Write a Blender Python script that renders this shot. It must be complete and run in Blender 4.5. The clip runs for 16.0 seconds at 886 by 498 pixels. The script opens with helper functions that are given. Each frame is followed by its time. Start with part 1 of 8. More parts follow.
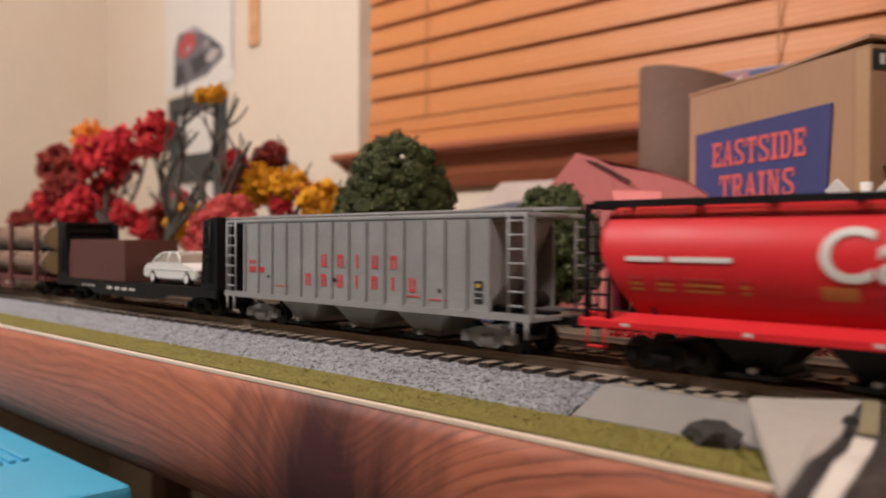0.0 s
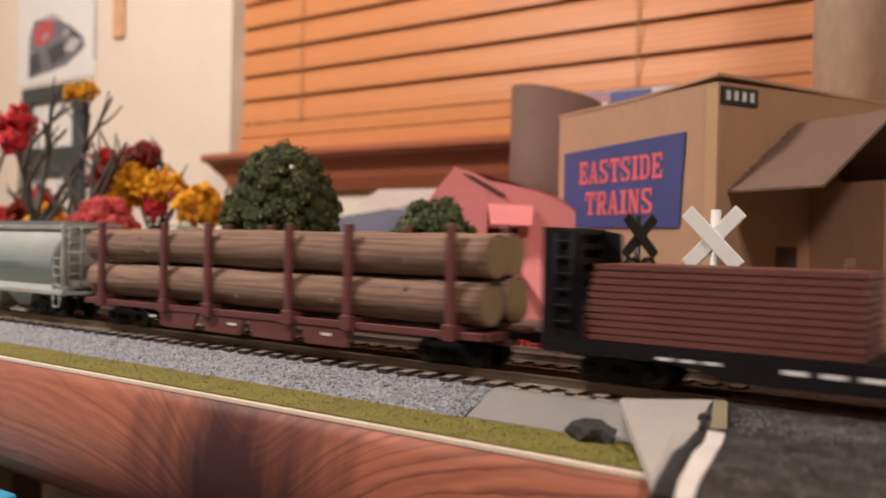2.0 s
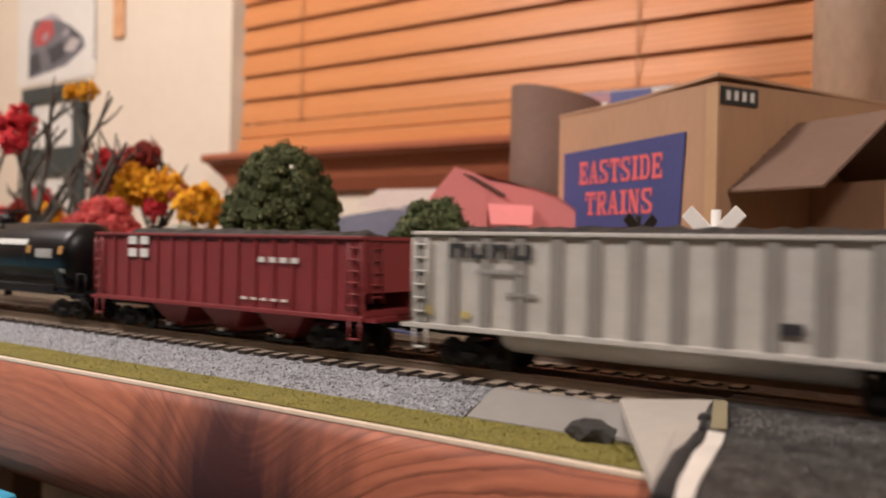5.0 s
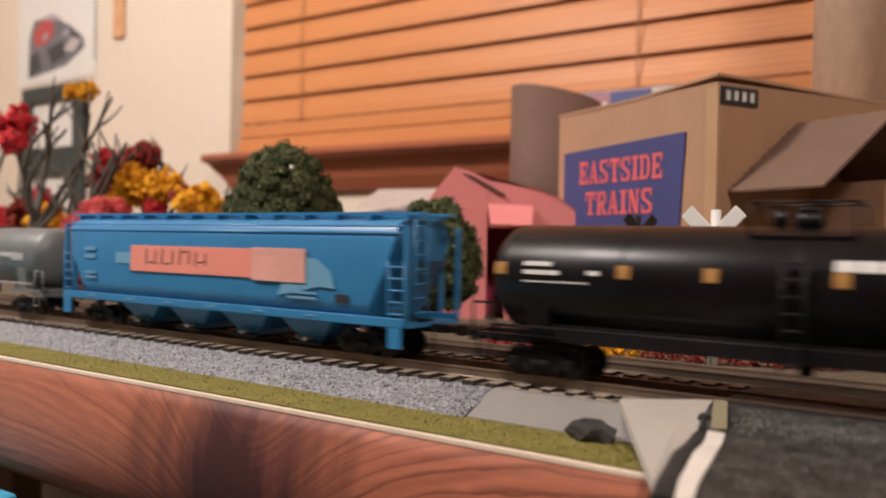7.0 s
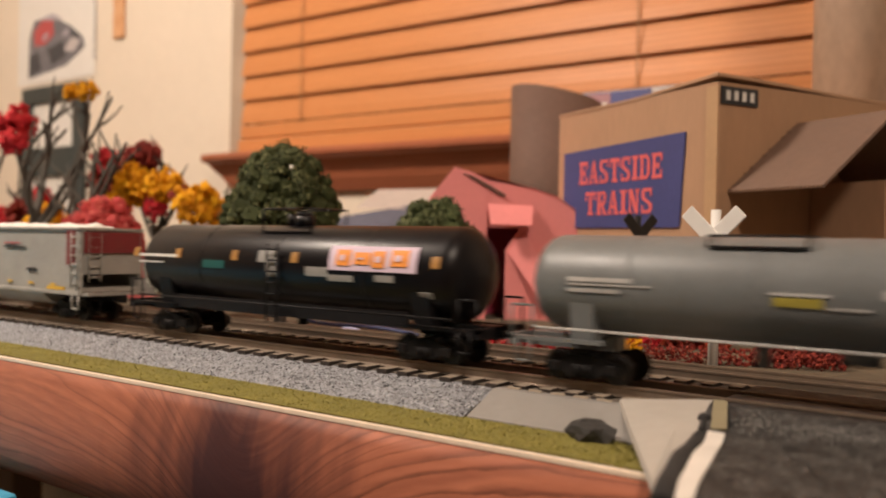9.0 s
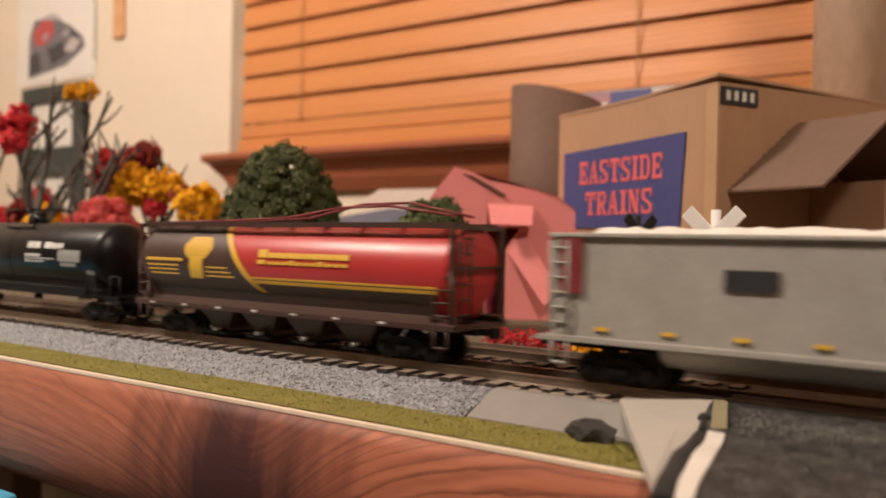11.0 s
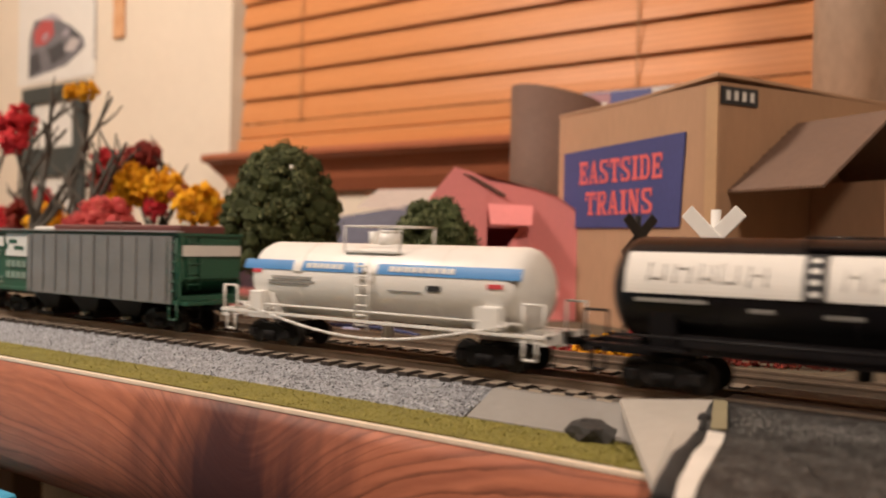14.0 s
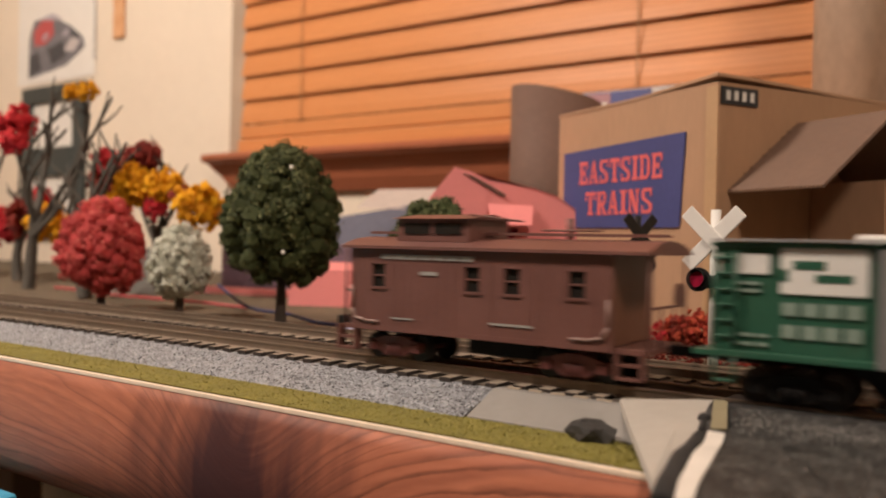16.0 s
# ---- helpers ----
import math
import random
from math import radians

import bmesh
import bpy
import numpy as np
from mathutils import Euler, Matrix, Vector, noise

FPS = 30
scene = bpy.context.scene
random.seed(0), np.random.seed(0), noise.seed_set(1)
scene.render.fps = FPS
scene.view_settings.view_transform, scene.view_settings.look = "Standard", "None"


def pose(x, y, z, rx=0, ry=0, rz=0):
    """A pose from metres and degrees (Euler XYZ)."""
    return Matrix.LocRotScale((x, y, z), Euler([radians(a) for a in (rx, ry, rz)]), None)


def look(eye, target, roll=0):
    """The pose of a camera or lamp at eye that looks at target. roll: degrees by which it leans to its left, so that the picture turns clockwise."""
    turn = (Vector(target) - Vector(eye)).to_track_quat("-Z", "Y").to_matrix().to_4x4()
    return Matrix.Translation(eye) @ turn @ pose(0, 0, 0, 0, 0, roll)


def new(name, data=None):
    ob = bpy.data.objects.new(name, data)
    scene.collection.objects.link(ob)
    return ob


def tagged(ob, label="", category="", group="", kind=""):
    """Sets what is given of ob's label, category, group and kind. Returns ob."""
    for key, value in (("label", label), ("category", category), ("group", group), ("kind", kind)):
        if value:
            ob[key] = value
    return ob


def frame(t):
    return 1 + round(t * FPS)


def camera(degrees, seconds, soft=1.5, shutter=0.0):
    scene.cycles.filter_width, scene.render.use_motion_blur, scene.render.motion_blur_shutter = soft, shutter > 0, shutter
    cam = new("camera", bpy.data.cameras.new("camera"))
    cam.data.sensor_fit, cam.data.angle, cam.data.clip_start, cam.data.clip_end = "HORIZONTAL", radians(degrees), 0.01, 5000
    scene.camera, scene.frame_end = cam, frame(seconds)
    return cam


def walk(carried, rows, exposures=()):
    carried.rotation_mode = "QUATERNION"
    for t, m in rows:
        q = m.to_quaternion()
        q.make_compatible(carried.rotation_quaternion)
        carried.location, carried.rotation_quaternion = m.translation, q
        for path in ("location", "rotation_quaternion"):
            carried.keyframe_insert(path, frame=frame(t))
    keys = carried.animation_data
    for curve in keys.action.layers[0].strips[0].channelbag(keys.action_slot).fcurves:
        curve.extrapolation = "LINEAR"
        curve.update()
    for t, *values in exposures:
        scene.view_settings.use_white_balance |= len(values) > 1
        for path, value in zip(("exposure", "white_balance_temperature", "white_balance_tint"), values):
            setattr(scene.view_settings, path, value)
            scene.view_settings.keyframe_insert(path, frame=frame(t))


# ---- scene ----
cam = camera(55.7, 16.0, soft=1.9, shutter=0.4)
cam.data.dof.use_dof, cam.data.dof.focus_distance, cam.data.dof.aperture_fstop = True, 0.325, 11.0

PATH = [
    (0, (0.039, -0.236, 0.051), (-1.358, 1.195, 0.03), 0.2),
    (0.5, (0.047, -0.251, 0.053), (-1.203, 1.31, 0.035), 0.7),
    (1, (0.046, -0.255, 0.054), (-1.122, 1.367, 0.039), 1.0),
    (1.5, (0.047, -0.257, 0.054), (-1.107, 1.377, 0.041), 1.2),
    (2, (0.044, -0.262, 0.056), (-1.104, 1.376, 0.042), 1.2),
    (16, (0.044, -0.262, 0.056), (-1.104, 1.376, 0.042), 1.2),
]
walk(cam, [(t, look(eye, target, roll)) for t, eye, target, roll in PATH], exposures=[(0, -0.24, 6080, 10), (0.5, -0.12, 6070, 10), (1, -0.06, 6070, 10), (7, -0.06, 6100, 10), (7.7, -0.07, 6320, 10), (8.5, -0.09, 6930, 10), (13, -0.1, 6860, 10), (16, -0.12, 6780, 10)])

# ---------------- light ----------------
world = bpy.data.worlds.new("room_dark")
scene.world = world
world.use_nodes = True
world.node_tree.nodes["Background"].inputs[0].default_value = (0.02, 0.018, 0.016, 1)
world.node_tree.nodes["Background"].inputs[1].default_value = 0.1


def area_lamp(name, place, target, size, watts, colour):
    data = bpy.data.lights.new(name, "AREA")
    data.shape, data.size, data.energy, data.color = "DISK", size, watts, colour
    ob = new(name, data)
    ob.matrix_world = look(place, target)
    return ob


area_lamp("unseen_lamp_light", (-1.02, -0.62, 1.235), (-0.80, 0.35, 0.15), 0.30, 45.5, (1.0, 0.86, 0.77))
# second lamp is unseen, added to fill the right-hand faces
area_lamp("unseen_lamp_light", (0.75, -0.75, 1.235), (-0.1, 0.2, 0.05), 0.30, 23, (1.0, 0.84, 0.73))


# ---------------- materials ----------------
MATS = {}


def node(nt, kind, **kw):
    n = nt.nodes.new(kind)
    for k, v in kw.items():
        n.inputs[k].default_value = v
    return n


def mat(name, colour, rough=0.5, metal=0.0, grain=400.0, vary=0.18, bump=0.15, dirt=0.0, spec=0.5, stretch=(1, 1, 1), glow=0.0):
    """Plain painted, printed or natural surface with two scales of variation, in metres."""
    if name in MATS:
        return MATS[name]
    m = bpy.data.materials.new(name)
    m.use_nodes = True
    nt = m.node_tree
    b = nt.nodes["Principled BSDF"]
    co = nt.nodes.new("ShaderNodeTexCoord")
    mp = nt.nodes.new("ShaderNodeMapping")
    mp.inputs["Scale"].default_value = stretch
    nt.links.new(co.outputs["Object"], mp.inputs["Vector"])
    n1 = node(nt, "ShaderNodeTexNoise", Scale=grain, Detail=4.0, Roughness=0.6)
    n2 = node(nt, "ShaderNodeTexNoise", Scale=grain * 0.09, Detail=3.0)
    for n in (n1, n2):
        nt.links.new(mp.outputs[0], n.inputs["Vector"])
    mix = nt.nodes.new("ShaderNodeMix")
    mix.data_type = "RGBA"
    lo = [c * (1 - vary) for c in colour]
    hi = [min(1, c * (1 + vary)) for c in colour]
    mix.inputs[6].default_value, mix.inputs[7].default_value = (*lo, 1), (*hi, 1)
    add = nt.nodes.new("ShaderNodeMath")
    add.operation = "MULTIPLY_ADD"
    nt.links.new(n1.outputs[0], add.inputs[0])
    add.inputs[1].default_value = 0.9
    sub = nt.nodes.new("ShaderNodeMath")
    sub.operation = "MULTIPLY_ADD"
    nt.links.new(n2.outputs[0], sub.inputs[0])
    sub.inputs[1].default_value, sub.inputs[2].default_value = 1.2, -0.55
    nt.links.new(sub.outputs[0], add.inputs[2])
    nt.links.new(add.outputs[0], mix.inputs[0])
    out = mix.outputs[2]
    if dirt:
        n3 = node(nt, "ShaderNodeTexNoise", Scale=grain * 0.25, Detail=6.0, Roughness=0.7)
        nt.links.new(mp.outputs[0], n3.inputs["Vector"])
        ramp = nt.nodes.new("ShaderNodeValToRGB")
        ramp.color_ramp.elements[0].position, ramp.color_ramp.elements[1].position = 0.5, 0.72
        ramp.color_ramp.elements[1].color = (dirt, dirt, dirt, 1)
        ramp.color_ramp.elements[0].color = (0, 0, 0, 1)
        nt.links.new(n3.outputs[0], ramp.inputs[0])
        mx = nt.nodes.new("ShaderNodeMix")
        mx.data_type = "RGBA"
        nt.links.new(ramp.outputs[0], mx.inputs[0])
        nt.links.new(out, mx.inputs[6])
        mx.inputs[7].default_value = (0.09, 0.065, 0.045, 1)
        out = mx.outputs[2]
    nt.links.new(out, b.inputs["Base Color"])
    rr = nt.nodes.new("ShaderNodeMapRange")
    rr.inputs[3].default_value, rr.inputs[4].default_value = max(0.03, rough - 0.08), min(1, rough + 0.1)
    nt.links.new(n2.outputs[0], rr.inputs[0])
    nt.links.new(rr.outputs[0], b.inputs["Roughness"])
    b.inputs["Metallic"].default_value = metal
    b.inputs["Specular IOR Level"].default_value = spec
    if bump:
        bp = nt.nodes.new("ShaderNodeBump")
        bp.inputs["Strength"].default_value = bump
        bp.inputs["Distance"].default_value = 0.3 / grain
        nt.links.new(n1.outputs[0], bp.inputs["Height"])
        nt.links.new(bp.outputs[0], b.inputs["Normal"])
    if glow:
        b.inputs["Emission Color"].default_value = (*colour, 1)
        b.inputs["Emission Strength"].default_value = glow
    MATS[name] = m
    return m


def wood(name, dark, light, scale=30.0, stretch=(0.12, 1, 1), rough=0.35, distort=6.0, knot=None, rnd=0.0, band=0.45):
    """Banded wood: grain along x, with fine streaks; knot adds a dark whorl at that place."""
    if name in MATS:
        return MATS[name]
    m = bpy.data.materials.new(name)
    m.use_nodes = True
    nt = m.node_tree
    b = nt.nodes["Principled BSDF"]
    co = nt.nodes.new("ShaderNodeTexCoord")
    mp = nt.nodes.new("ShaderNodeMapping")
    mp.inputs["Scale"].default_value = stretch
    nt.links.new(co.outputs["Object"], mp.inputs["Vector"])
    vec = mp.outputs[0]
    if rnd:
        info = nt.nodes.new("ShaderNodeObjectInfo")
        sc = nt.nodes.new("ShaderNodeMath")
        sc.operation = "MULTIPLY"
        sc.inputs[1].default_value = rnd
        nt.links.new(info.outputs["Random"], sc.inputs[0])
        va = nt.nodes.new("ShaderNodeVectorMath")
        nt.links.new(vec, va.inputs[0])
        nt.links.new(sc.outputs[0], va.inputs[1])
        vec = va.outputs[0]
    w = node(nt, "ShaderNodeTexWave", Scale=scale, Distortion=distort, Detail=3.0)
    w.inputs["Detail Scale"].default_value = 1.2
    w.bands_direction = "Z"
    if knot:
        # the grain dips towards the knot
        sp, cb = nt.nodes.new("ShaderNodeSeparateXYZ"), nt.nodes.new("ShaderNodeCombineXYZ")
        nt.links.new(co.outputs["Object"], sp.inputs[0])

        def calc(op, a, b):
            q = nt.nodes.new("ShaderNodeMath")
            q.operation = op
            for k, v in enumerate((a, b)):
                if isinstance(v, float):
                    q.inputs[k].default_value = v
                else:
                    nt.links.new(v, q.inputs[k])
            return q.outputs[0]
        d = calc("MULTIPLY", calc("SUBTRACT", sp.outputs[0], knot[0][0] + 0.004), 1 / 0.040)
        g = calc("DIVIDE", 0.055, calc("ADD", calc("MULTIPLY", d, d), 1.0))
        nt.links.new(sp.outputs[0], cb.inputs[0])
        nt.links.new(sp.outputs[1], cb.inputs[1])
        nt.links.new(calc("ADD", sp.outputs[2], g), cb.inputs[2])
        nt.links.new(cb.outputs[0], mp.inputs["Vector"])
    n1 = node(nt, "ShaderNodeTexNoise", Scale=scale * 9, Detail=5.0)
    n2 = node(nt, "ShaderNodeTexNoise", Scale=scale * 0.5, Detail=2.0)
    for n in (w, n1, n2):
        nt.links.new(vec, n.inputs["Vector"])
    ma = nt.nodes.new("ShaderNodeMath")
    ma.operation = "MULTIPLY_ADD"
    nt.links.new(w.outputs["Fac"], ma.inputs[0])
    ma.inputs[1].default_value = band
    mb = nt.nodes.new("ShaderNodeMath")
    mb.operation = "MULTIPLY_ADD"
    nt.links.new(n1.outputs[0], mb.inputs[0])
    mb.inputs[1].default_value = 0.5
    mb.inputs[2].default_value = -0.1
    nt.links.new(mb.outputs[0], ma.inputs[2])
    mc = nt.nodes.new("ShaderNodeMath")
    mc.operation = "MULTIPLY_ADD"
    nt.links.new(n2.outputs[0], mc.inputs[0])
    mc.inputs[1].default_value = 0.75 if knot else 0.5
    nt.links.new(ma.outputs[0], mc.inputs[2])
    mix = nt.nodes.new("ShaderNodeMix")
    mix.data_type = "RGBA"
    mix.inputs[6].default_value, mix.inputs[7].default_value = (*dark, 1), (*light, 1)
    nt.links.new(mc.outputs[0], mix.inputs[0])
    out = mix.outputs[2]
    if knot:
        # thin dark grain lines that follow the dip
        w2 = node(nt, "ShaderNodeTexWave", Scale=scale * 1.25, Distortion=distort * 1.3, Detail=5.0)
        w2.inputs["Detail Scale"].default_value = 0.9
        w2.bands_direction, w2.wave_profile = "Z", "SAW"
        nt.links.new(vec, w2.inputs["Vector"])
        ml = nt.nodes.new("ShaderNodeMapRange")
        ml.inputs[1].default_value, ml.inputs[2].default_value, ml.inputs[3].default_value, ml.inputs[4].default_value = 0.0, 0.30, 0.30, 1.06
        nt.links.new(w2.outputs["Fac"], ml.inputs[0])
        mm = nt.nodes.new("ShaderNodeMix")
        mm.data_type, mm.blend_type = "RGBA", "MULTIPLY"
        mf = nt.nodes.new("ShaderNodeMapRange")
        mf.inputs[1].default_value, mf.inputs[2].default_value, mf.inputs[3].default_value, mf.inputs[4].default_value = 0.40, 0.60, 0.12, 0.95
        nf = node(nt, "ShaderNodeTexNoise", Scale=scale * 0.35, Detail=3.0)
        nt.links.new(vec, nf.inputs["Vector"])
        nt.links.new(nf.outputs[0], mf.inputs[0])
        nt.links.new(mf.outputs[0], mm.inputs[0])
        nt.links.new(out, mm.inputs[6])
        nt.links.new(ml.outputs[0], mm.inputs[7])
        out = mm.outputs[2]
        (kx, ky, kz), size, col = knot
        mk = nt.nodes.new("ShaderNodeMapping")
        mk.inputs["Location"].default_value = (-kx / size, -ky / size, -kz / size)
        mk.inputs["Scale"].default_value = (1 / size, 1 / size, 1 / size)
        nt.links.new(co.outputs["Object"], mk.inputs["Vector"])
        nk = node(nt, "ShaderNodeTexNoise", Scale=2.0, Detail=5.0)
        mk2 = nt.nodes.new("ShaderNodeMapping")
        mk2.inputs["Scale"].default_value = (2.6, 1, 0.35)
        mk2.inputs["Rotation"].default_value = (0, 0.12, 0)
        nt.links.new(mk.outputs[0], mk2.inputs["Vector"])
        nt.links.new(mk2.outputs[0], nk.inputs["Vector"])
        ln = nt.nodes.new("ShaderNodeVectorMath")
        ln.operation = "LENGTH"
        nt.links.new(mk.outputs[0], ln.inputs[0])
        ad = nt.nodes.new("ShaderNodeMath")
        ad.operation = "MULTIPLY_ADD"
        nt.links.new(nk.outputs[0], ad.inputs[0])
        ad.inputs[1].default_value = 1.0
        nt.links.new(ln.outputs["Value"], ad.inputs[2])
        rp = nt.nodes.new("ShaderNodeMapRange")
        rp.inputs[1].default_value, rp.inputs[2].default_value = 0.8, 1.7
        rp.inputs[3].default_value, rp.inputs[4].default_value = 0.95, 0.0
        nt.links.new(ad.outputs[0], rp.inputs[0])
        mx = nt.nodes.new("ShaderNodeMix")
        mx.data_type = "RGBA"
        nt.links.new(rp.outputs[0], mx.inputs[0])
        nt.links.new(out, mx.inputs[6])
        mx.inputs[7].default_value = (*col, 1)
        out = mx.outputs[2]
    nt.links.new(out, b.inputs["Base Color"])
    b.inputs["Roughness"].default_value = rough
    b.inputs["Specular IOR Level"].default_value = 0.25
    bp = nt.nodes.new("ShaderNodeBump")
    bp.inputs["Strength"].default_value = 0.08
    bp.inputs["Distance"].default_value = 0.002
    nt.links.new(n1.outputs[0], bp.inputs["Height"])
    nt.links.new(bp.outputs[0], b.inputs["Normal"])
    MATS[name] = m
    return m


def speckle(name, base, fleck, scale, amount, rough=0.9, bump=0.5, blotch=0.35):
    """Ground scatter: two stone tones with dark flecks."""
    m = bpy.data.materials.new(name)
    m.use_nodes = True
    nt = m.node_tree
    b = nt.nodes["Principled BSDF"]
    co = nt.nodes.new("ShaderNodeTexCoord")
    v = node(nt, "ShaderNodeTexVoronoi", Scale=scale)
    n2 = node(nt, "ShaderNodeTexNoise", Scale=scale * 0.12, Detail=5.0, Roughness=0.75)
    for n in (v, n2):
        nt.links.new(co.outputs["Object"], n.inputs["Vector"])
    ramp = nt.nodes.new("ShaderNodeValToRGB")
    e = ramp.color_ramp.elements
    e[0].position, e[0].color = amount, (*fleck, 1)
    e[1].position, e[1].color = amount + 0.12, (*[c * 0.8 for c in base], 1)
    e.new(0.95).color = (*[min(1, c * 1.3) for c in base], 1)
    sep = nt.nodes.new("ShaderNodeSeparateColor")
    nt.links.new(v.outputs["Color"], sep.inputs[0])
    nt.links.new(sep.outputs[0], ramp.inputs[0])
    mx = nt.nodes.new("ShaderNodeMix")
    mx.data_type, mx.blend_type = "RGBA", "MULTIPLY"
    mx.inputs[0].default_value = blotch
    bw = nt.nodes.new("ShaderNodeMapRange")
    bw.inputs[1].default_value, bw.inputs[2].default_value, bw.inputs[4].default_value = 0.35, 0.68, 1.3
    nt.links.new(n2.outputs[0], bw.inputs[0])
    nt.links.new(ramp.outputs[0], mx.inputs[6])
    nt.links.new(bw.outputs[0], mx.inputs[7])
    nt.links.new(mx.outputs[2], b.inputs["Base Color"])
    b.inputs["Roughness"].default_value = rough
    bp = nt.nodes.new("ShaderNodeBump")
    bp.inputs["Strength"].default_value, bp.inputs["Distance"].default_value = bump, 0.4 / scale
    nt.links.new(v.outputs["Distance"], bp.inputs["Height"])
    nt.links.new(bp.outputs[0], b.inputs["Normal"])
    MATS[name] = m
    return m


def island(name, colours, rough=0.8, spec=0.3):
    """Loose small pieces, each island with a tone of its own."""
    m = bpy.data.materials.new(name)
    m.use_nodes = True
    nt = m.node_tree
    b = nt.nodes["Principled BSDF"]
    g = nt.nodes.new("ShaderNodeNewGeometry")
    ramp = nt.nodes.new("ShaderNodeValToRGB")
    ramp.color_ramp.interpolation = "LINEAR"
    e = ramp.color_ramp.elements
    e[0].color, e[1].color = (*colours[0], 1), (*colours[-1], 1)
    for k, c in enumerate(colours[1:-1]):
        e.new((k + 1) / (len(colours) - 1)).color = (*c, 1)
    nt.links.new(g.outputs["Random Per Island"], ramp.inputs[0])
    nt.links.new(ramp.outputs[0], b.inputs["Base Color"])
    b.inputs["Roughness"].default_value = rough
    b.inputs["Specular IOR Level"].default_value = spec
    MATS[name] = m
    return m


# ---------------- mesh helpers ----------------
def bx(bm, x0, x1, y0, y1, z0, z1, bev=0.0):
    v = [bm.verts.new((x, y, z)) for x in (x0, x1) for y in (y0, y1) for z in (z0, z1)]
    f = [(0, 1, 3, 2), (4, 6, 7, 5), (0, 4, 5, 1), (2, 3, 7, 6), (0, 2, 6, 4), (1, 5, 7, 3)]
    fs = [bm.faces.new([v[i] for i in q]) for q in f]
    if bev:
        es = {e for q in fs for e in q.edges}
        bmesh.ops.bevel(bm, geom=list(es), offset=bev, segments=2, affect="EDGES", profile=0.5)
    return bm


def rod(bm, a, b, r, n=8, r2=None, cap=True):
    a, b = Vector(a), Vector(b)
    q = (b - a).to_track_quat("Z", "Y")
    r2 = r if r2 is None else r2
    ra = [bm.verts.new(a + q @ Vector((r * math.cos(k * math.tau / n), r * math.sin(k * math.tau / n), 0))) for k in range(n)]
    rb = [bm.verts.new(b + q @ Vector((r2 * math.cos(k * math.tau / n), r2 * math.sin(k * math.tau / n), 0))) for k in range(n)]
    for k in range(n):
        f = bm.faces.new((ra[k], ra[(k + 1) % n], rb[(k + 1) % n], rb[k]))
        f.smooth = True
    if cap:
        bm.faces.new(ra[::-1])
        bm.faces.new(rb)
    return bm


def poly(bm, pts, d):
    """A flat outline pushed along d."""
    d = Vector(d)
    a = [bm.verts.new(Vector(p)) for p in pts]
    b = [bm.verts.new(Vector(p) + d) for p in pts]
    n = len(pts)
    bm.faces.new(a[::-1])
    bm.faces.new(b)
    for k in range(n):
        bm.faces.new((a[k], a[(k + 1) % n], b[(k + 1) % n], b[k]))
    return bm


def loft(bm, rings, smooth=True, caps=True):
    vs = [[bm.verts.new(p) for p in r] for r in rings]
    n = len(rings[0])
    for a, b in zip(vs, vs[1:]):
        for k in range(n):
            f = bm.faces.new((a[k], a[(k + 1) % n], b[(k + 1) % n], b[k]))
            f.smooth = smooth
    if caps:
        bm.faces.new(vs[0][::-1])
        bm.faces.new(vs[-1])
    return bm


def mesh(name, bm, material):
    bmesh.ops.recalc_face_normals(bm, faces=bm.faces)
    me = bpy.data.meshes.new(name)
    bm.to_mesh(me)
    bm.free()
    me.materials.append(material)
    return me


def part(name, bm, material, parent, label=""):
    ob = new(name, mesh(name, bm, material) if isinstance(bm, bmesh.types.BMesh) else bm)
    ob.parent = parent
    if label:
        tagged(ob, label)
    return ob


def thing(name, label, category, group="", x=0.0, y=0.0, z=0.0, rz=0.0):
    ob = new(name)
    ob.empty_display_size = 0.01
    ob.matrix_basis = pose(x, y, z, 0, 0, rz)
    return tagged(ob, label, category, group)


def solo(name, bm, material, label, category="", group="", kind=""):
    return tagged(new(name, mesh(name, bm, material)), label, category, group, kind)


def B():
    return bmesh.new()


def letters(text, size, material, parent, m, name="lettering", bold=0.0, spacing=1.0):
    """Raised writing in the built-in font; m: pose of its middle, text along local x, up along local y."""
    cu = bpy.data.curves.new(name, "FONT")
    cu.body, cu.size, cu.align_x, cu.align_y, cu.extrude, cu.offset, cu.space_character = text, size, "CENTER", "CENTER", 0.00012, bold, spacing
    tmp = new("tmp_text", cu)
    me = bpy.data.meshes.new_from_object(tmp.evaluated_get(bpy.context.evaluated_depsgraph_get()))
    bpy.data.objects.remove(tmp)
    me.materials.clear()
    me.materials.append(material)
    ob = new(name, me)
    ob.parent = parent
    ob.matrix_basis = m
    return ob


# paints
BLACK = mat("black_paint", (0.007, 0.006, 0.007), 0.5, grain=900, dirt=0.06, spec=0.22)
DARK = mat("dark_plastic", (0.007, 0.006, 0.006), 0.6, grain=900, dirt=0.08, spec=0.2)
BNGREY = mat("panel_grey", (0.18, 0.178, 0.175), 0.5, grain=700, dirt=0.1, bump=0.04)
TANKBLACK = mat("tank_black", (0.006, 0.005, 0.006), 0.32, grain=700, bump=0.04, vary=0.3, spec=0.26)
WHEEL = mat("wheel_steel", (0.028, 0.024, 0.022), 0.4, 0.5, grain=900)
UPGREY = mat("hopper_grey", (0.30, 0.30, 0.30), 0.42, grain=700, dirt=0.08, bump=0.04)
SFGREY = mat("warm_grey", (0.37, 0.385, 0.35), 0.38, grain=600, dirt=0.06, bump=0.03)
LTGREY = mat("light_grey", (0.50, 0.48, 0.44), 0.45, grain=600, dirt=0.1, bump=0.03)
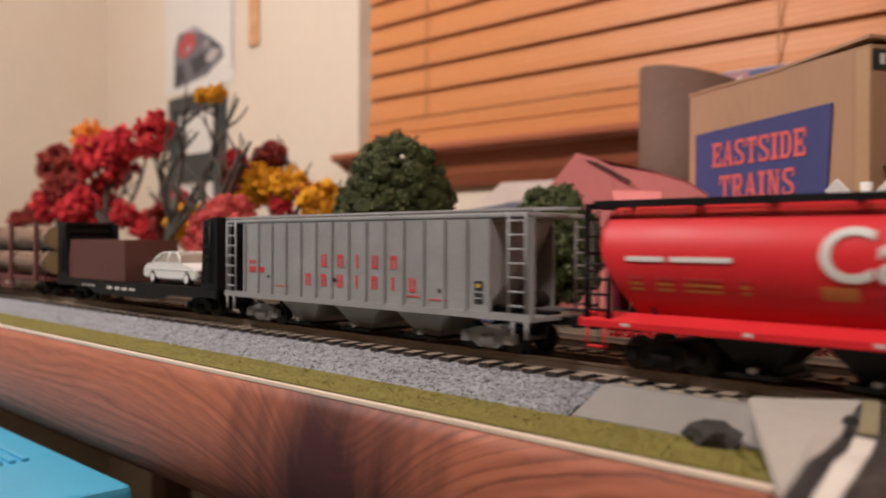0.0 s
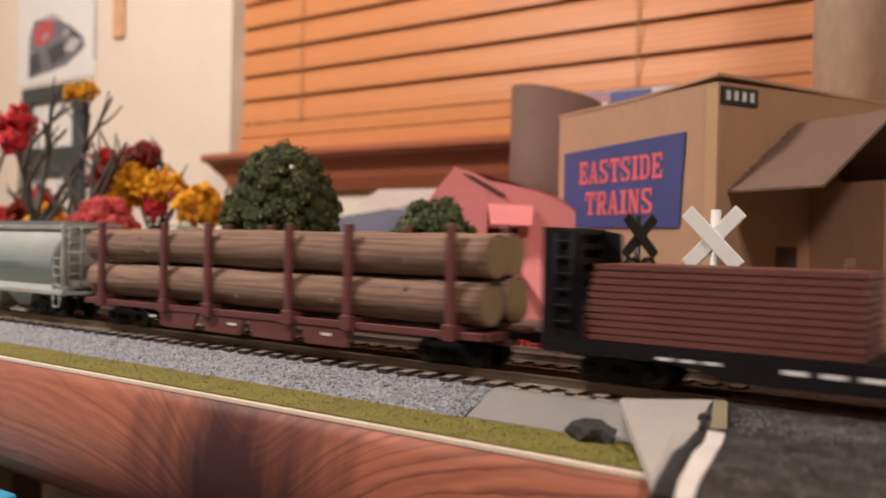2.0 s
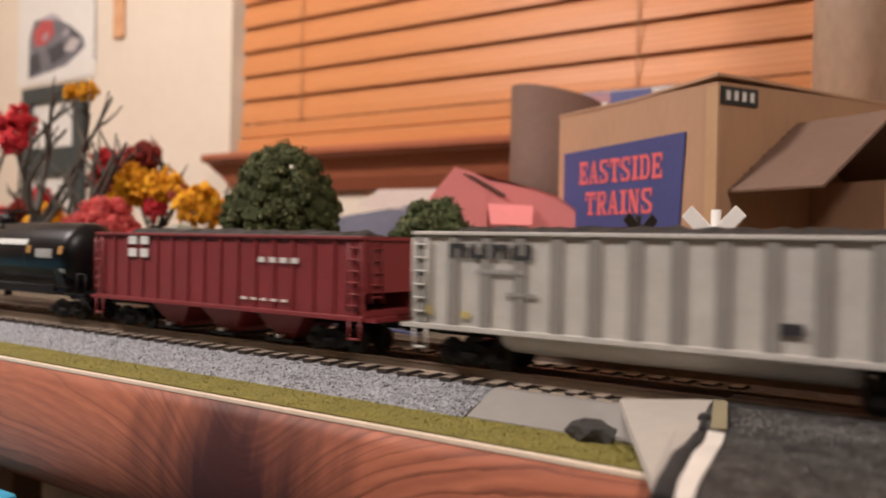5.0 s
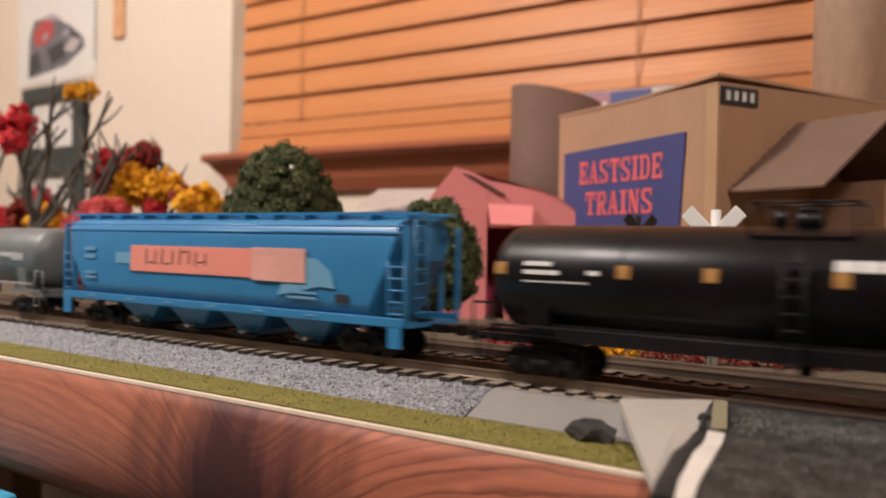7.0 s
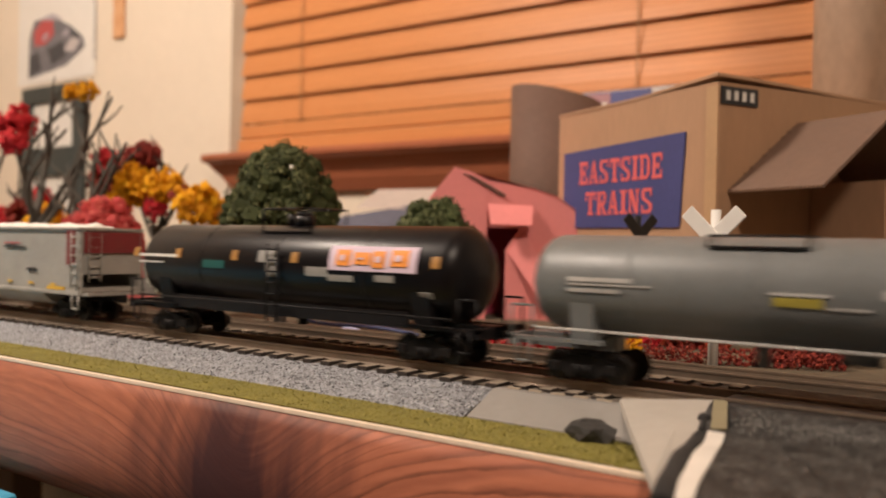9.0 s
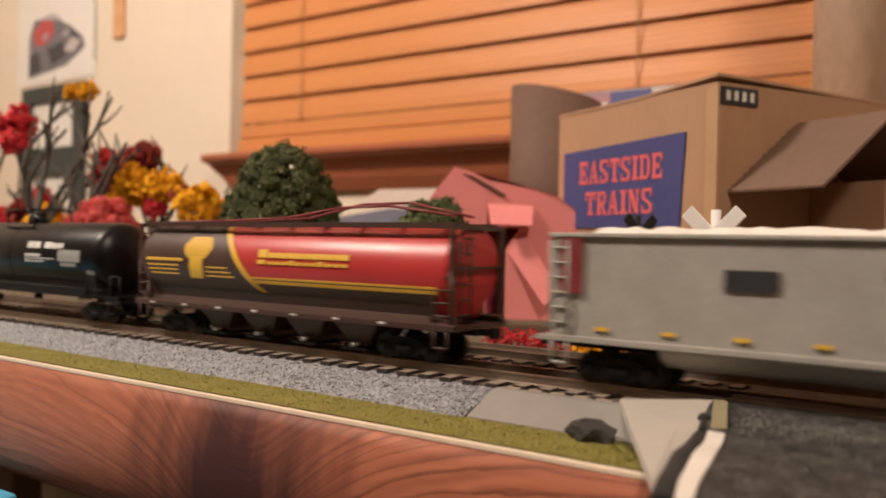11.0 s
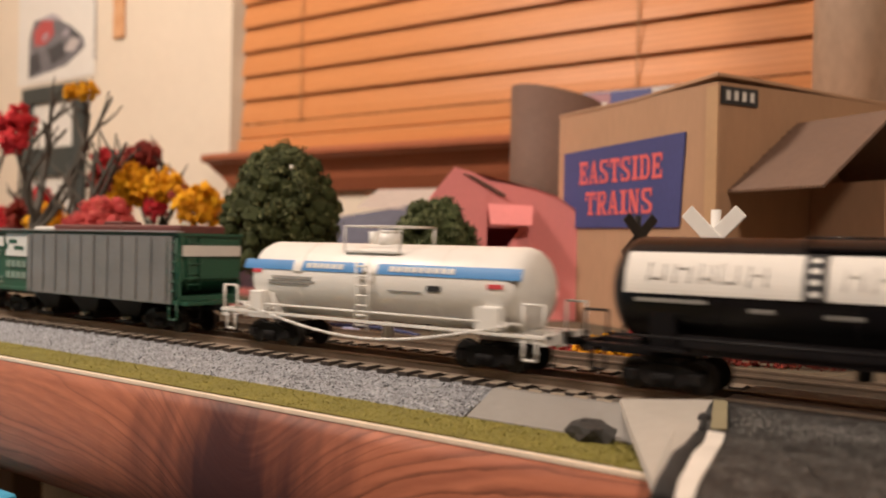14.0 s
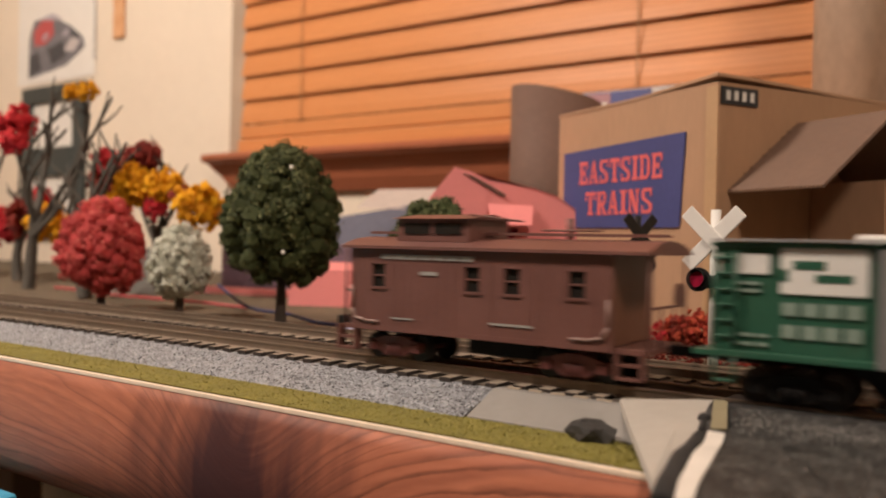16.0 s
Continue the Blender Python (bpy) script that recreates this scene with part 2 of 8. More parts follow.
DULLGREY = mat("dull_pale_grey", (0.35, 0.335, 0.305), 0.45, grain=600, dirt=0.1, bump=0.03)
RIBGREY = mat("rib_grey", (0.33, 0.31, 0.28), 0.5, grain=600, bump=0.03)
TANKGREY = mat("tank_grey", (0.15, 0.16, 0.16), 0.42, grain=600, dirt=0.1, bump=0.03)
RED = mat("bright_red", (0.62, 0.020, 0.026), 0.46, grain=600, vary=0.08, bump=0.02, spec=0.3)
FADEDYEL = mat("faded_yellow_print", (0.50, 0.15, 0.035), 0.55, grain=900, vary=0.2, bump=0)
PALEGREY = mat("pale_grey_print", (0.42, 0.41, 0.39), 0.6, grain=900, vary=0.2, bump=0)
SASKRED = mat("deep_red", (0.45, 0.035, 0.035), 0.36, grain=600, vary=0.1, bump=0.02)
MAROON = mat("hopper_maroon", (0.20, 0.022, 0.025), 0.5, grain=600, dirt=0.2, bump=0.03)
BROWN = mat("car_brown", (0.135, 0.040, 0.036), 0.5, grain=700, dirt=0.08, bump=0.04)
CABBROWN = mat("caboose_brown", (0.15, 0.062, 0.05), 0.5, grain=700, dirt=0.06, bump=0.04)
SASKBROWN = mat("hopper_dark_brown", (0.055, 0.027, 0.02), 0.4, grain=600, bump=0.03)
LUMBER = mat("lumber_brown", (0.135, 0.045, 0.035), 0.55, grain=500, vary=0.25, bump=0.1)
BLUE = mat("hopper_blue", (0.035, 0.20, 0.42), 0.36, grain=600, vary=0.1, dirt=0.04, bump=0.02)
GREEN = mat("hopper_green", (0.018, 0.085, 0.05), 0.42, grain=600, dirt=0.1, bump=0.03)
WHITE = mat("white_paint", (0.74, 0.72, 0.68), 0.4, grain=700, vary=0.05, dirt=0.04, bump=0.03)
LETWHITE = mat("white_print", (0.66, 0.64, 0.60), 0.6, grain=900, vary=0.1, bump=0)
LETGREY = mat("grey_print", (0.30, 0.29, 0.27), 0.6, grain=900, vary=0.2, bump=0)
LETBLACK = mat("black_print", (0.02, 0.02, 0.022), 0.6, grain=900, bump=0)
LETRED = mat("red_print", (0.55, 0.05, 0.06), 0.55, grain=900, vary=0.15, bump=0)
LETYEL = mat("yellow_print", (0.72, 0.43, 0.05), 0.5, grain=900, vary=0.1, bump=0)
LETBLUE = mat("blue_print", (0.05, 0.22, 0.50), 0.5, grain=900, vary=0.08, bump=0)
ORANGE = mat("orange_ink", (0.85, 0.30, 0.05), 0.6, grain=900, vary=0.1, bump=0)
PAPER = mat("white_paper", (0.74, 0.71, 0.66), 0.8, grain=500, vary=0.05, bump=0.1)
LILAC = mat("lilac_paper", (0.68, 0.55, 0.66), 0.8, grain=500, vary=0.08, bump=0.1)
SALMON = mat("salmon_tape", (0.80, 0.27, 0.20), 0.7, grain=500, vary=0.06, bump=0.1)
AMBER = mat("amber_reflector", (0.38, 0.19, 0.05), 0.4, grain=900, vary=0.15, bump=0)
STEEL = mat("bright_steel", (0.45, 0.43, 0.40), 0.35, 0.8, grain=900, bump=0.03)
COAL = mat("coal_load", (0.022, 0.020, 0.019), 0.7, grain=420, vary=0.5, bump=1.0)


# ---------------- rolling stock ----------------
RAIL = 0.0115
TRAVEL = [(0, 0), (0.5, 0.115), (1, 0.227), (1.5, 0.334), (2, 0.442), (2.5, 0.547), (3, 0.6535), (3.5, 0.7605), (4, 0.868), (4.2, 0.912),
          (6.3, 1.371), (6.5, 1.415), (7, 1.536), (7.5, 1.645), (8, 1.7565), (8.5, 1.8705), (9, 1.9845), (9.2, 2.029),
          (11.3, 2.489), (11.5, 2.531), (12, 2.6365), (12.5, 2.7435), (13, 2.8475), (13.5, 2.9495), (14, 3.0515), (14.5, 3.1445), (15, 3.2495), (15.5, 3.3565), (16, 3.464), (16.2, 3.507)]
ROLLING = []
LEFT, RIGHT, BEND = -1.0, 0.6, 0.4


def along(s, side=0.0):
    """The line of the near track: straight before the window, then a bend at each end towards the room.
    Gives x, y and heading in degrees at the length s, with side metres to the left of the line."""
    far = s - RIGHT if s > RIGHT else LEFT - s if s < LEFT else 0.0
    way = 1 if s > RIGHT else -1
    base = RIGHT if s > RIGHT else LEFT
    if far <= 0:
        x, y, a = s, 0.0, 0.0
    elif far < BEND * math.pi / 2:
        a = far / BEND
        x, y = base + way * BEND * math.sin(a), -BEND * (1 - math.cos(a))
        a = -way * a
    else:
        x, y, a = base + way * BEND, -BEND - (far - BEND * math.pi / 2), -way * math.pi / 2
    return x - side * math.sin(a), y + side * math.cos(a), math.degrees(a)


def rolling(ob, x, y=0.0, z=0.0, rz=0.0):
    """Registers a thing that rides with the train; x: its place along the track at the start."""
    ob.matrix_basis = pose(x, y, z, 0, 0, rz)
    ROLLING.append((ob, x, y, z, rz))
    return ob


def side_frame_mesh(material, name):
    bm = B()
    z = RAIL + 0.0048
    for y in (-0.0014,):
        poly(bm, [(-0.0125, y, z + 0.0022), (-0.0085, y, z + 0.0028), (-0.004, y, z + 0.0042), (0.004, y, z + 0.0042), (0.0085, y, z + 0.0028),
                  (0.0125, y, z + 0.0022), (0.0125, y, z - 0.001), (0.0085, y, z - 0.0006), (0.0042, y, z - 0.0032), (-0.0042, y, z - 0.0032),
                  (-0.0085, y, z - 0.0006), (-0.0125, y, z - 0.001)], (0, 0.0018, 0))
    for x in (-0.0102, 0.0102):
        bx(bm, x - 0.0019, x + 0.0019, -0.0024, -0.0008, z - 0.0016, z + 0.0018, 0.0004)
    for x in (-0.0022, 0, 0.0022):
        rod(bm, (x, -0.0018, z - 0.0026), (x, -0.0018, z + 0.0012), 0.0009, 8)
    return mesh(name, bm, material)


def wheel_mesh():
    bm = B()
    rod(bm, (0, -0.0013, 0), (0, 0.0006, 0), 0.0048, 24)
    rod(bm, (0, 0.0006, 0), (0, 0.0013, 0), 0.0055, 24)
    rod(bm, (0, -0.0018, 0), (0, -0.0013, 0), 0.0018, 12)
    return mesh("wheel", bm, WHEEL)


WHEEL_ME = wheel_mesh()
FRAMES = {}


def trucks(car, xs, material=DARK, key="dark"):
    if key not in FRAMES:
        FRAMES[key] = side_frame_mesh(material, "side_frame")
    for x in xs:
        bm = bx(B(), -0.0022, 0.0022, -0.0105, 0.0105, RAIL + 0.004, RAIL + 0.0092, 0.0005)
        for dx in (-0.0102, 0.0102):
            rod(bm, (dx, -0.011, RAIL + 0.0048), (dx, 0.011, RAIL + 0.0048), 0.0009, 8)
        tr = part("truck", bm, material, car)
        tr.location = (x, 0, 0)
        for sgn in (1, -1):
            f = part("side_frame", FRAMES[key], None, tr)
            f.matrix_basis = pose(0, -0.0112 * sgn, 0, 0, 0, 0 if sgn > 0 else 180)
            for dx in (-0.0102, 0.0102):
                w = part("wheel", WHEEL_ME, None, tr)
                w.matrix_basis = pose(dx, -0.0083 * sgn, RAIL + 0.0048, 0, 0, 0 if sgn > 0 else 180)


def couplers(car, half, z=0.0235):
    for s in (-1, 1):
        bm = bx(B(), min(s * (half - 0.012), s * half), max(s * (half - 0.012), s * half), -0.0022, 0.0022, z - 0.0015, z + 0.0015, 0.0003)
        bx(bm, min(s * half, s * (half + 0.006)), max(s * half, s * (half + 0.006)), -0.0012, 0.0012, z - 0.0012, z + 0.0012)
        bx(bm, min(s * (half + 0.0045), s * (half + 0.008)), max(s * (half + 0.0045), s * (half + 0.008)), -0.0024, 0.0018, z - 0.002, z + 0.002, 0.0005)
        rod(bm, (s * (half - 0.001), -0.008, z + 0.002), (s * (half - 0.001), -0.009, z - 0.009), 0.0003, 5)
        part("coupler", bm, DARK, car)


def ladder(car, x, y, z0, z1, width, material, rungs=6, along="x", name="ladder"):
    bm = B()
    for s in (-1, 1):
        p = (x + s * width / 2, y) if along == "x" else (x, y + s * width / 2)
        rod(bm, (p[0], p[1], z0), (p[0], p[1], z1), 0.0005, 6)
    for k in range(rungs):
        z = z0 + (z1 - z0) * (k + 0.5) / rungs
        if along == "x":
            rod(bm, (x - width / 2, y, z), (x + width / 2, y, z), 0.00045, 6)
        else:
            rod(bm, (x, y - width / 2, z), (x, y + width / 2, z), 0.00045, 6)
    return part(name, bm, material, car)


def bars(car, material, rows, y=-0.0182, name="marking"):
    """Small printed bars on a flat side: x0, x1, z0, z1."""
    for x0, x1, z0, z1 in rows:
        part(name, bx(B(), x0, x1, y - 0.00025, y + 0.0002, z0, z1), material, car)


# plain block shapes made of upright and level strokes, in a unit box: u0, u1, v0, v1
BLOCKS = {
    "arch": ((0, 0.32, 0, 1), (0.68, 1, 0, 1), (0.32, 0.68, 0.74, 1)),
    "cup": ((0, 0.32, 0, 1), (0.68, 1, 0, 1), (0.32, 0.68, 0, 0.26)),
    "post": ((0.32, 0.68, 0, 1),),
    "pair": ((0, 0.36, 0, 1), (0.64, 1, 0, 1)),
}


def block_row(car, material, kinds, x, z, w, h, gap, y):
    """A row of plain stroke blocks on a flat side; a blank leaves a gap."""
    for kind in kinds.split():
        for u0, u1, v0, v1 in BLOCKS.get(kind, ()):
            bars(car, material, [(x + u0 * w, x + u1 * w, z + v0 * h, z + v1 * h)], y, "letter_block")
        x += w + gap


def patch(x0, x1, a0, a1, r, zc, n=10, ecc=1.0):
    """A thin sheet bent round the near side of a drum; angles in degrees above the horizontal."""
    bm = B()
    rings = []
    for k in range(n + 1):
        a = radians(a0 + (a1 - a0) * k / n)
        p = [(x, -rr * math.cos(a), zc + ecc * rr * math.sin(a)) for x, rr in ((x0, r), (x1, r), (x1, r + 0.0003), (x0, r + 0.0003))]
        rings.append(p)
    return loft(bm, rings, smooth=False)


def plaque_rows(x, z, n, w, h, gap, rows=1, lead=0.0):
    return [(x + k * (w + gap), x + k * (w + gap) + w, z + j * (h + lead), z + j * (h + lead) + h) for j in range(rows) for k in range(n)]


def grid_board(car, x0, x1, y0, y1, z, material, name="running_board"):
    bm = B()
    bx(bm, x0, x1, y0, y0 + 0.0006, z, z + 0.001)
    bx(bm, x0, x1, y1 - 0.0006, y1, z, z + 0.001)
    n = int((x1 - x0) / 0.003)
    for k in range(n + 1):
        x = x0 + (x1 - x0 - 0.0012) * k / n
        bx(bm, x, x + 0.0012, y0 + 0.0006, y1 - 0.0006, z, z + 0.0006)
    return part(name, bm, material, car)


def hopper_bays(car, xs, length, material, z0=0.0145, z1=0.0265, gate=DARK):
    for x in xs:
        bm = B()
        loft(bm, [[(x - length / 2, -0.013, z1), (x + length / 2, -0.013, z1), (x + length / 2, 0.013, z1), (x - length / 2, 0.013, z1)],
                  [(x - length / 5, -0.009, z0 + 0.002), (x + length / 5, -0.009, z0 + 0.002), (x + length / 5, 0.009, z0 + 0.002), (x - length / 5, 0.009, z0 + 0.002)],
                  [(x - length / 5, -0.009, z0), (x + length / 5, -0.009, z0), (x + length / 5, 0.009, z0), (x - length / 5, 0.009, z0)]], smooth=False)
        bay = part("discharge_bay", bm, material, car)
        g = bx(B(), x - length / 4, x + length / 4, -0.0125, 0.0125, z0 - 0.0012, z0)
        part("outlet_gate", g, gate, bay)
        r = rod(B(), (x, -0.0135, z0 + 0.001), (x, 0.0135, z0 + 0.001), 0.0008, 8)
        part("gate_shaft", r, STEEL, bay)


def cylinder_hopper(x0, x1, body, frame_m, roof_m, sill_m, label, top=0.0625, inset=0.006, bays=4, brown=None, slant=0.013, gate=DARK):
    half = (x1 - x0) / 2
    car = rolling(thing("covered_hopper_car", label, "train car", "cars of the freight train"), (x0 + x1) / 2)
    zc, r = 0.0445, 0.0182
    prof = [(-0.0125, 0.0275)]
    for k in range(13):
        a = radians(-38 + k * 112 / 12)
        prof.append((-r * math.cos(a), zc + 0.98 * r * math.sin(a)))
    prof += [(-y, z) for y, z in prof[::-1]]
    hi, lo = max(p[1] for p in prof), 0.0275

    def ring(s, extra, shrink):
        return [(s * (half - inset - extra - slant * ((hi - z) / (hi - lo)) ** 2.2), y * shrink, zc + (z - zc) * shrink) for y, z in prof]
    bm = loft(B(), [ring(-1, -0.001, 0.9), ring(-1, 0.0, 0.985), ring(-1, 0.002, 1), ring(1, 0.002, 1), ring(1, 0.0, 0.985), ring(1, -0.001, 0.9)])
    part("body", bm, body, car)
    # roof hatch trough and running board
    part("roof_hatch", bx(B(), -half + 0.014, half - 0.014, -0.0045, 0.0045, top - 0.0006, top + 0.0012, 0.0005), roof_m, car)
    for y in (-0.0135, 0.0085):
        grid_board(car, -half + 0.002, half - 0.002, y, y + 0.005, top, roof_m)
    bm = B()
    for k in range(9):
        x = -half + 0.012 + (2 * half - 0.024) * k / 8
        bx(bm, x - 0.0006, x + 0.0006, -0.0135, 0.0135, top - 0.0012, top)
    part("board_bracket", bm, roof_m, car)
    part("roof_edge", bx(B(), -half + 0.003, half - 0.003, -0.0146, -0.0130, top - 0.0012, top + 0.0008), roof_m, car)
    # sills
    for s in (-1, 1):
        part("side_sill", poly(B(), [(-half, s * 0.0165, 0.0245), (-half, s * 0.0182, 0.0245), (-half, s * 0.0182, 0.0265), (-half, s * 0.0135, 0.0292), (-half, s * 0.0125, 0.0285)], (2 * half, 0, 0)), sill_m, car)
        ex = s * (half - 0.006)
        part("end_platform", bx(B(), min(ex - 0.006, ex + 0.006), ex + 0.006, -0.0165, 0.0165, 0.0245, 0.0262), sill_m, car)
        sheet = poly(B(), [(s * (half - 0.026), -0.014, 0.0265), (s * (half - 0.026), 0.014, 0.0265), (s * (half - 0.011), 0.0125, 0.056), (s * (half - 0.011), -0.0125, 0.056)], (s * 0.0008, 0, 0))
        part("end_sheet", sheet, frame_m, car)
        bm = B()
        for y in (-0.0165, 0.0165):
            bx(bm, ex - 0.0008 + s * 0.004, ex + 0.0008 + s * 0.004, y - 0.0008, y + 0.0008, 0.0255, top)
            bx(bm, ex - 0.0008 - s * 0.004, ex + 0.0008 - s * 0.004, y - 0.0007, y + 0.0007, 0.0255, 0.040)
        rod(bm, (ex + s * 0.004, -0.0165, 0.047), (ex + s * 0.004, 0.0165, 0.047), 0.0006, 6)
        bx(bm, ex - 0.001 + s * 0.004, ex + 0.001 + s * 0.004, -0.0165, 0.0165, top - 0.0016, top)
        part("end_frame", bm, frame_m, car)
        ladder(car, ex, -0.0172, 0.0275, 0.046, 0.008, frame_m, 4)
        ladder(car, s * (half + 0.0002), -0.011, 0.0275, top - 0.002, 0.007, frame_m, 6, "y")
        step = B()
        for dx in (-0.003, 0.003):
            rod(step, (ex + dx, -0.0176, 0.0245), (ex + dx, -0.0176, 0.0182), 0.0005, 6)
        rod(step, (ex - 0.003, -0.0176, 0.0184), (ex + 0.003, -0.0176, 0.0184), 0.0005, 6)
        part("stirrup_step", step, sill_m, car)
        part("brake_cylinder", rod(B(), (ex - s * 0.007, -0.006, 0.029), (ex - s * 0.007, 0.004, 0.029), 0.0028, 12), frame_m, car)
    span = 2 * half - 0.075
    hopper_bays(car, [-span / 2 + span * (k + 0.5) / bays for k in range(bays)], span / bays * 0.95, body if brown is None else brown, gate=gate)
    part("centre_sill", bx(B(), -half + 0.004, half - 0.004, -0.0035, 0.0035, 0.0225, 0.027), DARK, car)
    trucks(car, (-half + 0.026, half - 0.026))
    couplers(car, half)
    return car, half


def ribbed(car, x0, x1, n, z0, z1, w, material, y=0.0178, proud=0.0008, name="side_rib"):
    for k in range(n):
        x = x0 + (x1 - x0) * k / (n - 1)
        part(name, bx(B(), x - w / 2, x + w / 2, -y - proud, -y + 0.0002, z0, z1), material, car)
        part(name, bx(B(), x - w / 2, x + w / 2, y - 0.0002, y + proud, z0, z1), material, car)


# grey ribbed covered hopper
def ribbed_hopper():
    x0, x1 = -0.322, -0.133
    half = (x1 - x0) / 2
    car = rolling(thing("covered_hopper_car", "weathered grey ribbed covered hopper car with red lettering", "train car", "cars of the freight train"), (x0 + x1) / 2)
    b0, b1 = -0.0775, 0.0765
    bm = loft(B(), [[(x + (0.016 if s < 0 else -0.018) * f, y, z) for y, z, f in ((-0.0165, 0.0255, 1), (-0.0172, 0.030, 0.0), (-0.0172, 0.0572, 0), (-0.014, 0.0592, 0), (0.014, 0.0592, 0), (0.0172, 0.0572, 0), (0.0172, 0.030, 0), (0.0165, 0.0255, 1))]
                    for x, s in ((b0, -1), (b1, 1))], smooth=False)
    part("body", bm, UPGREY, car)
    part("side_panel", bx(B(), b0, b1, -0.0178, -0.0171, 0.0262, 0.0588), UPGREY, car)
    ribbed(car, b0 + 0.0006, b1 - 0.0006, 15, 0.0262, 0.0585, 0.0012, UPGREY)
    part("roof", bx(B(), -half + 0.002, half - 0.002, -0.0182, 0.0182, 0.0588, 0.0604, 0.0004), UPGREY, car)
    for y in (-0.004,):
        grid_board(car, -half, half + 0.004, y, y + 0.008, 0.0616, UPGREY)
    bm = B()
    for k in range(10):
        x = -half + 0.012 + (2 * half - 0.024) * k / 9
        rod(bm, (x, 0.0, 0.0604), (x, 0.0, 0.062), 0.0011, 10)
        bx(bm, x - 0.0004, x + 0.0004, -0.0165, 0.0165, 0.0604, 0.0611)
    part("roof_rib", bm, UPGREY, car)
    part("roof_rail", rod(B(), (-half, -0.0176, 0.0612), (half, -0.0176, 0.0612), 0.0004, 6), UPGREY, car)
    part("side_sill", bx(B(), -half, half, -0.0184, -0.0165, 0.0238, 0.0263), UPGREY, car)
    part("side_sill", bx(B(), -half, half, 0.0165, 0.0184, 0.0238, 0.0263), UPGREY, car)
    for s in (-1, 1):
        ex = s * (half - 0.005)
        part("end_platform", bx(B(), ex - 0.006, ex + 0.005, -0.0168, 0.0168, 0.0238, 0.0252), UPGREY, car)
        slope = poly(B(), [(s * (half - 0.046), -0.0165, 0.026), (s * (half - 0.046), 0.0165, 0.026), (s * (half - 0.018), 0.0165, 0.0585), (s * (half - 0.018), -0.0165, 0.0585)], (s * 0.001, 0, 0))
        part("slope_sheet", slope, UPGREY, car)
        for y in (-0.0168, 0.0168):
            part("end_post", bx(B(), ex - 0.0008 + s * 0.004, ex + 0.0008 + s * 0.004, y - 0.0009, y + 0.0009, 0.025, 0.0588), UPGREY, car)
        ladder(car, ex - s * 0.001, -0.0182, 0.0265, 0.060, 0.0075, UPGREY, 7)
        ladder(car, s * (half + 0.0004), 0.010, 0.0265, 0.058, 0.0075, UPGREY, 7, "y")
        for dx in (-0.003, 0.003):
            part("grab_step", rod(B(), (ex + dx, -0.0179, 0.0238), (ex + dx, -0.0179, 0.018), 0.0006, 6), UPGREY, car)
        part("brake_gear", rod(B(), (s * (half - 0.013), -0.005, 0.030), (s * (half - 0.013), 0.005, 0.030), 0.003, 12), DARK, car)
    hopper_bays(car, (-0.042, -0.003, 0.036), 0.036, UPGREY)
    part("centre_sill", bx(B(), -half + 0.004, half - 0.004, -0.0035, 0.0035, 0.022, 0.0262), DARK, car)
    trucks(car, (-half + 0.024, half - 0.024), UPGREY, "grey")
    couplers(car, half)
    # two rows of plain red letter blocks, one to a panel
    block_row(car, LETRED, "cup arch post cup arch", -0.0184, 0.0397, 0.0036, 0.0052, 0.00727, -0.0178)
    block_row(car, LETRED, "arch arch cup post arch post cup", -0.0296, 0.0314, 0.0036, 0.0052, 0.00727, -0.0178)
    bars(car, LETRED, plaque_rows(b0 + 0.004, 0.040, 3, 0.002, 0.0016, 0.0012) + plaque_rows(b0 + 0.004, 0.036, 5, 0.002, 0.0026, 0.0006) + plaque_rows(b0 + 0.026, 0.030, 4, 0.0018, 0.0006, 0.0006)
         + plaque_rows(b1 - 0.042, 0.0295, 4, 0.0018, 0.0006, 0.0006) + plaque_rows(b1 - 0.03, 0.0288, 4, 0.0018, 0.0006, 0.0006), -0.0178)
    bars(car, LETBLACK, [(b1 - 0.0075, b1 - 0.0035, 0.0335, 0.0368), (b1 - 0.0075, b1 - 0.0035, 0.0290, 0.0326)], -0.0178)
    bars(car, LETYEL, [(b1 - 0.0063, b1 - 0.0047, 0.0345, 0.0358)], -0.01805)
    bars(car, LETWHITE, [(b1 - 0.007, b1 - 0.004, 0.0306, 0.0309)], -0.01805)
    bars(car, LETBLACK, [(b1 - 0.0255, b1 - 0.0225, 0.0318, 0.0332), (b0 + 0.0665, b0 + 0.069, 0.0335, 0.0352), (b0 + 0.019, b0 + 0.021, 0.0335, 0.0348)], -0.0178)


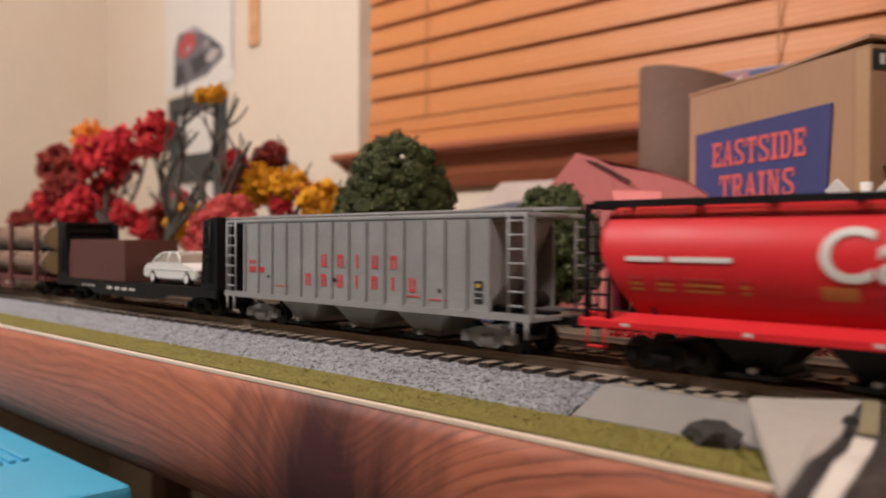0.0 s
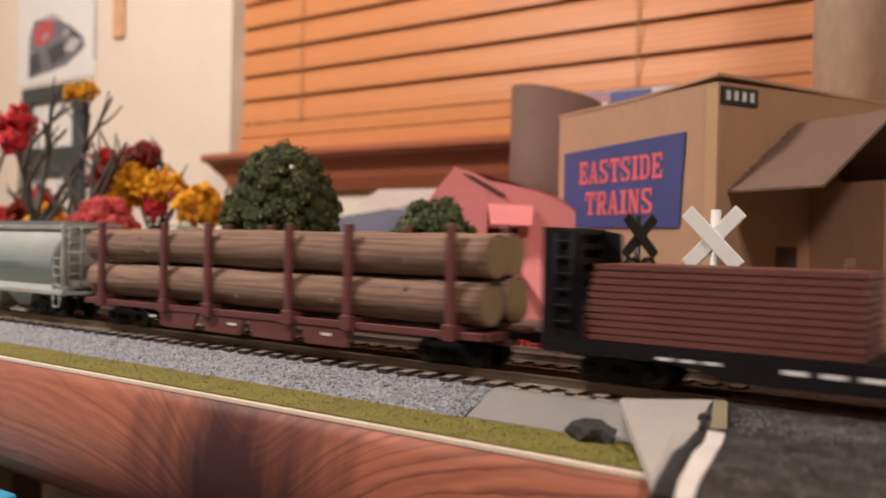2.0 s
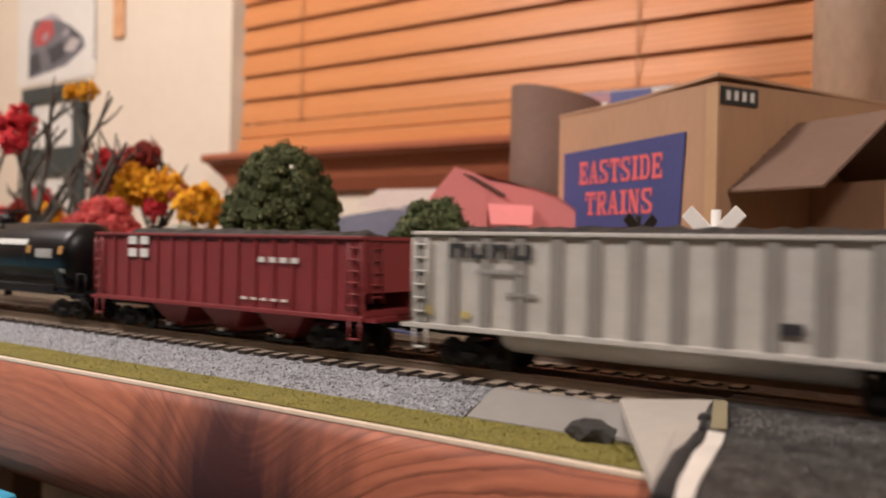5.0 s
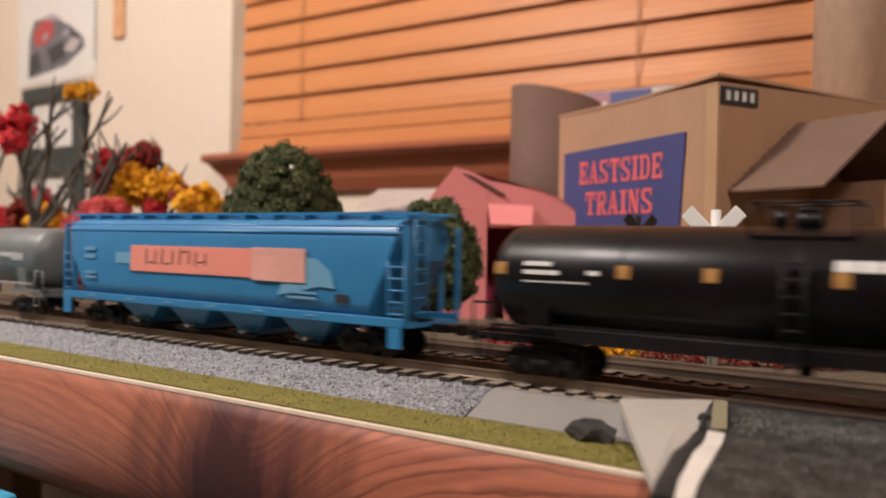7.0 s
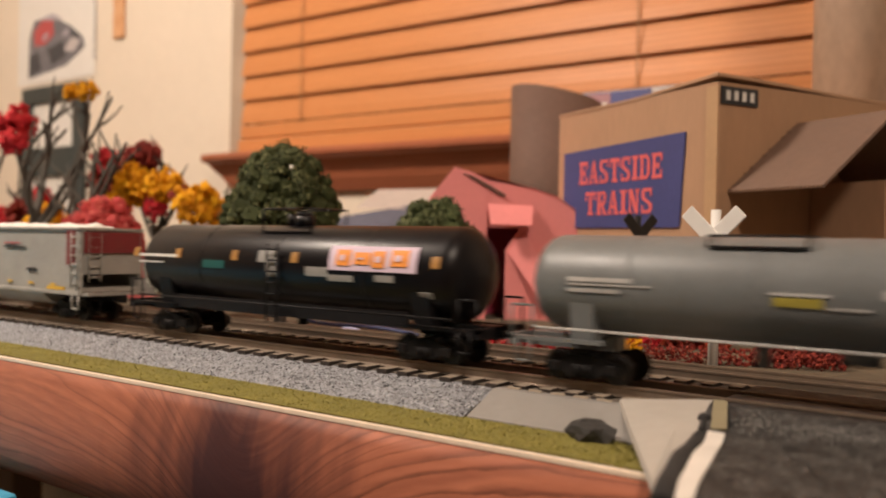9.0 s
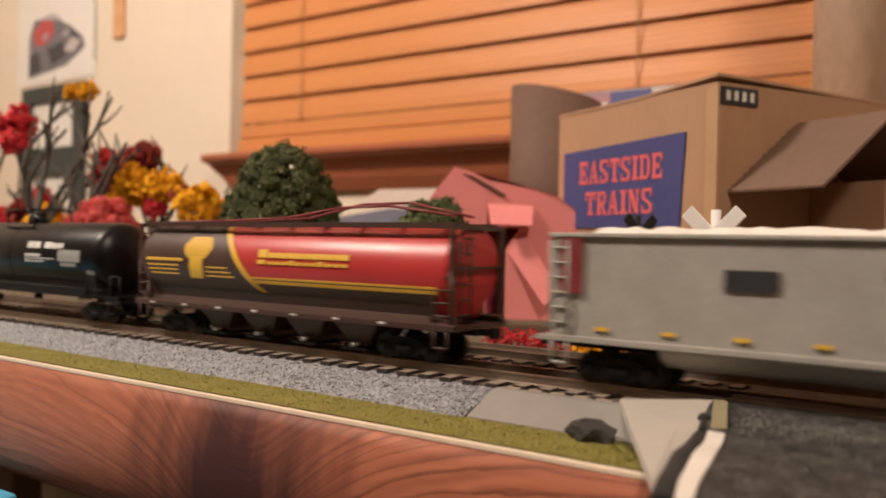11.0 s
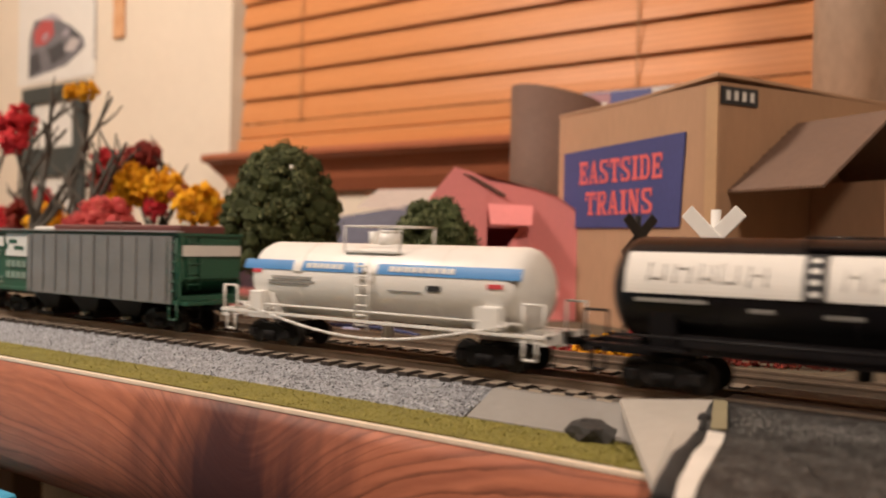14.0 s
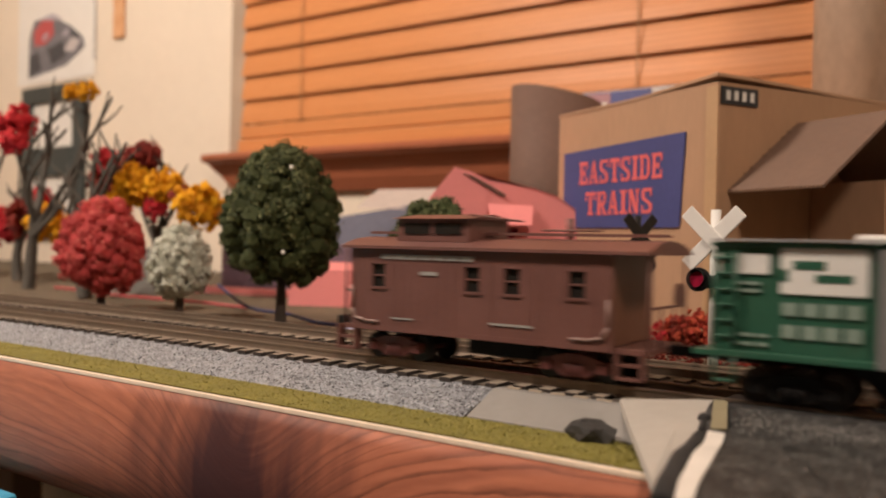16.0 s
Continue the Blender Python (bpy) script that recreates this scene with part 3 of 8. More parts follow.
def gondola(x0, x1, body, rib, label, ribs, load, tub, end_m=None, top=0.0588, name="coal_gondola_car", rib_w=0.003, under=None):
    half = (x1 - x0) / 2
    car = rolling(thing(name, label, "train car", "cars of the freight train"), (x0 + x1) / 2)
    e = end_m or body
    for s in (-1, 1):
        part("side_wall", bx(B(), -half, half, min(s * 0.0166, s * 0.0178), max(s * 0.0166, s * 0.0178), 0.0268, top), body, car)
        part("end_wall", bx(B(), min(s * half, s * (half - 0.0012)), max(s * half, s * (half - 0.0012)), -0.0166, 0.0166, 0.036, top), e, car)
    part("floor", bx(B(), -half + 0.0012, half - 0.0012, -0.0166, 0.0166, 0.0268, 0.029), e, car)
    for s in (-1, 1):
        part("top_rail", bx(B(), -half - 0.0005, half + 0.0005, min(s * 0.0162, s * 0.0192), max(s * 0.0162, s * 0.0192), top, top + 0.0014, 0.0003), body, car)
        part("top_rail", bx(B(), min(s * (half - 0.0015), s * (half + 0.001)), max(s * (half - 0.0015), s * (half + 0.001)), -0.0162, 0.0162, top, top + 0.0014), e, car)
        part("side_sill", bx(B(), -half, half, min(s * 0.0165, s * 0.0188), max(s * 0.0165, s * 0.0188), 0.0252, 0.0272, 0.0003), body, car)
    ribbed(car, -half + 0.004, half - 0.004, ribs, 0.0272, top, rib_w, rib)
    if load is not None:
        bm = B()
        nx, ny = 60, 10
        grid = [[bm.verts.new((-half + 0.002 + (2 * half - 0.004) * i / nx, -0.0165 + 0.033 * j / ny,
                               top - 0.004 + 0.0075 * math.sin(math.pi * j / ny) * min(1, 6 * math.sin(math.pi * i / nx)) + 0.0018 * noise.noise((i * 0.7, j * 0.9, half * 90)))) for j in range(ny + 1)] for i in range(nx + 1)]
        for i in range(nx):
            for j in range(ny):
                bm.faces.new((grid[i][j], grid[i + 1][j], grid[i + 1][j + 1], grid[i][j + 1]))
        part("load", bm, load, car, "heaped load of fine grains")
    for s in (-1, 1):
        ladder(car, s * (half - 0.0035), -0.0192, 0.029, top - 0.001, 0.006, body, 6)
        ladder(car, s * (half + 0.0008), -0.0105, 0.032, top - 0.001, 0.007, e, 5, "y")
        bm = B()
        bx(bm, min(s * (half - 0.001), s * (half + 0.006)), max(s * (half - 0.001), s * (half + 0.006)), -0.0175, 0.0175, 0.0252, 0.0266)
        part("end_sill", bm, e, car)
        step = B()
        for dx in (-0.0028, 0.0028):
            rod(step, (s * (half - 0.0035) + dx, -0.0184, 0.0252), (s * (half - 0.0035) + dx, -0.0184, 0.0182), 0.0005, 6)
        rod(step, (s * (half - 0.0035) - 0.0028, -0.0184, 0.0184), (s * (half - 0.0035) + 0.0028, -0.0184, 0.0184), 0.0005, 6)
        part("stirrup_step", step, body, car)
    if tub:
        prof = [(-0.0165, 0.0262)] + [(-0.0165 * math.cos(radians(a)), 0.0262 - 0.0085 * math.sin(radians(a))) for a in range(15, 180, 15)] + [(0.0165, 0.0262)]
        bm = loft(B(), [[(x, y, z) for y, z in prof] for x in (-half + 0.036, -half + 0.040, half - 0.040, half - 0.036)])
        part("bathtub_bottom", bm, body, car)
    else:
        hopper_bays(car, (-half * 0.42, 0, half * 0.42), half * 0.36, under or e)
    part("centre_sill", bx(B(), -half + 0.002, half - 0.002, -0.0035, 0.0035, 0.022, 0.0266), DARK, car)
    trucks(car, (-half + 0.021, half - 0.021))
    couplers(car, half + 0.004)
    return car, half


def tank_car(x0, x1, r, zc, body, frame_m, label, tank_in=0.005, dome=True, fittings=None, right_in=0.008, side_ladder=True, tall_rail=True, rail_m=None, skirt=True):
    half = (x1 - x0) / 2
    car = rolling(thing("tank_car", label, "train car", "cars of the freight train"), (x0 + x1) / 2)
    n = 40
    th = half - tank_in
    ends = [(0.0, 0.04), (0.0008, 0.35), (0.0022, 0.62), (0.0042, 0.83), (0.0065, 0.95), (0.009, 1.0)]
    seq = [(-th + a, f) for a, f in ends] + [(th - right_in - a, f) for a, f in ends[::-1]]
    bm = loft(B(), [[(x, r * f * math.cos(k * math.tau / n), zc + r * f * math.sin(k * math.tau / n)) for k in range(n)] for x, f in seq])
    part("tank", bm, body, car)
    fit_m = fittings or body
    # weld bands
    for x in (-th * 0.5, 0.0, th * 0.5):
        bm = loft(B(), [[(x + dx, (r + 0.00012) * math.cos(k * math.tau / n), zc + (r + 0.00012) * math.sin(k * math.tau / n)) for k in range(n)] for dx in (-0.0004, 0.0004)])
        part("weld_band", bm, body, car)
    if dome:
        part("manway", rod(B(), (0, 0, zc + r - 0.001), (0, 0, zc + r + 0.0042), 0.0042, 20), fit_m, car)
        part("manway_lid", rod(B(), (0, 0, zc + r + 0.0042), (0, 0, zc + r + 0.0055), 0.0035, 20), fit_m, car)
        part("valve", rod(B(), (-0.008, 0, zc + r - 0.001), (-0.008, 0, zc + r + 0.005), 0.002, 12), fit_m, car)
    plat = B()
    bx(plat, -0.014, 0.014, -0.0115, -0.0065, zc + r - 0.0036, zc + r - 0.0028)
    bx(plat, -0.014, 0.014, 0.0065, 0.0115, zc + r - 0.0036, zc + r - 0.0028)
    part("top_platform", plat, fit_m, car)
    rail = B()
    zt = zc + r + (0.0068 if tall_rail else 0.0002)
    for x in (-0.014, 0.014):
        for y in (-0.011, 0.011):
            rod(rail, (x, y, zc + r - 0.003), (x, y, zt), 0.0004, 5)
        rod(rail, (x, -0.011, zt), (x, 0.011, zt), 0.0004, 5)
    for y in (-0.011, 0.011):
        rod(rail, (-0.014, y, zt), (0.014, y, zt), 0.0004, 5)
    part("platform_rail", rail, fit_m, car)
    if side_ladder:
        ladder(car, 0.0, -r - 0.0012, 0.022, zc + r * 0.55, 0.006, frame_m, 7)
    for s in (-1, 1):
        tx = s * (half - 0.026)
        sad = poly(B(), [(tx - 0.004, -0.0135, 0.0248), (tx - 0.004, 0.0135, 0.0248), (tx - 0.004, r * 0.92, zc - r * 0.38), (tx - 0.004, r * 0.6, zc - r * 0.78), (tx - 0.004, -r * 0.6, zc - r * 0.78), (tx - 0.004, -r * 0.92, zc - r * 0.38)], (0.008, 0, 0))
        part("saddle", sad, frame_m, car)
        a, b = sorted((s * (half - 0.034), s * half))
        fr = bx(B(), a, b, -0.0045, 0.0045, 0.0215, 0.0262)
        bx(fr, min(s * half, s * (half - 0.002)), max(s * half, s * (half - 0.002)), -0.0165, 0.0165, 0.0225, 0.0262)
        bx(fr, a, b, -0.0165, -0.0125, 0.0245, 0.0257)
        bx(fr, a, b, 0.0125, 0.0165, 0.0245, 0.0257)
        part("end_frame", fr, frame_m, car)
        for y in (-0.016, 0.016):
            hr = B()
            rod(hr, (s * (half - 0.001), y, 0.0257), (s * (half - 0.001), y, 0.036), 0.0005, 6)
            rod(hr, (s * (half - 0.009), y, 0.0257), (s * (half - 0.009), y, 0.036), 0.0005, 6)
            rod(hr, (s * (half - 0.001), y, 0.036), (s * (half - 0.009), y, 0.036), 0.0005, 6)
            part("end_handrail", hr, frame_m, car)
        step = B()
        for dx in (-0.0025, 0.0025):
            rod(step, (s * (half - 0.006) + dx, -0.0164, 0.0245), (s * (half - 0.006) + dx, -0.0164, 0.0172), 0.0005, 6)
        rod(step, (s * (half - 0.006) - 0.0025, -0.0164, 0.0174), (s * (half - 0.006) + 0.0025, -0.0164, 0.0174), 0.0005, 6)
        part("stirrup_step", step, frame_m, car)
    rail = rod(B(), (-half + 0.01, -r - 0.0006, 0.0335 - 0.0045), (half - 0.01, -r - 0.0006, 0.0335 - 0.0045), 0.0005, 6)
    part("side_handrail", rail, rail_m or frame_m, car)
    if skirt:
        for y in (-0.0150, 0.0138):
            part("belly_beam", bx(B(), -half + 0.032, half - 0.032, y, y + 0.0012, 0.0242, 0.0300), frame_m, car)
    part("outlet", rod(B(), (0, 0, zc - r - 0.007), (0, 0, zc - r + 0.002), 0.0022, 12), frame_m, car)
    part("brake_cylinder", rod(B(), (half - 0.058, 0.002, zc - r - 0.0018), (half - 0.048, 0.002, zc - r - 0.0018), 0.0026, 12), frame_m, car)
    trucks(car, (-half + 0.026, half - 0.026))
    couplers(car, half)
    return car, half


def tank_mark(car, material, x0, x1, a0, a1, r, zc, name="marking", label=""):
    return part(name, patch(x0, x1, a0, a1, r, zc), material, car, label)


def bent_letters(text, size, material, car, x, angle, r, zc, name="lettering"):
    ob = letters(text, size, material, car, pose(0, 0, 0), name, bold=size * 0.012)
    for v in ob.data.vertices:
        a = radians(angle) + v.co.y / r
        v.co = Vector((x + v.co.x, -(r + 0.0002 + v.co.z) * math.cos(a), zc + (r + 0.0002 + v.co.z) * math.sin(a)))


def strokes(car, material, x, z, widths, h, place, name="ink_stroke", thick=0.00026):
    """A row of hand-drawn looking strokes; place(x, z) gives the point on the sheet."""
    rnd = random.Random(len(widths) + int(abs(x) * 1e4))
    for w in widths:
        lo, hi = z - h * rnd.uniform(0.36, 0.5), z + h * rnd.uniform(0.34, 0.5)
        x1 = x + w * 0.78
        level = z + h * rnd.uniform(-0.4, 0.4)
        lines = [((x, lo), (x + w * 0.06, hi)), ((x1, lo + h * 0.04), (x1 + w * 0.03, hi - h * 0.06)), ((x + w * 0.22, level), (x + w * 0.6, level))]
        for a, b in lines:
            part(name, rod(B(), place(*a), place(*b), thick, 5), material, car)
        x += w * 1.3


def build_train():
    # red cylindrical hopper
    car, half = cylinder_hopper(-0.114, 0.089, RED, BLACK, BLACK, RED, "glossy bright red cylindrical covered hopper car with black end frames", brown=BLACK)
    bent_letters("Canada", 0.0200, LETWHITE, car, 0.001, 8, 0.0184, 0.0445)
    for x0, w in ((-0.0845, 0.0125), (-0.070, 0.0185)):
        tank_mark(car, LETWHITE, x0, x0 + w, 1.5, 6, 0.0184, 0.0445)
    for x0, w in ((-0.0835, 0.004), (-0.0745, 0.005), (-0.0655, 0.011), (-0.049, 0.0025)):
        for a in (-26, -20.5, -15):
            tank_mark(car, FADEDYEL if a != -15 else SASKRED, x0, x0 + w, a, a + 2.4, 0.0184, 0.0445)
    tank_mark(car, FADEDYEL, -0.028, -0.019, -27, -16, 0.0184, 0.0445)
    for x in (-0.008, 0.012, 0.032):
        tank_mark(car, FADEDYEL, x, x + 0.014, -25, -19, 0.0184, 0.0445)
    bars(car, LETWHITE, [(-0.086, -0.0835, 0.0253, 0.0262), (-0.048, -0.0455, 0.0253, 0.0262), (-0.015, -0.0125, 0.0253, 0.0262)])
    ribbed_hopper()

    # grey cylindrical hopper
    car, half = cylinder_hopper(-1.014, -0.811, SFGREY, SFGREY, BNGREY, SFGREY, "pale warm grey cylindrical covered hopper car with bold black lettering", gate=LTGREY)
    x = -0.0415
    for w, tall in ((0.0115, 1.3), (0.0088, 0.9), (0.0092, 0.9), (0.0066, 1.15), (0.0088, 0.9), (0, 0), (0.0100, 1.3), (0.0088, 0.9)):
        if w:
            for u0, u1, v0, v1 in BLOCKS["pair" if tall > 1.2 else "post" if tall > 1 else "cup" if w < 0.009 else "arch"]:
                tank_mark(car, LETBLACK, x + w * u0 * 0.92, x + w * u1 * 0.92, -13 + 33 * v0 * tall, -13 + 33 * v1 * tall, 0.0184, 0.0445, "letter_block")
            x += w + 0.0006
        else:
            x += 0.0065
    for k, (x0, w) in enumerate(((-0.066, 0.012), (-0.066, 0.012), (-0.066, 0.010), (-0.066, 0.013), (-0.066, 0.018))):
        tank_mark(car, LETGREY, x0, x0 + w, 8 - 6 * k, 8 - 6 * k + (3 if k < 2 else 1.6), 0.0184, 0.0445)
    for k in range(3):
        tank_mark(car, LETGREY, 0.039, 0.062 + 0.006 * k, -12 - 5 * k, -10.2 - 5 * k, 0.0184, 0.0445)
    bars(car, LETYEL, plaque_rows(-0.06, 0.0254, 6, 0.008, 0.0005, 0.016), name="stripe_mark")

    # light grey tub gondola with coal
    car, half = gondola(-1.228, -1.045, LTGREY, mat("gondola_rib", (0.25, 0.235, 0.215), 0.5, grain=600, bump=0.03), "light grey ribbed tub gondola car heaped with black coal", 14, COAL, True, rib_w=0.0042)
    block_row(car, LETBLACK, "arch cup arch cup", -0.0755, 0.0510, 0.0068, 0.0050, 0.0018, -0.0186)
    bars(car, LETGREY, plaque_rows(-0.064, 0.0458, 5, 0.003, 0.0016, 0.001) + plaque_rows(-0.052, 0.0385, 3, 0.003, 0.0013, 0.001), -0.0186)
    bars(car, mat("pale_yellow_print", (0.55, 0.45, 0.16), 0.6, grain=900), [(-0.086, -0.083, 0.0305, 0.0335), (-0.070, -0.067, 0.0300, 0.0325), (0.069, 0.075, 0.0300, 0.0332)], -0.0186, "yellow_patch")
    bars(car, LETBLACK, [(0.036, 0.042, 0.0325, 0.0358)], -0.0186)

    # maroon hopper with coal
    car, half = gondola(-1.426, -1.252, MAROON, MAROON, "dull red ribbed open hopper car heaped with black coal", 16, COAL, False, top=0.0566, name="open_hopper_car", rib_w=0.0012)
    bars(car, LETWHITE, plaque_rows(0.030, 0.0465, 4, 0.0038, 0.0022, 0.0026) + plaque_rows(0.02, 0.0305, 5, 0.003, 0.0011, 0.003) + plaque_rows(-0.06, 0.0465, 2, 0.006, 0.004, 0.003, 2, 0.002), -0.0186)

    # long black tank with amber reflectors
    r, zc = 0.0182, 0.0448
    car, half = tank_car(-1.652, -1.438, r, zc, TANKBLACK, BLACK, "glossy black tank car with amber reflector patches")
    for x in (-0.096, -0.052, -0.025, 0.010, 0.0528, 0.0835):
        tank_mark(car, AMBER, x, x + 0.0042, 4, 17, r, zc, "reflector", "amber reflector patch")
    for k in range(7):
        tank_mark(car, LETWHITE, 0.010 + k * 0.006, 0.010 + k * 0.006 + 0.0056, 18, 28, r, zc, "letter_block")
    for x0, x1, a in ((-0.085, -0.075, 14), (-0.085, -0.072, 5), (-0.085, -0.062, -3), (-0.062, -0.058, 6)):
        tank_mark(car, LETWHITE, x0, x1, a, a + (4.5 if a > 0 else 1.5), r, zc)
    tank_mark(car, LETGREY, 0.062, 0.078, -3, 12, r, zc)
    tank_mark(car, LETGREY, 0.083, 0.088, -28, -21, r, zc)

    # blue covered hopper
    x0, x1 = -1.905, -1.678
    half = (x1 - x0) / 2
    car = rolling(thing("covered_hopper_car", "bright blue covered hopper car with a salmon tape label", "train car", "cars of the freight train"), (x0 + x1) / 2)
    prof = [(-0.0165, 0.0265), (-0.0178, 0.033), (-0.0183, 0.044), (-0.0178, 0.0565), (-0.0168, 0.0608), (-0.0146, 0.0634), (-0.009, 0.0649)]
    prof += [(-y, z) for y, z in prof[::-1]]

    def ring(s, e):
        out = []
        for y, z in prof:
            cut = 0.003 if z > 0.05 else 0.003 + 0.014 * ((0.05 - z) / 0.0235) ** 0.8
            out.append((s * (half - 0.004 - e - cut), y, z))
        return out
    part("body", loft(B(), [ring(-1, 0), ring(-1, 0.0004), ring(1, 0.0004), ring(1, 0)]), BLUE, car)
    part("roof_edge", rod(B(), (-half + 0.004, -0.0172, 0.0592), (half - 0.004, -0.0172, 0.0592), 0.0007, 8), BLUE, car)
    part("roof_seam", rod(B(), (-half + 0.004, -0.0158, 0.0619), (half - 0.004, -0.0158, 0.0619), 0.0005, 8), BLUE, car)
    for y in (-0.0118, 0.0068):
        grid_board(car, -half, half, y, y + 0.005, 0.0665, BLUE)
    bm = B()
    for k in range(13):
        x = -half + 0.006 + (2 * half - 0.012) * k / 12
        bx(bm, x - 0.0006, x + 0.0006, -0.0125, 0.0125, 0.0645, 0.0665)
    part("board_bracket", bm, BLUE, car)
    for k in range(6):
        x = -half + 0.02 + (2 * half - 0.04) * k / 5
        part("roof_hatch", bx(B(), x - 0.012, x + 0.012, -0.005, 0.005, 0.0647, 0.0671, 0.0006), BLUE, car)
    for s in (-1, 1):
        part("side_sill", bx(B(), -half + 0.002, half - 0.002, min(s * 0.0168, s * 0.0186), max(s * 0.0168, s * 0.0186), 0.0242, 0.0278, 0.0004), BLUE, car)
        ex = s * (half - 0.006)
        bm = B()
        for y in (-0.0168, 0.0168):
            bx(bm, ex - 0.0008 + s * 0.004, ex + 0.0008 + s * 0.004, y - 0.0008, y + 0.0008, 0.0255, 0.062)
            bx(bm, ex - 0.0008 - s * 0.004, ex + 0.0008 - s * 0.004, y - 0.0008, y + 0.0008, 0.0255, 0.048)
        bx(bm, ex - 0.006, ex + 0.005, -0.0166, 0.0166, 0.0242, 0.0256)
        part("end_frame", bm, BLUE, car)
        part("slope_sheet", poly(B(), [(s * (half - 0.034), -0.016, 0.0262), (s * (half - 0.034), 0.016, 0.0262), (s * (half - 0.006), 0.016, 0.049), (s * (half - 0.006), -0.016, 0.049)], (s * 0.0008, 0, 0)), BLUE, car)
        ladder(car, ex, -0.0178, 0.027, 0.049, 0.0078, BLUE, 5)
        ladder(car, s * (half - 0.001), -0.009, 0.027, 0.0648, 0.008, BLUE, 7, "y")
        part("corner_step", bx(B(), ex - 0.003, ex + 0.003, -0.0186, -0.0176, 0.0165, 0.0242), BLUE, car)
        part("brake_cylinder", rod(B(), (s * (half - 0.02), -0.006, 0.0285), (s * (half - 0.02), 0.004, 0.0285), 0.003, 12), BLUE, car)
    hopper_bays(car, (-0.056, -0.0185, 0.0185, 0.056), 0.035, BLUE)
    part("centre_sill", bx(B(), -half + 0.004, half - 0.004, -0.0035, 0.0035, 0.022, 0.0265), DARK, car)
    trucks(car, (-half + 0.026, half - 0.026))
    couplers(car, half + 0.006)
    part("tape_label", bx(B(), -0.0535, 0.0615, -0.0189, -0.0183, 0.0398, 0.0520, 0.0001), SALMON, car, "salmon paper tape with thin dark handwriting")
    part("clear_tape", bx(B(), 0.031, 0.0620, -0.0192, -0.01895, 0.0388, 0.0526, 0.0001), mat("tape_over", (0.75, 0.38, 0.32), 0.35, grain=500, bump=0.05), car, "clear adhesive tape strip")
    part("clear_tape", poly(B(), [(x, -0.0187, z) for x, z in ((0.0618, 0.0492), (0.068, 0.0485), (0.0755, 0.0435), (0.0775, 0.0372), (0.069, 0.0378), (0.055, 0.0345), (0.046, 0.0335), (0.049, 0.0385), (0.0618, 0.0392))], (0, 0.0004, 0)), mat("clear_tape_blue", (0.16, 0.36, 0.52), 0.3, grain=500, bump=0.05), car, "clear adhesive tape strip")
    part("clear_tape", bx(B(), -0.066, -0.0537, -0.0186, -0.0183, 0.043, 0.0485, 0.0001), mat("clear_tape_blue", (0.16, 0.36, 0.52), 0.3, grain=500, bump=0.05), car, "clear adhesive tape strip")
    strokes(car, LETBLACK, -0.0415, 0.0468, (0.0090, 0.0100, 0.0085, 0.0085), 0.0085, lambda x, z: (x, -0.0190, z))
    bars(car, mat("faint_blue_print", (0.15, 0.33, 0.50), 0.5, grain=900), plaque_rows(-0.092, 0.045, 1, 0.009, 0.0018, 0, 2, 0.002) + plaque_rows(-0.092, 0.035, 1, 0.010, 0.0011, 0, 2, 0.0012) + plaque_rows(0.052, 0.0325, 1, 0.016, 0.001, 0, 2, 0.001)
         + plaque_rows(-0.088, 0.0258, 6, 0.006, 0.0007, 0.024), -0.0187)
    bars(car, LETBLACK, [(0.078, 0.0845, 0.0318, 0.0352)], -0.0183)

    # grey tank
    r, zc = 0.0160, 0.0438
    car, half = tank_car(-2.085, -1.926, r, zc, TANKGREY, TANKGREY, "dull grey tank car with white stencil blocks", tank_in=0.004, dome=False, right_in=0.001, side_ladder=False, tall_rail=False, fittings=DARK, rail_m=PALEGREY, skirt=False)
    for x0, x1, a0, a1 in ((-0.058, -0.036, 3, 8), (-0.058, -0.030, -1, 1), (-0.058, -0.040, -9, -5), (0.005, 0.021, -2, 1), (0.02, 0.031, -14, -12), (0.034, 0.052, -2, 7), (0.046, 0.058, -8, 6)):
        tank_mark(car, PALEGREY, x0, x1, a0, a1, r, zc)
    tank_mark(car, mat("yellow_stencil", (0.36, 0.30, 0.05), 0.5), 0.006, 0.019, -13, -4, r, zc)

    # black tank with a drawn paper label
    r, zc = 0.0178, 0.0446
    car, half = tank_car(-2.297, -2.097, r, zc, TANKBLACK, BLACK, "black tank car with a taped orange graffiti label", right_in=0.002)
    for x in (-0.0955, -0.0645, -0.0265, 0.0095, 0.0800):
        tank_mark(car, AMBER, x, x + 0.0038, 7, 21, r, zc, "reflector", "amber reflector patch")
    tank_mark(car, LILAC, 0.0305, 0.0735, 0, 32, r, zc, "paper_label", "pale lilac paper label with an orange drawing")
    for k, (a0, a1, w) in enumerate(((6, 26, 0.007), (8, 23, 0.008), (5, 25, 0.006), (7, 27, 0.008))):
        tank_mark(car, ORANGE, 0.0345 + k * 0.0091, 0.0345 + k * 0.0091 + w, a0, a1, r + 0.0004, zc, "orange_shape")
        tank_mark(car, LILAC, 0.0365 + k * 0.0091, 0.0365 + k * 0.0091 + w * 0.35, a0 + 6, a1 - 7, r + 0.0008, zc, "pale_shape")
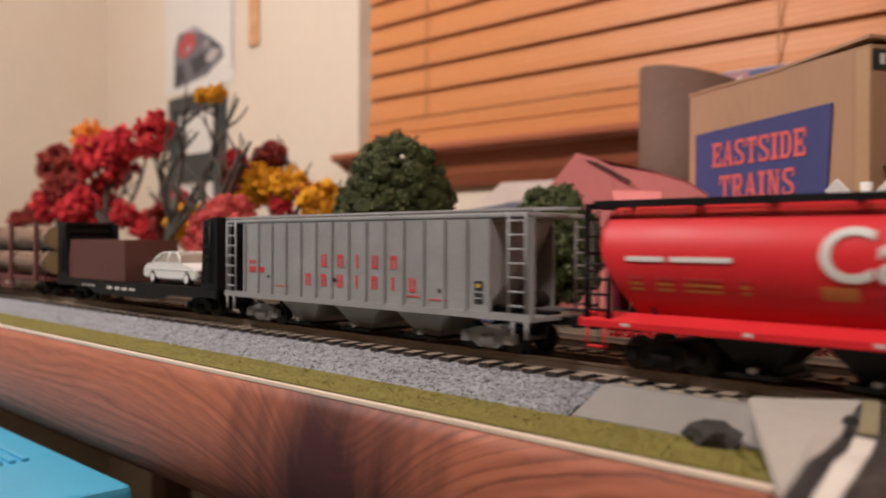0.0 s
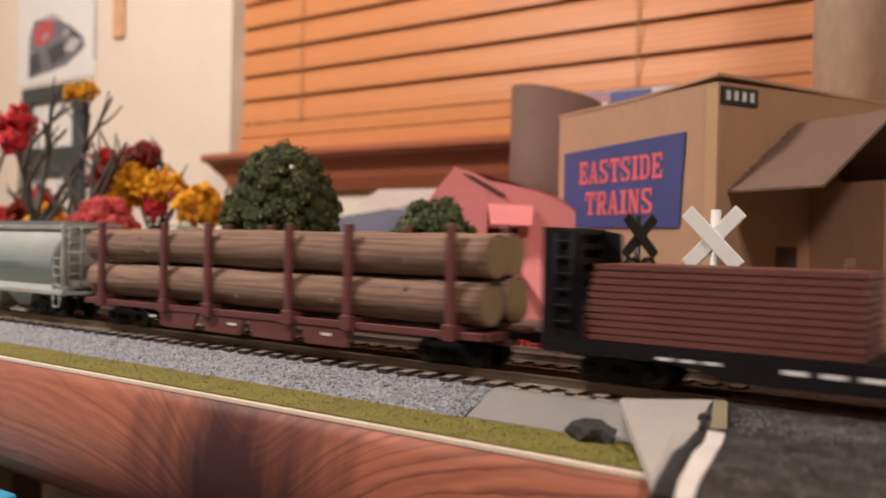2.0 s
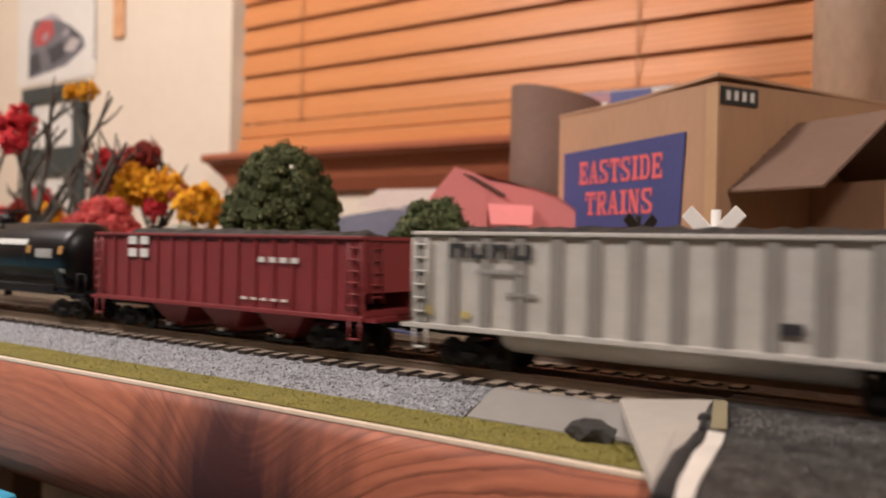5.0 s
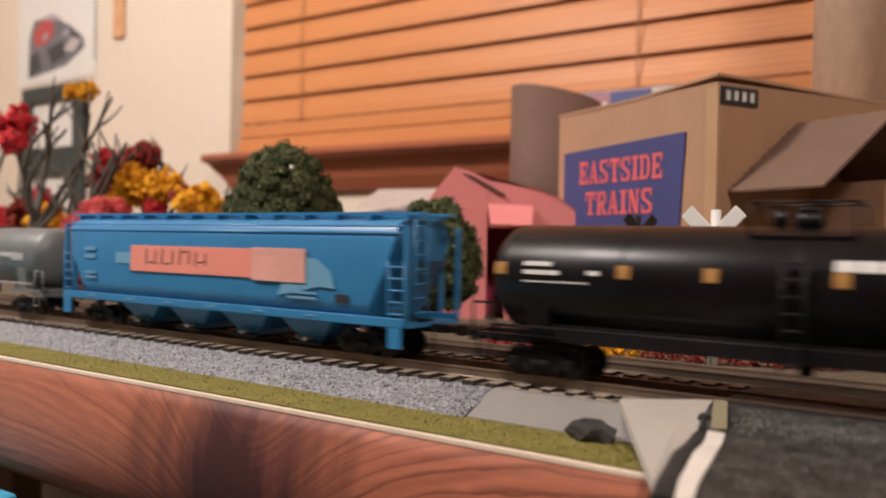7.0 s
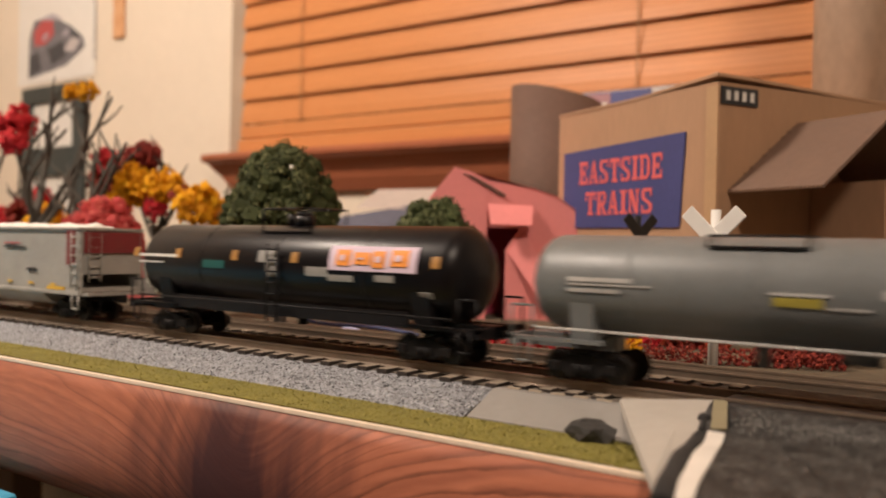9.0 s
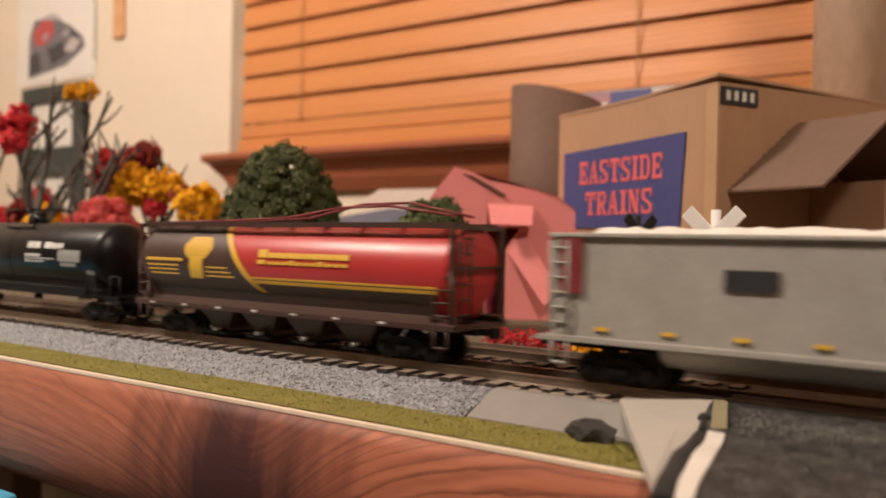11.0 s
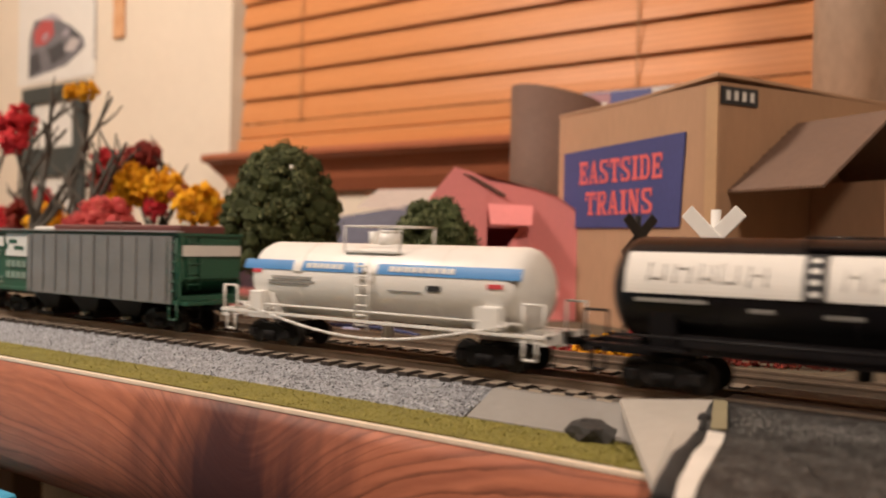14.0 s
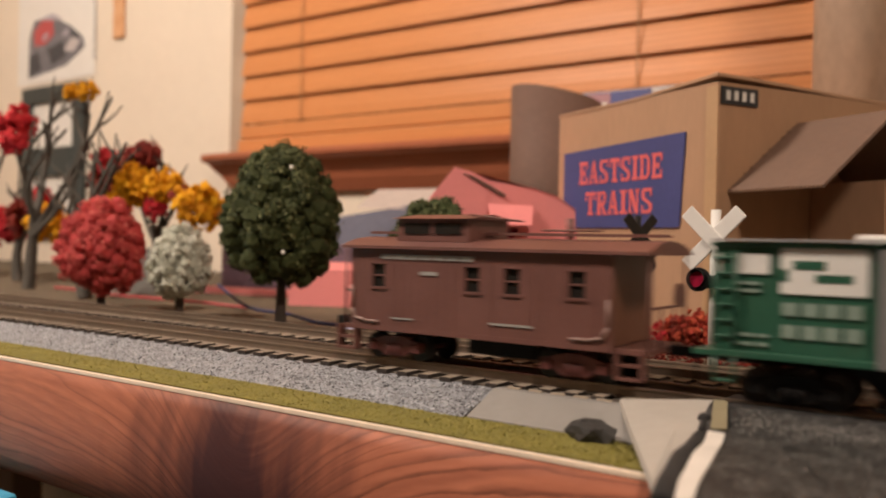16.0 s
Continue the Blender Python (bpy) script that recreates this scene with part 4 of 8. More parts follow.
    for x0, x1, a0, a1, m in ((-0.091, -0.063, 8, 12, LETWHITE), (-0.091, -0.073, -1, 1, LETWHITE), (-0.045, -0.031, -5, 6, mat("teal_scrawl", (0.01, 0.10, 0.09), 0.5)), (-0.010, 0.0005, 6, 22, LETGREY),
                               (-0.005, 0.002, -13, 8, LETGREY), (0.018, 0.030, -9, 3, LETGREY), (0.030, 0.043, -14, -6, LETGREY), (0.054, 0.063, -12, -4, LETGREY), (0.074, 0.08, -30, -22, LETGREY)):
        tank_mark(car, m, x0, x1, a0, a1, r, zc)

    # pale grey gondola with red ends
    car, half = gondola(-2.509, -2.337, DULLGREY, DULLGREY, "pale grey smooth-sided gondola car with dark red ends", 2, PAPER, True, end_m=RIBGREY, top=0.0588)
    for s in (-1, 1):
        part("end_band", bx(B(), min(s * (half - 0.011), s * (half - 0.004)), max(s * (half - 0.011), s * (half - 0.004)), -0.0192, -0.0176, 0.041, 0.0585), MAROON, car, "dark red painted band")
        part("end_band", bx(B(), min(s * (half + 0.0002), s * (half + 0.0012)), max(s * (half + 0.0002), s * (half + 0.0012)), -0.0165, 0.0165, 0.047, 0.058), MAROON, car, "dark red painted band")
    bars(car, LETYEL, plaque_rows(-0.07, 0.0295, 7, 0.0045, 0.0012, 0.017) + [(half - 0.03, half - 0.014, 0.0275, 0.0292)], -0.0184, "yellow_patch")
    bars(car, LETBLACK, [(0.012, 0.034, 0.0486, 0.0494), (0.014, 0.020, 0.0494, 0.0502), (0.036, 0.045, 0.0365, 0.0382), (-0.03, -0.015, 0.044, 0.050)], -0.0184)
    bars(car, LETRED, [(0.012, 0.028, 0.051, 0.0515)], -0.0184)

    # brown, red and yellow cylindrical hopper
    car, half = cylinder_hopper(-2.731, -2.547, SASKRED, SASKBROWN, SASKBROWN, SASKBROWN, "red and dark brown cylindrical covered hopper car with yellow stripe", inset=0.003, brown=SASKBROWN, slant=0.006)
    r, zc = 0.0184, 0.0445
    # the brown field covers one end and the lower edge
    for k in range(42):
        a0, a1 = -36 + k * 2.4, -36 + (k + 1) * 2.4 + 0.05
        f = k / 41
        xe = -0.0085 - 0.029 * f ** 0.85
        xs = -half + 0.0045 + 0.0050 * max(0, (0.6 - f) / 0.6) ** 2
        part("brown_field", patch(xs, xe, a0, a1, r - 0.0001, zc, 1), SASKBROWN, car)
        part("yellow_stripe", patch(xe, xe + 0.0034, a0, a1, r, zc, 1), LETYEL, car)
    part("brown_field", patch(-0.012, half - 0.010, -50, -22.5, r - 0.0001, zc, 6), SASKBROWN, car)
    part("brown_field", poly(B(), [(-half + 0.009, -0.0149, 0.0340), (half - 0.011, -0.0149, 0.0340), (half - 0.011, -0.0130, 0.0277), (-half + 0.009, -0.0130, 0.0277)], (0, 0.0004, 0)), SASKBROWN, car)
    part("yellow_stripe", patch(-0.010, half - 0.008, -22.5, -18, r, zc, 2), LETYEL, car)
    part("brown_stripe", patch(-0.011, half - 0.008, -18, -16.4, r, zc, 1), SASKBROWN, car)
    part("yellow_stripe", patch(-0.012, half - 0.008, -16.4, -14, r, zc, 1), LETYEL, car)
    # wheat sheaf emblem
    for k in range(9):
        a = 8 + k * 3.6
        w = 0.0052 + 0.0042 * math.sin(math.pi * (k + 1) / 10)
        tank_mark(car, LETYEL, -0.0475 - w, -0.0475 + w, a, a + 3.0, r + 0.0001, zc, "sheaf_ear")
    tank_mark(car, LETYEL, -0.0518, -0.0432, -20, 8, r + 0.0001, zc, "sheaf_stalk")
    for x0, x1, a0, a1 in ((-0.083, -0.057, 3, 7), (-0.082, -0.060, -4, -2), (-0.081, -0.060, -10, -8), (-0.080, -0.06, -16, -14), (-0.041, -0.027, -5, -3), (-0.041, -0.025, -11, -9), (-0.041, -0.023, -17, -15)):
        tank_mark(car, LETYEL, x0, x1, a0, a1, r + 0.0001, zc)
    x = -0.008
    for k, w in enumerate((0.0045, 0.003, 0.003, 0.003, 0.003, 0.003, 0.003, 0.003, 0.003, 0.0035, 0.003, 0.003)):
        tank_mark(car, LETYEL, x, x + w * 1.2, 12, 19 + (4 if k == 0 else 0), r, zc, "letter_block")
        tank_mark(car, LETYEL, x, x + w * 1.05, 3.5, 7.5 + (2 if k % 4 == 0 else 0), r, zc, "letter_block")
        x += w * 1.34
    bars(car, LETWHITE, plaque_rows(-0.08, 0.0254, 7, 0.003, 0.0008, 0.02))
    # loose red roof rods
    for dz, y in ((0.0, -0.008), (0.0018, 0.004)):
        pts = [(-0.085, 0.0632), (-0.04, 0.0640), (0.0, 0.0655), (0.03, 0.0695 + dz), (0.055, 0.0700 + dz), (0.085, 0.0660)]
        bm = B()
        for a, b in zip(pts, pts[1:]):
            rod(bm, (a[0], y, a[1]), (b[0], y, b[1]), 0.0006, 6)
        part("roof_rod", bm, MAROON, car)

    # long black tank with white lettering and a red and white end mark
    r, zc = 0.0182, 0.0448
    car, half = tank_car(-2.951, -2.746, r, zc, TANKBLACK, BLACK, "long black tank car with white lettering and red emblem", side_ladder=False)
    emblem = part("emblem", patch(-0.0915, -0.0885, -6, 40, r, zc), LETWHITE, car, "white round emblem with a red wedge")
    for k in range(22):
        a0 = -24 + k * 3.6
        f = abs(a0 + 1.8 - 15.6) / 40.5
        w = 0.0205 * math.sqrt(max(0.0, 1 - f * f))
        part("emblem_field", patch(-0.0945, -0.0945 + w, a0, a0 + 3.62, r + 0.00005, zc, 1), LETWHITE, emblem)
        w = 0.0118 * (1 - f * 1.12)
        if w > 0:
            part("emblem_wedge", patch(-0.0950, -0.0945 + w, a0, a0 + 3.62, r + 0.00035, zc, 1), LETRED, emblem)
    for k, w in enumerate((0.0062, 0.0055, 0, 0.0062, 0.0046, 0.0022, 0.0022)):
        if w:
            x0 = 0.0195 + sum((0.0062, 0.0055, 0.003, 0.0062, 0.0046, 0.0022, 0.0022)[:k]) + k * 0.0007
            tank_mark(car, LETWHITE, x0, x0 + w, 13, 24 if k in (0, 1, 3) else 22, r, zc, "letter_block")
    for x0, x1, a0, a1, m in ((0.018, 0.033, -1, 3, LETWHITE), (0.018, 0.046, -5, -3.5, LETWHITE), (0.018, 0.036, -10, -8, LETWHITE), (0.050, 0.070, -8, 11, LETGREY), (0.052, 0.066, -16, -10, LETGREY), (0.074, 0.081, -28, -21, LETGREY)):
        tank_mark(car, m, x0, x1, a0, a1, r, zc)

    # short black tank with a taped paper label
    r, zc = 0.0165, 0.0430
    car, half = tank_car(-3.125, -2.965, r, zc, TANKBLACK, BLACK, "short black tank car with a long white paper label", tank_in=0.006, dome=False, right_in=0.003, side_ladder=False, tall_rail=False)
    tank_mark(car, PAPER, -0.0655, 0.054, -3, 44, r, zc, "paper_label", "white paper label with thin handwriting")
    tank_mark(car, LETBLACK, -0.0135, -0.0075, -3, 44, r + 0.0003, zc, "black_strip")
    for k in range(4):
        tank_mark(car, PAPER, -0.0118, -0.0092, 1 + k * 11, 6 + k * 11, r + 0.0006, zc, "pale_square")
    R2 = r + 0.0005
    strokes(car, LETGREY, -0.058, 19, (0.0062, 0.006, 0.0045, 0.0062, 0.006), 24, lambda x, a: (x, -R2 * math.cos(radians(a)), zc + R2 * math.sin(radians(a))))
    strokes(car, LETGREY, -0.003, 19, (0.0055, 0.006, 0.0058, 0.0045, 0.0055, 0.0045, 0.0055), 26, lambda x, a: (x, -R2 * math.cos(radians(a)), zc + R2 * math.sin(radians(a))))
    for x0, x1, a in ((-0.062, -0.04, -12), (-0.028, -0.021, -18), (-0.008, 0.002, -20), (0.018, 0.028, -20)):
        tank_mark(car, LETGREY, x0, x1, a, a + 4, r, zc)

    # white tank with blue band
    r, zc = 0.0153, 0.0399
    car, half = tank_car(-3.297, -3.1375, r, zc, WHITE, WHITE, "glossy white tank car with a blue printed band", tank_in=0.0107, right_in=-0.0035, skirt=False)
    tank_mark(car, LETBLUE, -0.0675, -0.002, 14, 30, r, zc, "blue_band")
    tank_mark(car, LETBLUE, 0.006, 0.0690, 14, 30, r, zc, "blue_band")
    tank_mark(car, WHITE, -0.0385, -0.0335, 12, 32, r + 0.0003, zc, "emblem_block")
    for x0, n in ((-0.031, 6), (0.012, 9)):
        for k in range(n):
            tank_mark(car, LETWHITE, x0 + k * 0.0034, x0 + k * 0.0034 + 0.0024, 18.5, 26, r + 0.0003, zc, "letter_block")
    for x0, x1, a0, a1, m in ((-0.050, -0.028, 0, 5, LETGREY), (-0.052, -0.026, -4, -2, LETGREY), (-0.052, -0.03, -8, -6, LETGREY), (0.012, 0.027, -9, -7, LETGREY), (0.03, 0.036, -6, 2, LETBLACK), (-0.062, -0.057, 8, 14, LETRED), (0.056, 0.062, 2, 8, LETRED)):
        tank_mark(car, m, x0, x1, a0, a1, r, zc)
    part("white_walkway", bx(B(), -half, half, -0.0172, -0.0152, 0.0248, 0.0258), WHITE, car)
    for k in range(16):
        u0, u1 = -0.066 + k * 0.0082, -0.0578 + k * 0.0082
        f = [0.0285 - 0.0095 * math.sin(math.pi * max(0, min(1, (u + 0.066) / 0.131))) for u in (u0, u1)]
        part("loose_white_rail", rod(B(), (u0, -0.0168, f[0]), (u1, -0.0168, f[1]), 0.0006, 6), WHITE, car)
    for x in (-0.058, 0.058):
        part("hose_box", bx(B(), x - 0.004, x + 0.004, -0.0172, -0.0125, 0.026, 0.0345, 0.0006), WHITE, car)

    # green and grey hopper
    car, half = gondola(-3.495, -3.325, GREEN, GREEN, "dark green hopper car with grey ribbed sides", 2, None, False, top=0.0568, name="open_hopper_car", under=DARK)
    part("grey_side", bx(B(), -half + 0.043, half - 0.004, -0.0196, -0.0178, 0.0255, 0.0566), BNGREY, car)
    for k in range(11):
        x = -half + 0.047 + k * (2 * half - 0.055) / 10
        part("grey_rib", bx(B(), x - 0.001, x + 0.001, -0.0202, -0.0196, 0.027, 0.0562), BNGREY, car)
    part("grey_rail", bx(B(), -half, half, -0.0206, -0.0162, 0.0584, 0.0590), UPGREY, car)
    part("cover", bx(B(), -half + 0.058, half - 0.006, -0.0135, 0.0135, 0.0565, 0.0618, 0.001), BROWN, car, "red-brown loose cover")
    part("cover_hatch", bx(B(), half - 0.078, half - 0.062, -0.006, 0.006, 0.0617, 0.0638, 0.0008), BROWN, car)
    part("white_load", bx(B(), -half + 0.036, -half + 0.056, -0.012, 0.012, 0.0565, 0.0606, 0.001), WHITE, car)
    xl = -half
    bars(car, LETWHITE, [(xl + 0.001, xl + 0.0155, 0.0492, 0.0548), (xl + 0.0185, xl + 0.0405, 0.0440, 0.0566)], -0.0182, "emblem_bar")
    bars(car, GREEN, [(xl + 0.0218, xl + 0.0300, 0.0508, 0.0532), (xl + 0.0275, xl + 0.0368, 0.0474, 0.0496), (xl + 0.0185, xl + 0.0205, 0.0474, 0.0508)], -0.0184, "emblem_gap")
    bars(car, mat("grey_green_print", (0.20, 0.27, 0.22), 0.6, grain=900), plaque_rows(xl + 0.019, 0.0318, 4, 0.0040, 0.0036, 0.0014, 2, 0.0026) + plaque_rows(xl + 0.005, 0.0440, 1, 0.008, 0.0009, 0, 2, 0.0012) + plaque_rows(xl + 0.004, 0.0290, 3, 0.003, 0.0009, 0.0012, 2, 0.0016), -0.0182)
    part("end_stripe", bx(B(), half + 0.0001, half + 0.0013, -0.0168, 0.0168, 0.0475, 0.0525), LETWHITE, car, "white painted stripe")
    part("end_slope", poly(B(), [(half + 0.001, -0.0165, 0.037), (half + 0.001, 0.0165, 0.037), (half - 0.014, 0.0165, 0.028), (half - 0.014, -0.0165, 0.028)], (0, 0, 0.001)), GREEN, car)

    caboose()
    flat_and_logs()


def caboose():
    x0, x1 = -3.6465, -3.5015
    half = (x1 - x0) / 2
    car = rolling(thing("caboose", "brown wooden-sided caboose with a roof cupola", "train car", "cars of the freight train"), (x0 + x1) / 2)
    b0, b1 = -half + 0.0122, half - 0.0252
    bm = B()
    wins = (-0.047, -0.005, 0.011, 0.035)
    ww, z0, z1 = 0.0060, 0.0392, 0.0478
    # near wall as piers with window openings
    edges = [b0] + [v for c in wins for v in (c - ww / 2, c + ww / 2)] + [b1]
    for y0, y1 in ((-0.0172, -0.0160), (0.0160, 0.0172)):
        for k in range(0, len(edges), 2):
            part("wall_panel", bx(B(), edges[k], edges[k + 1], y0, y1, 0.0235, 0.0535), CABBROWN, car)
        for c in wins:
            part("wall_panel", bx(B(), c - ww / 2, c + ww / 2, y0, y1, 0.0235, z0), CABBROWN, car)
            part("wall_panel", bx(B(), c - ww / 2, c + ww / 2, y0, y1, z1, 0.0535), CABBROWN, car)
    for x in (b0, b1 - 0.001):
        part("end_wall", bx(B(), x, x + 0.001, -0.016, 0.016, 0.0235, 0.0535), mat("caboose_end", (0.17, 0.065, 0.035), 0.5, grain=700), car)
    glass = mat("dark_glass", (0.02, 0.018, 0.016), 0.08, grain=500, bump=0)
    for c in wins:
        w = part("window", bx(B(), c - ww / 2, c + ww / 2, -0.0163, -0.0161, z0, z1), glass, car)
        fr = B()
        bx(fr, c - ww / 2 - 0.0007, c + ww / 2 + 0.0007, -0.0178, -0.0172, z0 - 0.0009, z0)
        bx(fr, c - ww / 2 - 0.0006, c + ww / 2 + 0.0006, -0.0176, -0.0172, z1, z1 + 0.0007)
        bx(fr, c - ww / 2, c + ww / 2, -0.0170, -0.0164, (z0 + z1) / 2 - 0.0003, (z0 + z1) / 2 + 0.0003)
        part("window_frame", fr, CABBROWN, w)
    for k in range(28):
        x = b0 + (b1 - b0) * (k + 0.5) / 28
        if all(abs(x - c) > ww * 0.75 for c in wins):
            part("siding_batten", bx(B(), x - 0.0002, x + 0.0002, -0.01735, -0.0171, 0.0238, 0.0532), CABBROWN, car)
    part("floor", bx(B(), b0, b1, -0.016, 0.016, 0.0235, 0.0248), CABBROWN, car)
    r0, r1 = -half + 0.0085, half - 0.0125
    roof = poly(B(), [(r0, -0.0195, 0.0535), (r0, -0.0195, 0.0546), (r0, -0.010, 0.0573), (r0, 0, 0.0582), (r0, 0.010, 0.0573), (r0, 0.0195, 0.0546), (r0, 0.0195, 0.0535)], (r1 - r0, 0, 0))
    part("roof", roof, CABBROWN, car)
    grid_board(car, r0 + 0.001, r1 - 0.001, -0.003, 0.003, 0.0592, CABBROWN)
    c0, c1 = -0.041, -0.009
    cup = bx(B(), c0, c1, -0.0135, 0.0135, 0.0565, 0.0648)
    cu = part("cupola", cup, CABBROWN, car)
    for x in (c0 + 0.009, c1 - 0.009):
        part("cupola_window", bx(B(), x - 0.006, x + 0.006, -0.0139, -0.0135, 0.0592, 0.0632), glass, cu)
    part("cupola_roof", poly(B(), [(c0 - 0.002, -0.0155, 0.0648), (c0 - 0.002, 0, 0.0668), (c0 - 0.002, 0.0155, 0.0648)], (c1 - c0 + 0.004, 0, 0)), CABBROWN, cu)
    part("smoke_jack", rod(B(), (0.022, 0.004, 0.057), (0.022, 0.004, 0.0655), 0.0013, 10), CABBROWN, car)
    for x in (-0.012, 0.018):
        rr = B()
        rod(rr, (x, -0.009, 0.0665 if x < 0 else 0.061), (x + 0.022, -0.009, 0.064 if x < 0 else 0.061), 0.0004, 5)
        part("roof_grab", rr, CABBROWN, car)
    for s in (-1, 1):
        e = -half + 0.0085 if s < 0 else half - 0.0135
        a, b = sorted((e, b0 if s < 0 else b1))
        part("end_platform", bx(B(), a, b, -0.0165, 0.0165, 0.0225, 0.0242), CABBROWN, car)
        rl = B()
        for y in (-0.016, -0.006, 0.006, 0.016):
            rod(rl, (e, y, 0.0242), (e, y, 0.037 if abs(y) < 0.01 else 0.0535), 0.0005, 5)
        rod(rl, (e, -0.016, 0.037), (e, 0.016, 0.037), 0.0005, 5)
        part("end_railing", rl, CABBROWN, car)
        part("brake_wheel", rod(B(), (e, 0.009, 0.0405), (e + 0.0008, 0.009, 0.0405), 0.004, 16), CABBROWN, car)
        st = B()
        mid = (a + b) / 2
        for k in range(2):
            bx(st, mid - 0.004, mid + 0.004, -0.0178 + 0.0005 * k, -0.0135, 0.0146 + 0.0042 * k, 0.0155 + 0.0042 * k)
        bx(st, mid - 0.0046, mid - 0.0038, -0.0178, -0.0135, 0.0146, 0.0238)
        bx(st, mid + 0.0038, mid + 0.0046, -0.0178, -0.0135, 0.0146, 0.0238)
        part("steps", st, CABBROWN, car)
        # curved handrail beside the steps
        pts = [((b0 + 0.001 if s < 0 else b1 - 0.001), 0.0392), ((b0 + 0.001 if s < 0 else b1 - 0.001), 0.0305), ((b0 + 0.003 if s < 0 else b1 - 0.003), 0.0272), ((b0 + 0.008 if s < 0 else b1 - 0.008), 0.0262), ((b0 + 0.014 if s < 0 else b1 - 0.014), 0.0262)]
        hr = B()
        for p, q in zip(pts, pts[1:]):
            rod(hr, (p[0], -0.0178, p[1]), (q[0], -0.0178, q[1]), 0.0005, 6)
        part("grab_rail", hr, mat("rail_paint", (0.34, 0.22, 0.19), 0.4, grain=800), car)
    part("side_sill", bx(B(), b0, b1, -0.0174, -0.0166, 0.0228, 0.0245), CABBROWN, car)
    part("tool_box", bx(B(), -0.012, 0.016, -0.008, 0.008, 0.0165, 0.0228, 0.0006), DARK, car)
    bars(car, LETGREY, plaque_rows(b0 + 0.015, 0.0497, 7, 0.0052, 0.0018, 0.0007) + [(b0 + 0.033, b0 + 0.0405, 0.0442, 0.0455), (b1 - 0.045, b1 - 0.028, 0.0283, 0.0290), (b0 + 0.02, b0 + 0.03, 0.0275, 0.0281)], -0.0174)
    trucks(car, (-half + 0.030, half - 0.0400), BROWN, "brown")
    couplers(car, half)


def flat_and_logs():
    x0, x1 = -0.529, -0.330
    half = (x1 - x0) / 2
    car = rolling(thing("bulkhead_flatcar", "black bulkhead flatcar with ribbed end bulkheads", "train car", "cars of the freight train"), (x0 + x1) / 2)
    deck = 0.0262
    for k in range(34):
        a = -half + 2 * half * k / 34
        part("deck_plank", bx(B(), a + 0.0001, a + 2 * half / 34 - 0.0001, -0.0178, 0.0178, deck - 0.001, deck), DARK, car)
    part("side_sill", poly(B(), [(-half, -0.0182, deck - 0.001), (half, -0.0182, deck - 0.001), (half, -0.0182, deck - 0.0045), (half - 0.045, -0.0182, deck - 0.0048), (half - 0.065, -0.0182, deck - 0.0085), (-half + 0.065, -0.0182, deck - 0.0085), (-half + 0.045, -0.0182, deck - 0.0048), (-half, -0.0182, deck - 0.0045)], (0, 0.0015, 0)), BLACK, car)
    part("side_sill", poly(B(), [(-half, 0.0167, deck - 0.001), (half, 0.0167, deck - 0.001), (half, 0.0167, deck - 0.0045), (half - 0.065, 0.0167, deck - 0.0085), (-half + 0.065, 0.0167, deck - 0.0085), (-half, 0.0167, deck - 0.0045)], (0, 0.0015, 0)), BLACK, car)
    part("centre_sill", bx(B(), -half + 0.002, half - 0.002, -0.004, 0.004, deck - 0.007, deck - 0.0012), DARK, car)
    for s in (-1, 1):
        a, b = sorted((s * half, s * (half - 0.004)))
        bh = bx(B(), a, b, -0.0178, 0.0178, deck, 0.062)
        bk = part("bulkhead", bh, BLACK, car, "tall black ribbed bulkhead")
        for k in range(7):
            z = deck + 0.003 + k * 0.0051
            o, i = sorted((s * (half - 0.004), s * (half - 0.0062)))
            part("bulkhead_rib", bx(B(), o, i, -0.0172, 0.0172, z, z + 0.0022, 0.0003), BLACK, bk)
        o, i = sorted((s * (half - 0.004), s * (half - 0.016)))
        for y in (-0.0178, 0.0160):
            part("bulkhead_brace", poly(B(), [(s * (half - 0.004), y, deck), (s * (half - 0.0155), y, deck), (s * (half - 0.0125), y, 0.0605), (s * (half - 0.004), y, 0.062)], (0, 0.0016, 0)), BLACK, bk)
        ladder(car, s * (half - 0.008), -0.0188, 0.029, 0.060, 0.006, BLACK, 6)
    bars(car, LETWHITE, plaque_rows(-0.024, 0.0216, 4, 0.0066, 0.0013, 0.0032) + plaque_rows(-0.06, 0.0222, 3, 0.005, 0.0009, 0.002), -0.0182)
    trucks(car, (-half + 0.025, half - 0.025))
    couplers(car, half)

    # lumber load
    lum = rolling(thing("lumber_stack", "stack of red-brown sawn boards on the flatcar", "lumber"), (x0 + x1) / 2)
    lx0, lx1 = -0.524 - (x0 + x1) / 2 + 0.0075, -0.433 - (x0 + x1) / 2
    n = 11
    for k in range(n):
        z = deck + 0.0245 * k / n
        sh = 0.0105 * k / n
        part("board", bx(B(), lx0 + sh * 0.6, lx1 + (k % 2) * 0.0004, -0.0168 + (k % 2) * 0.0002, 0.0168 - (k % 2) * 0.0002, z + 0.0003, z + 0.0245 / n - 0.0002), LUMBER, lum)
    part("filler", bx(B(), lx0 + 0.007, lx1 - 0.0006, -0.0162, 0.0162, deck, deck + 0.0240), LUMBER, lum)

    # white toy car
    auto = rolling(thing("toy_car", "plain white moulded plastic toy sedan on the flatcar", "toy car"), -0.3875, -0.003, deck)
    L = 0.0318
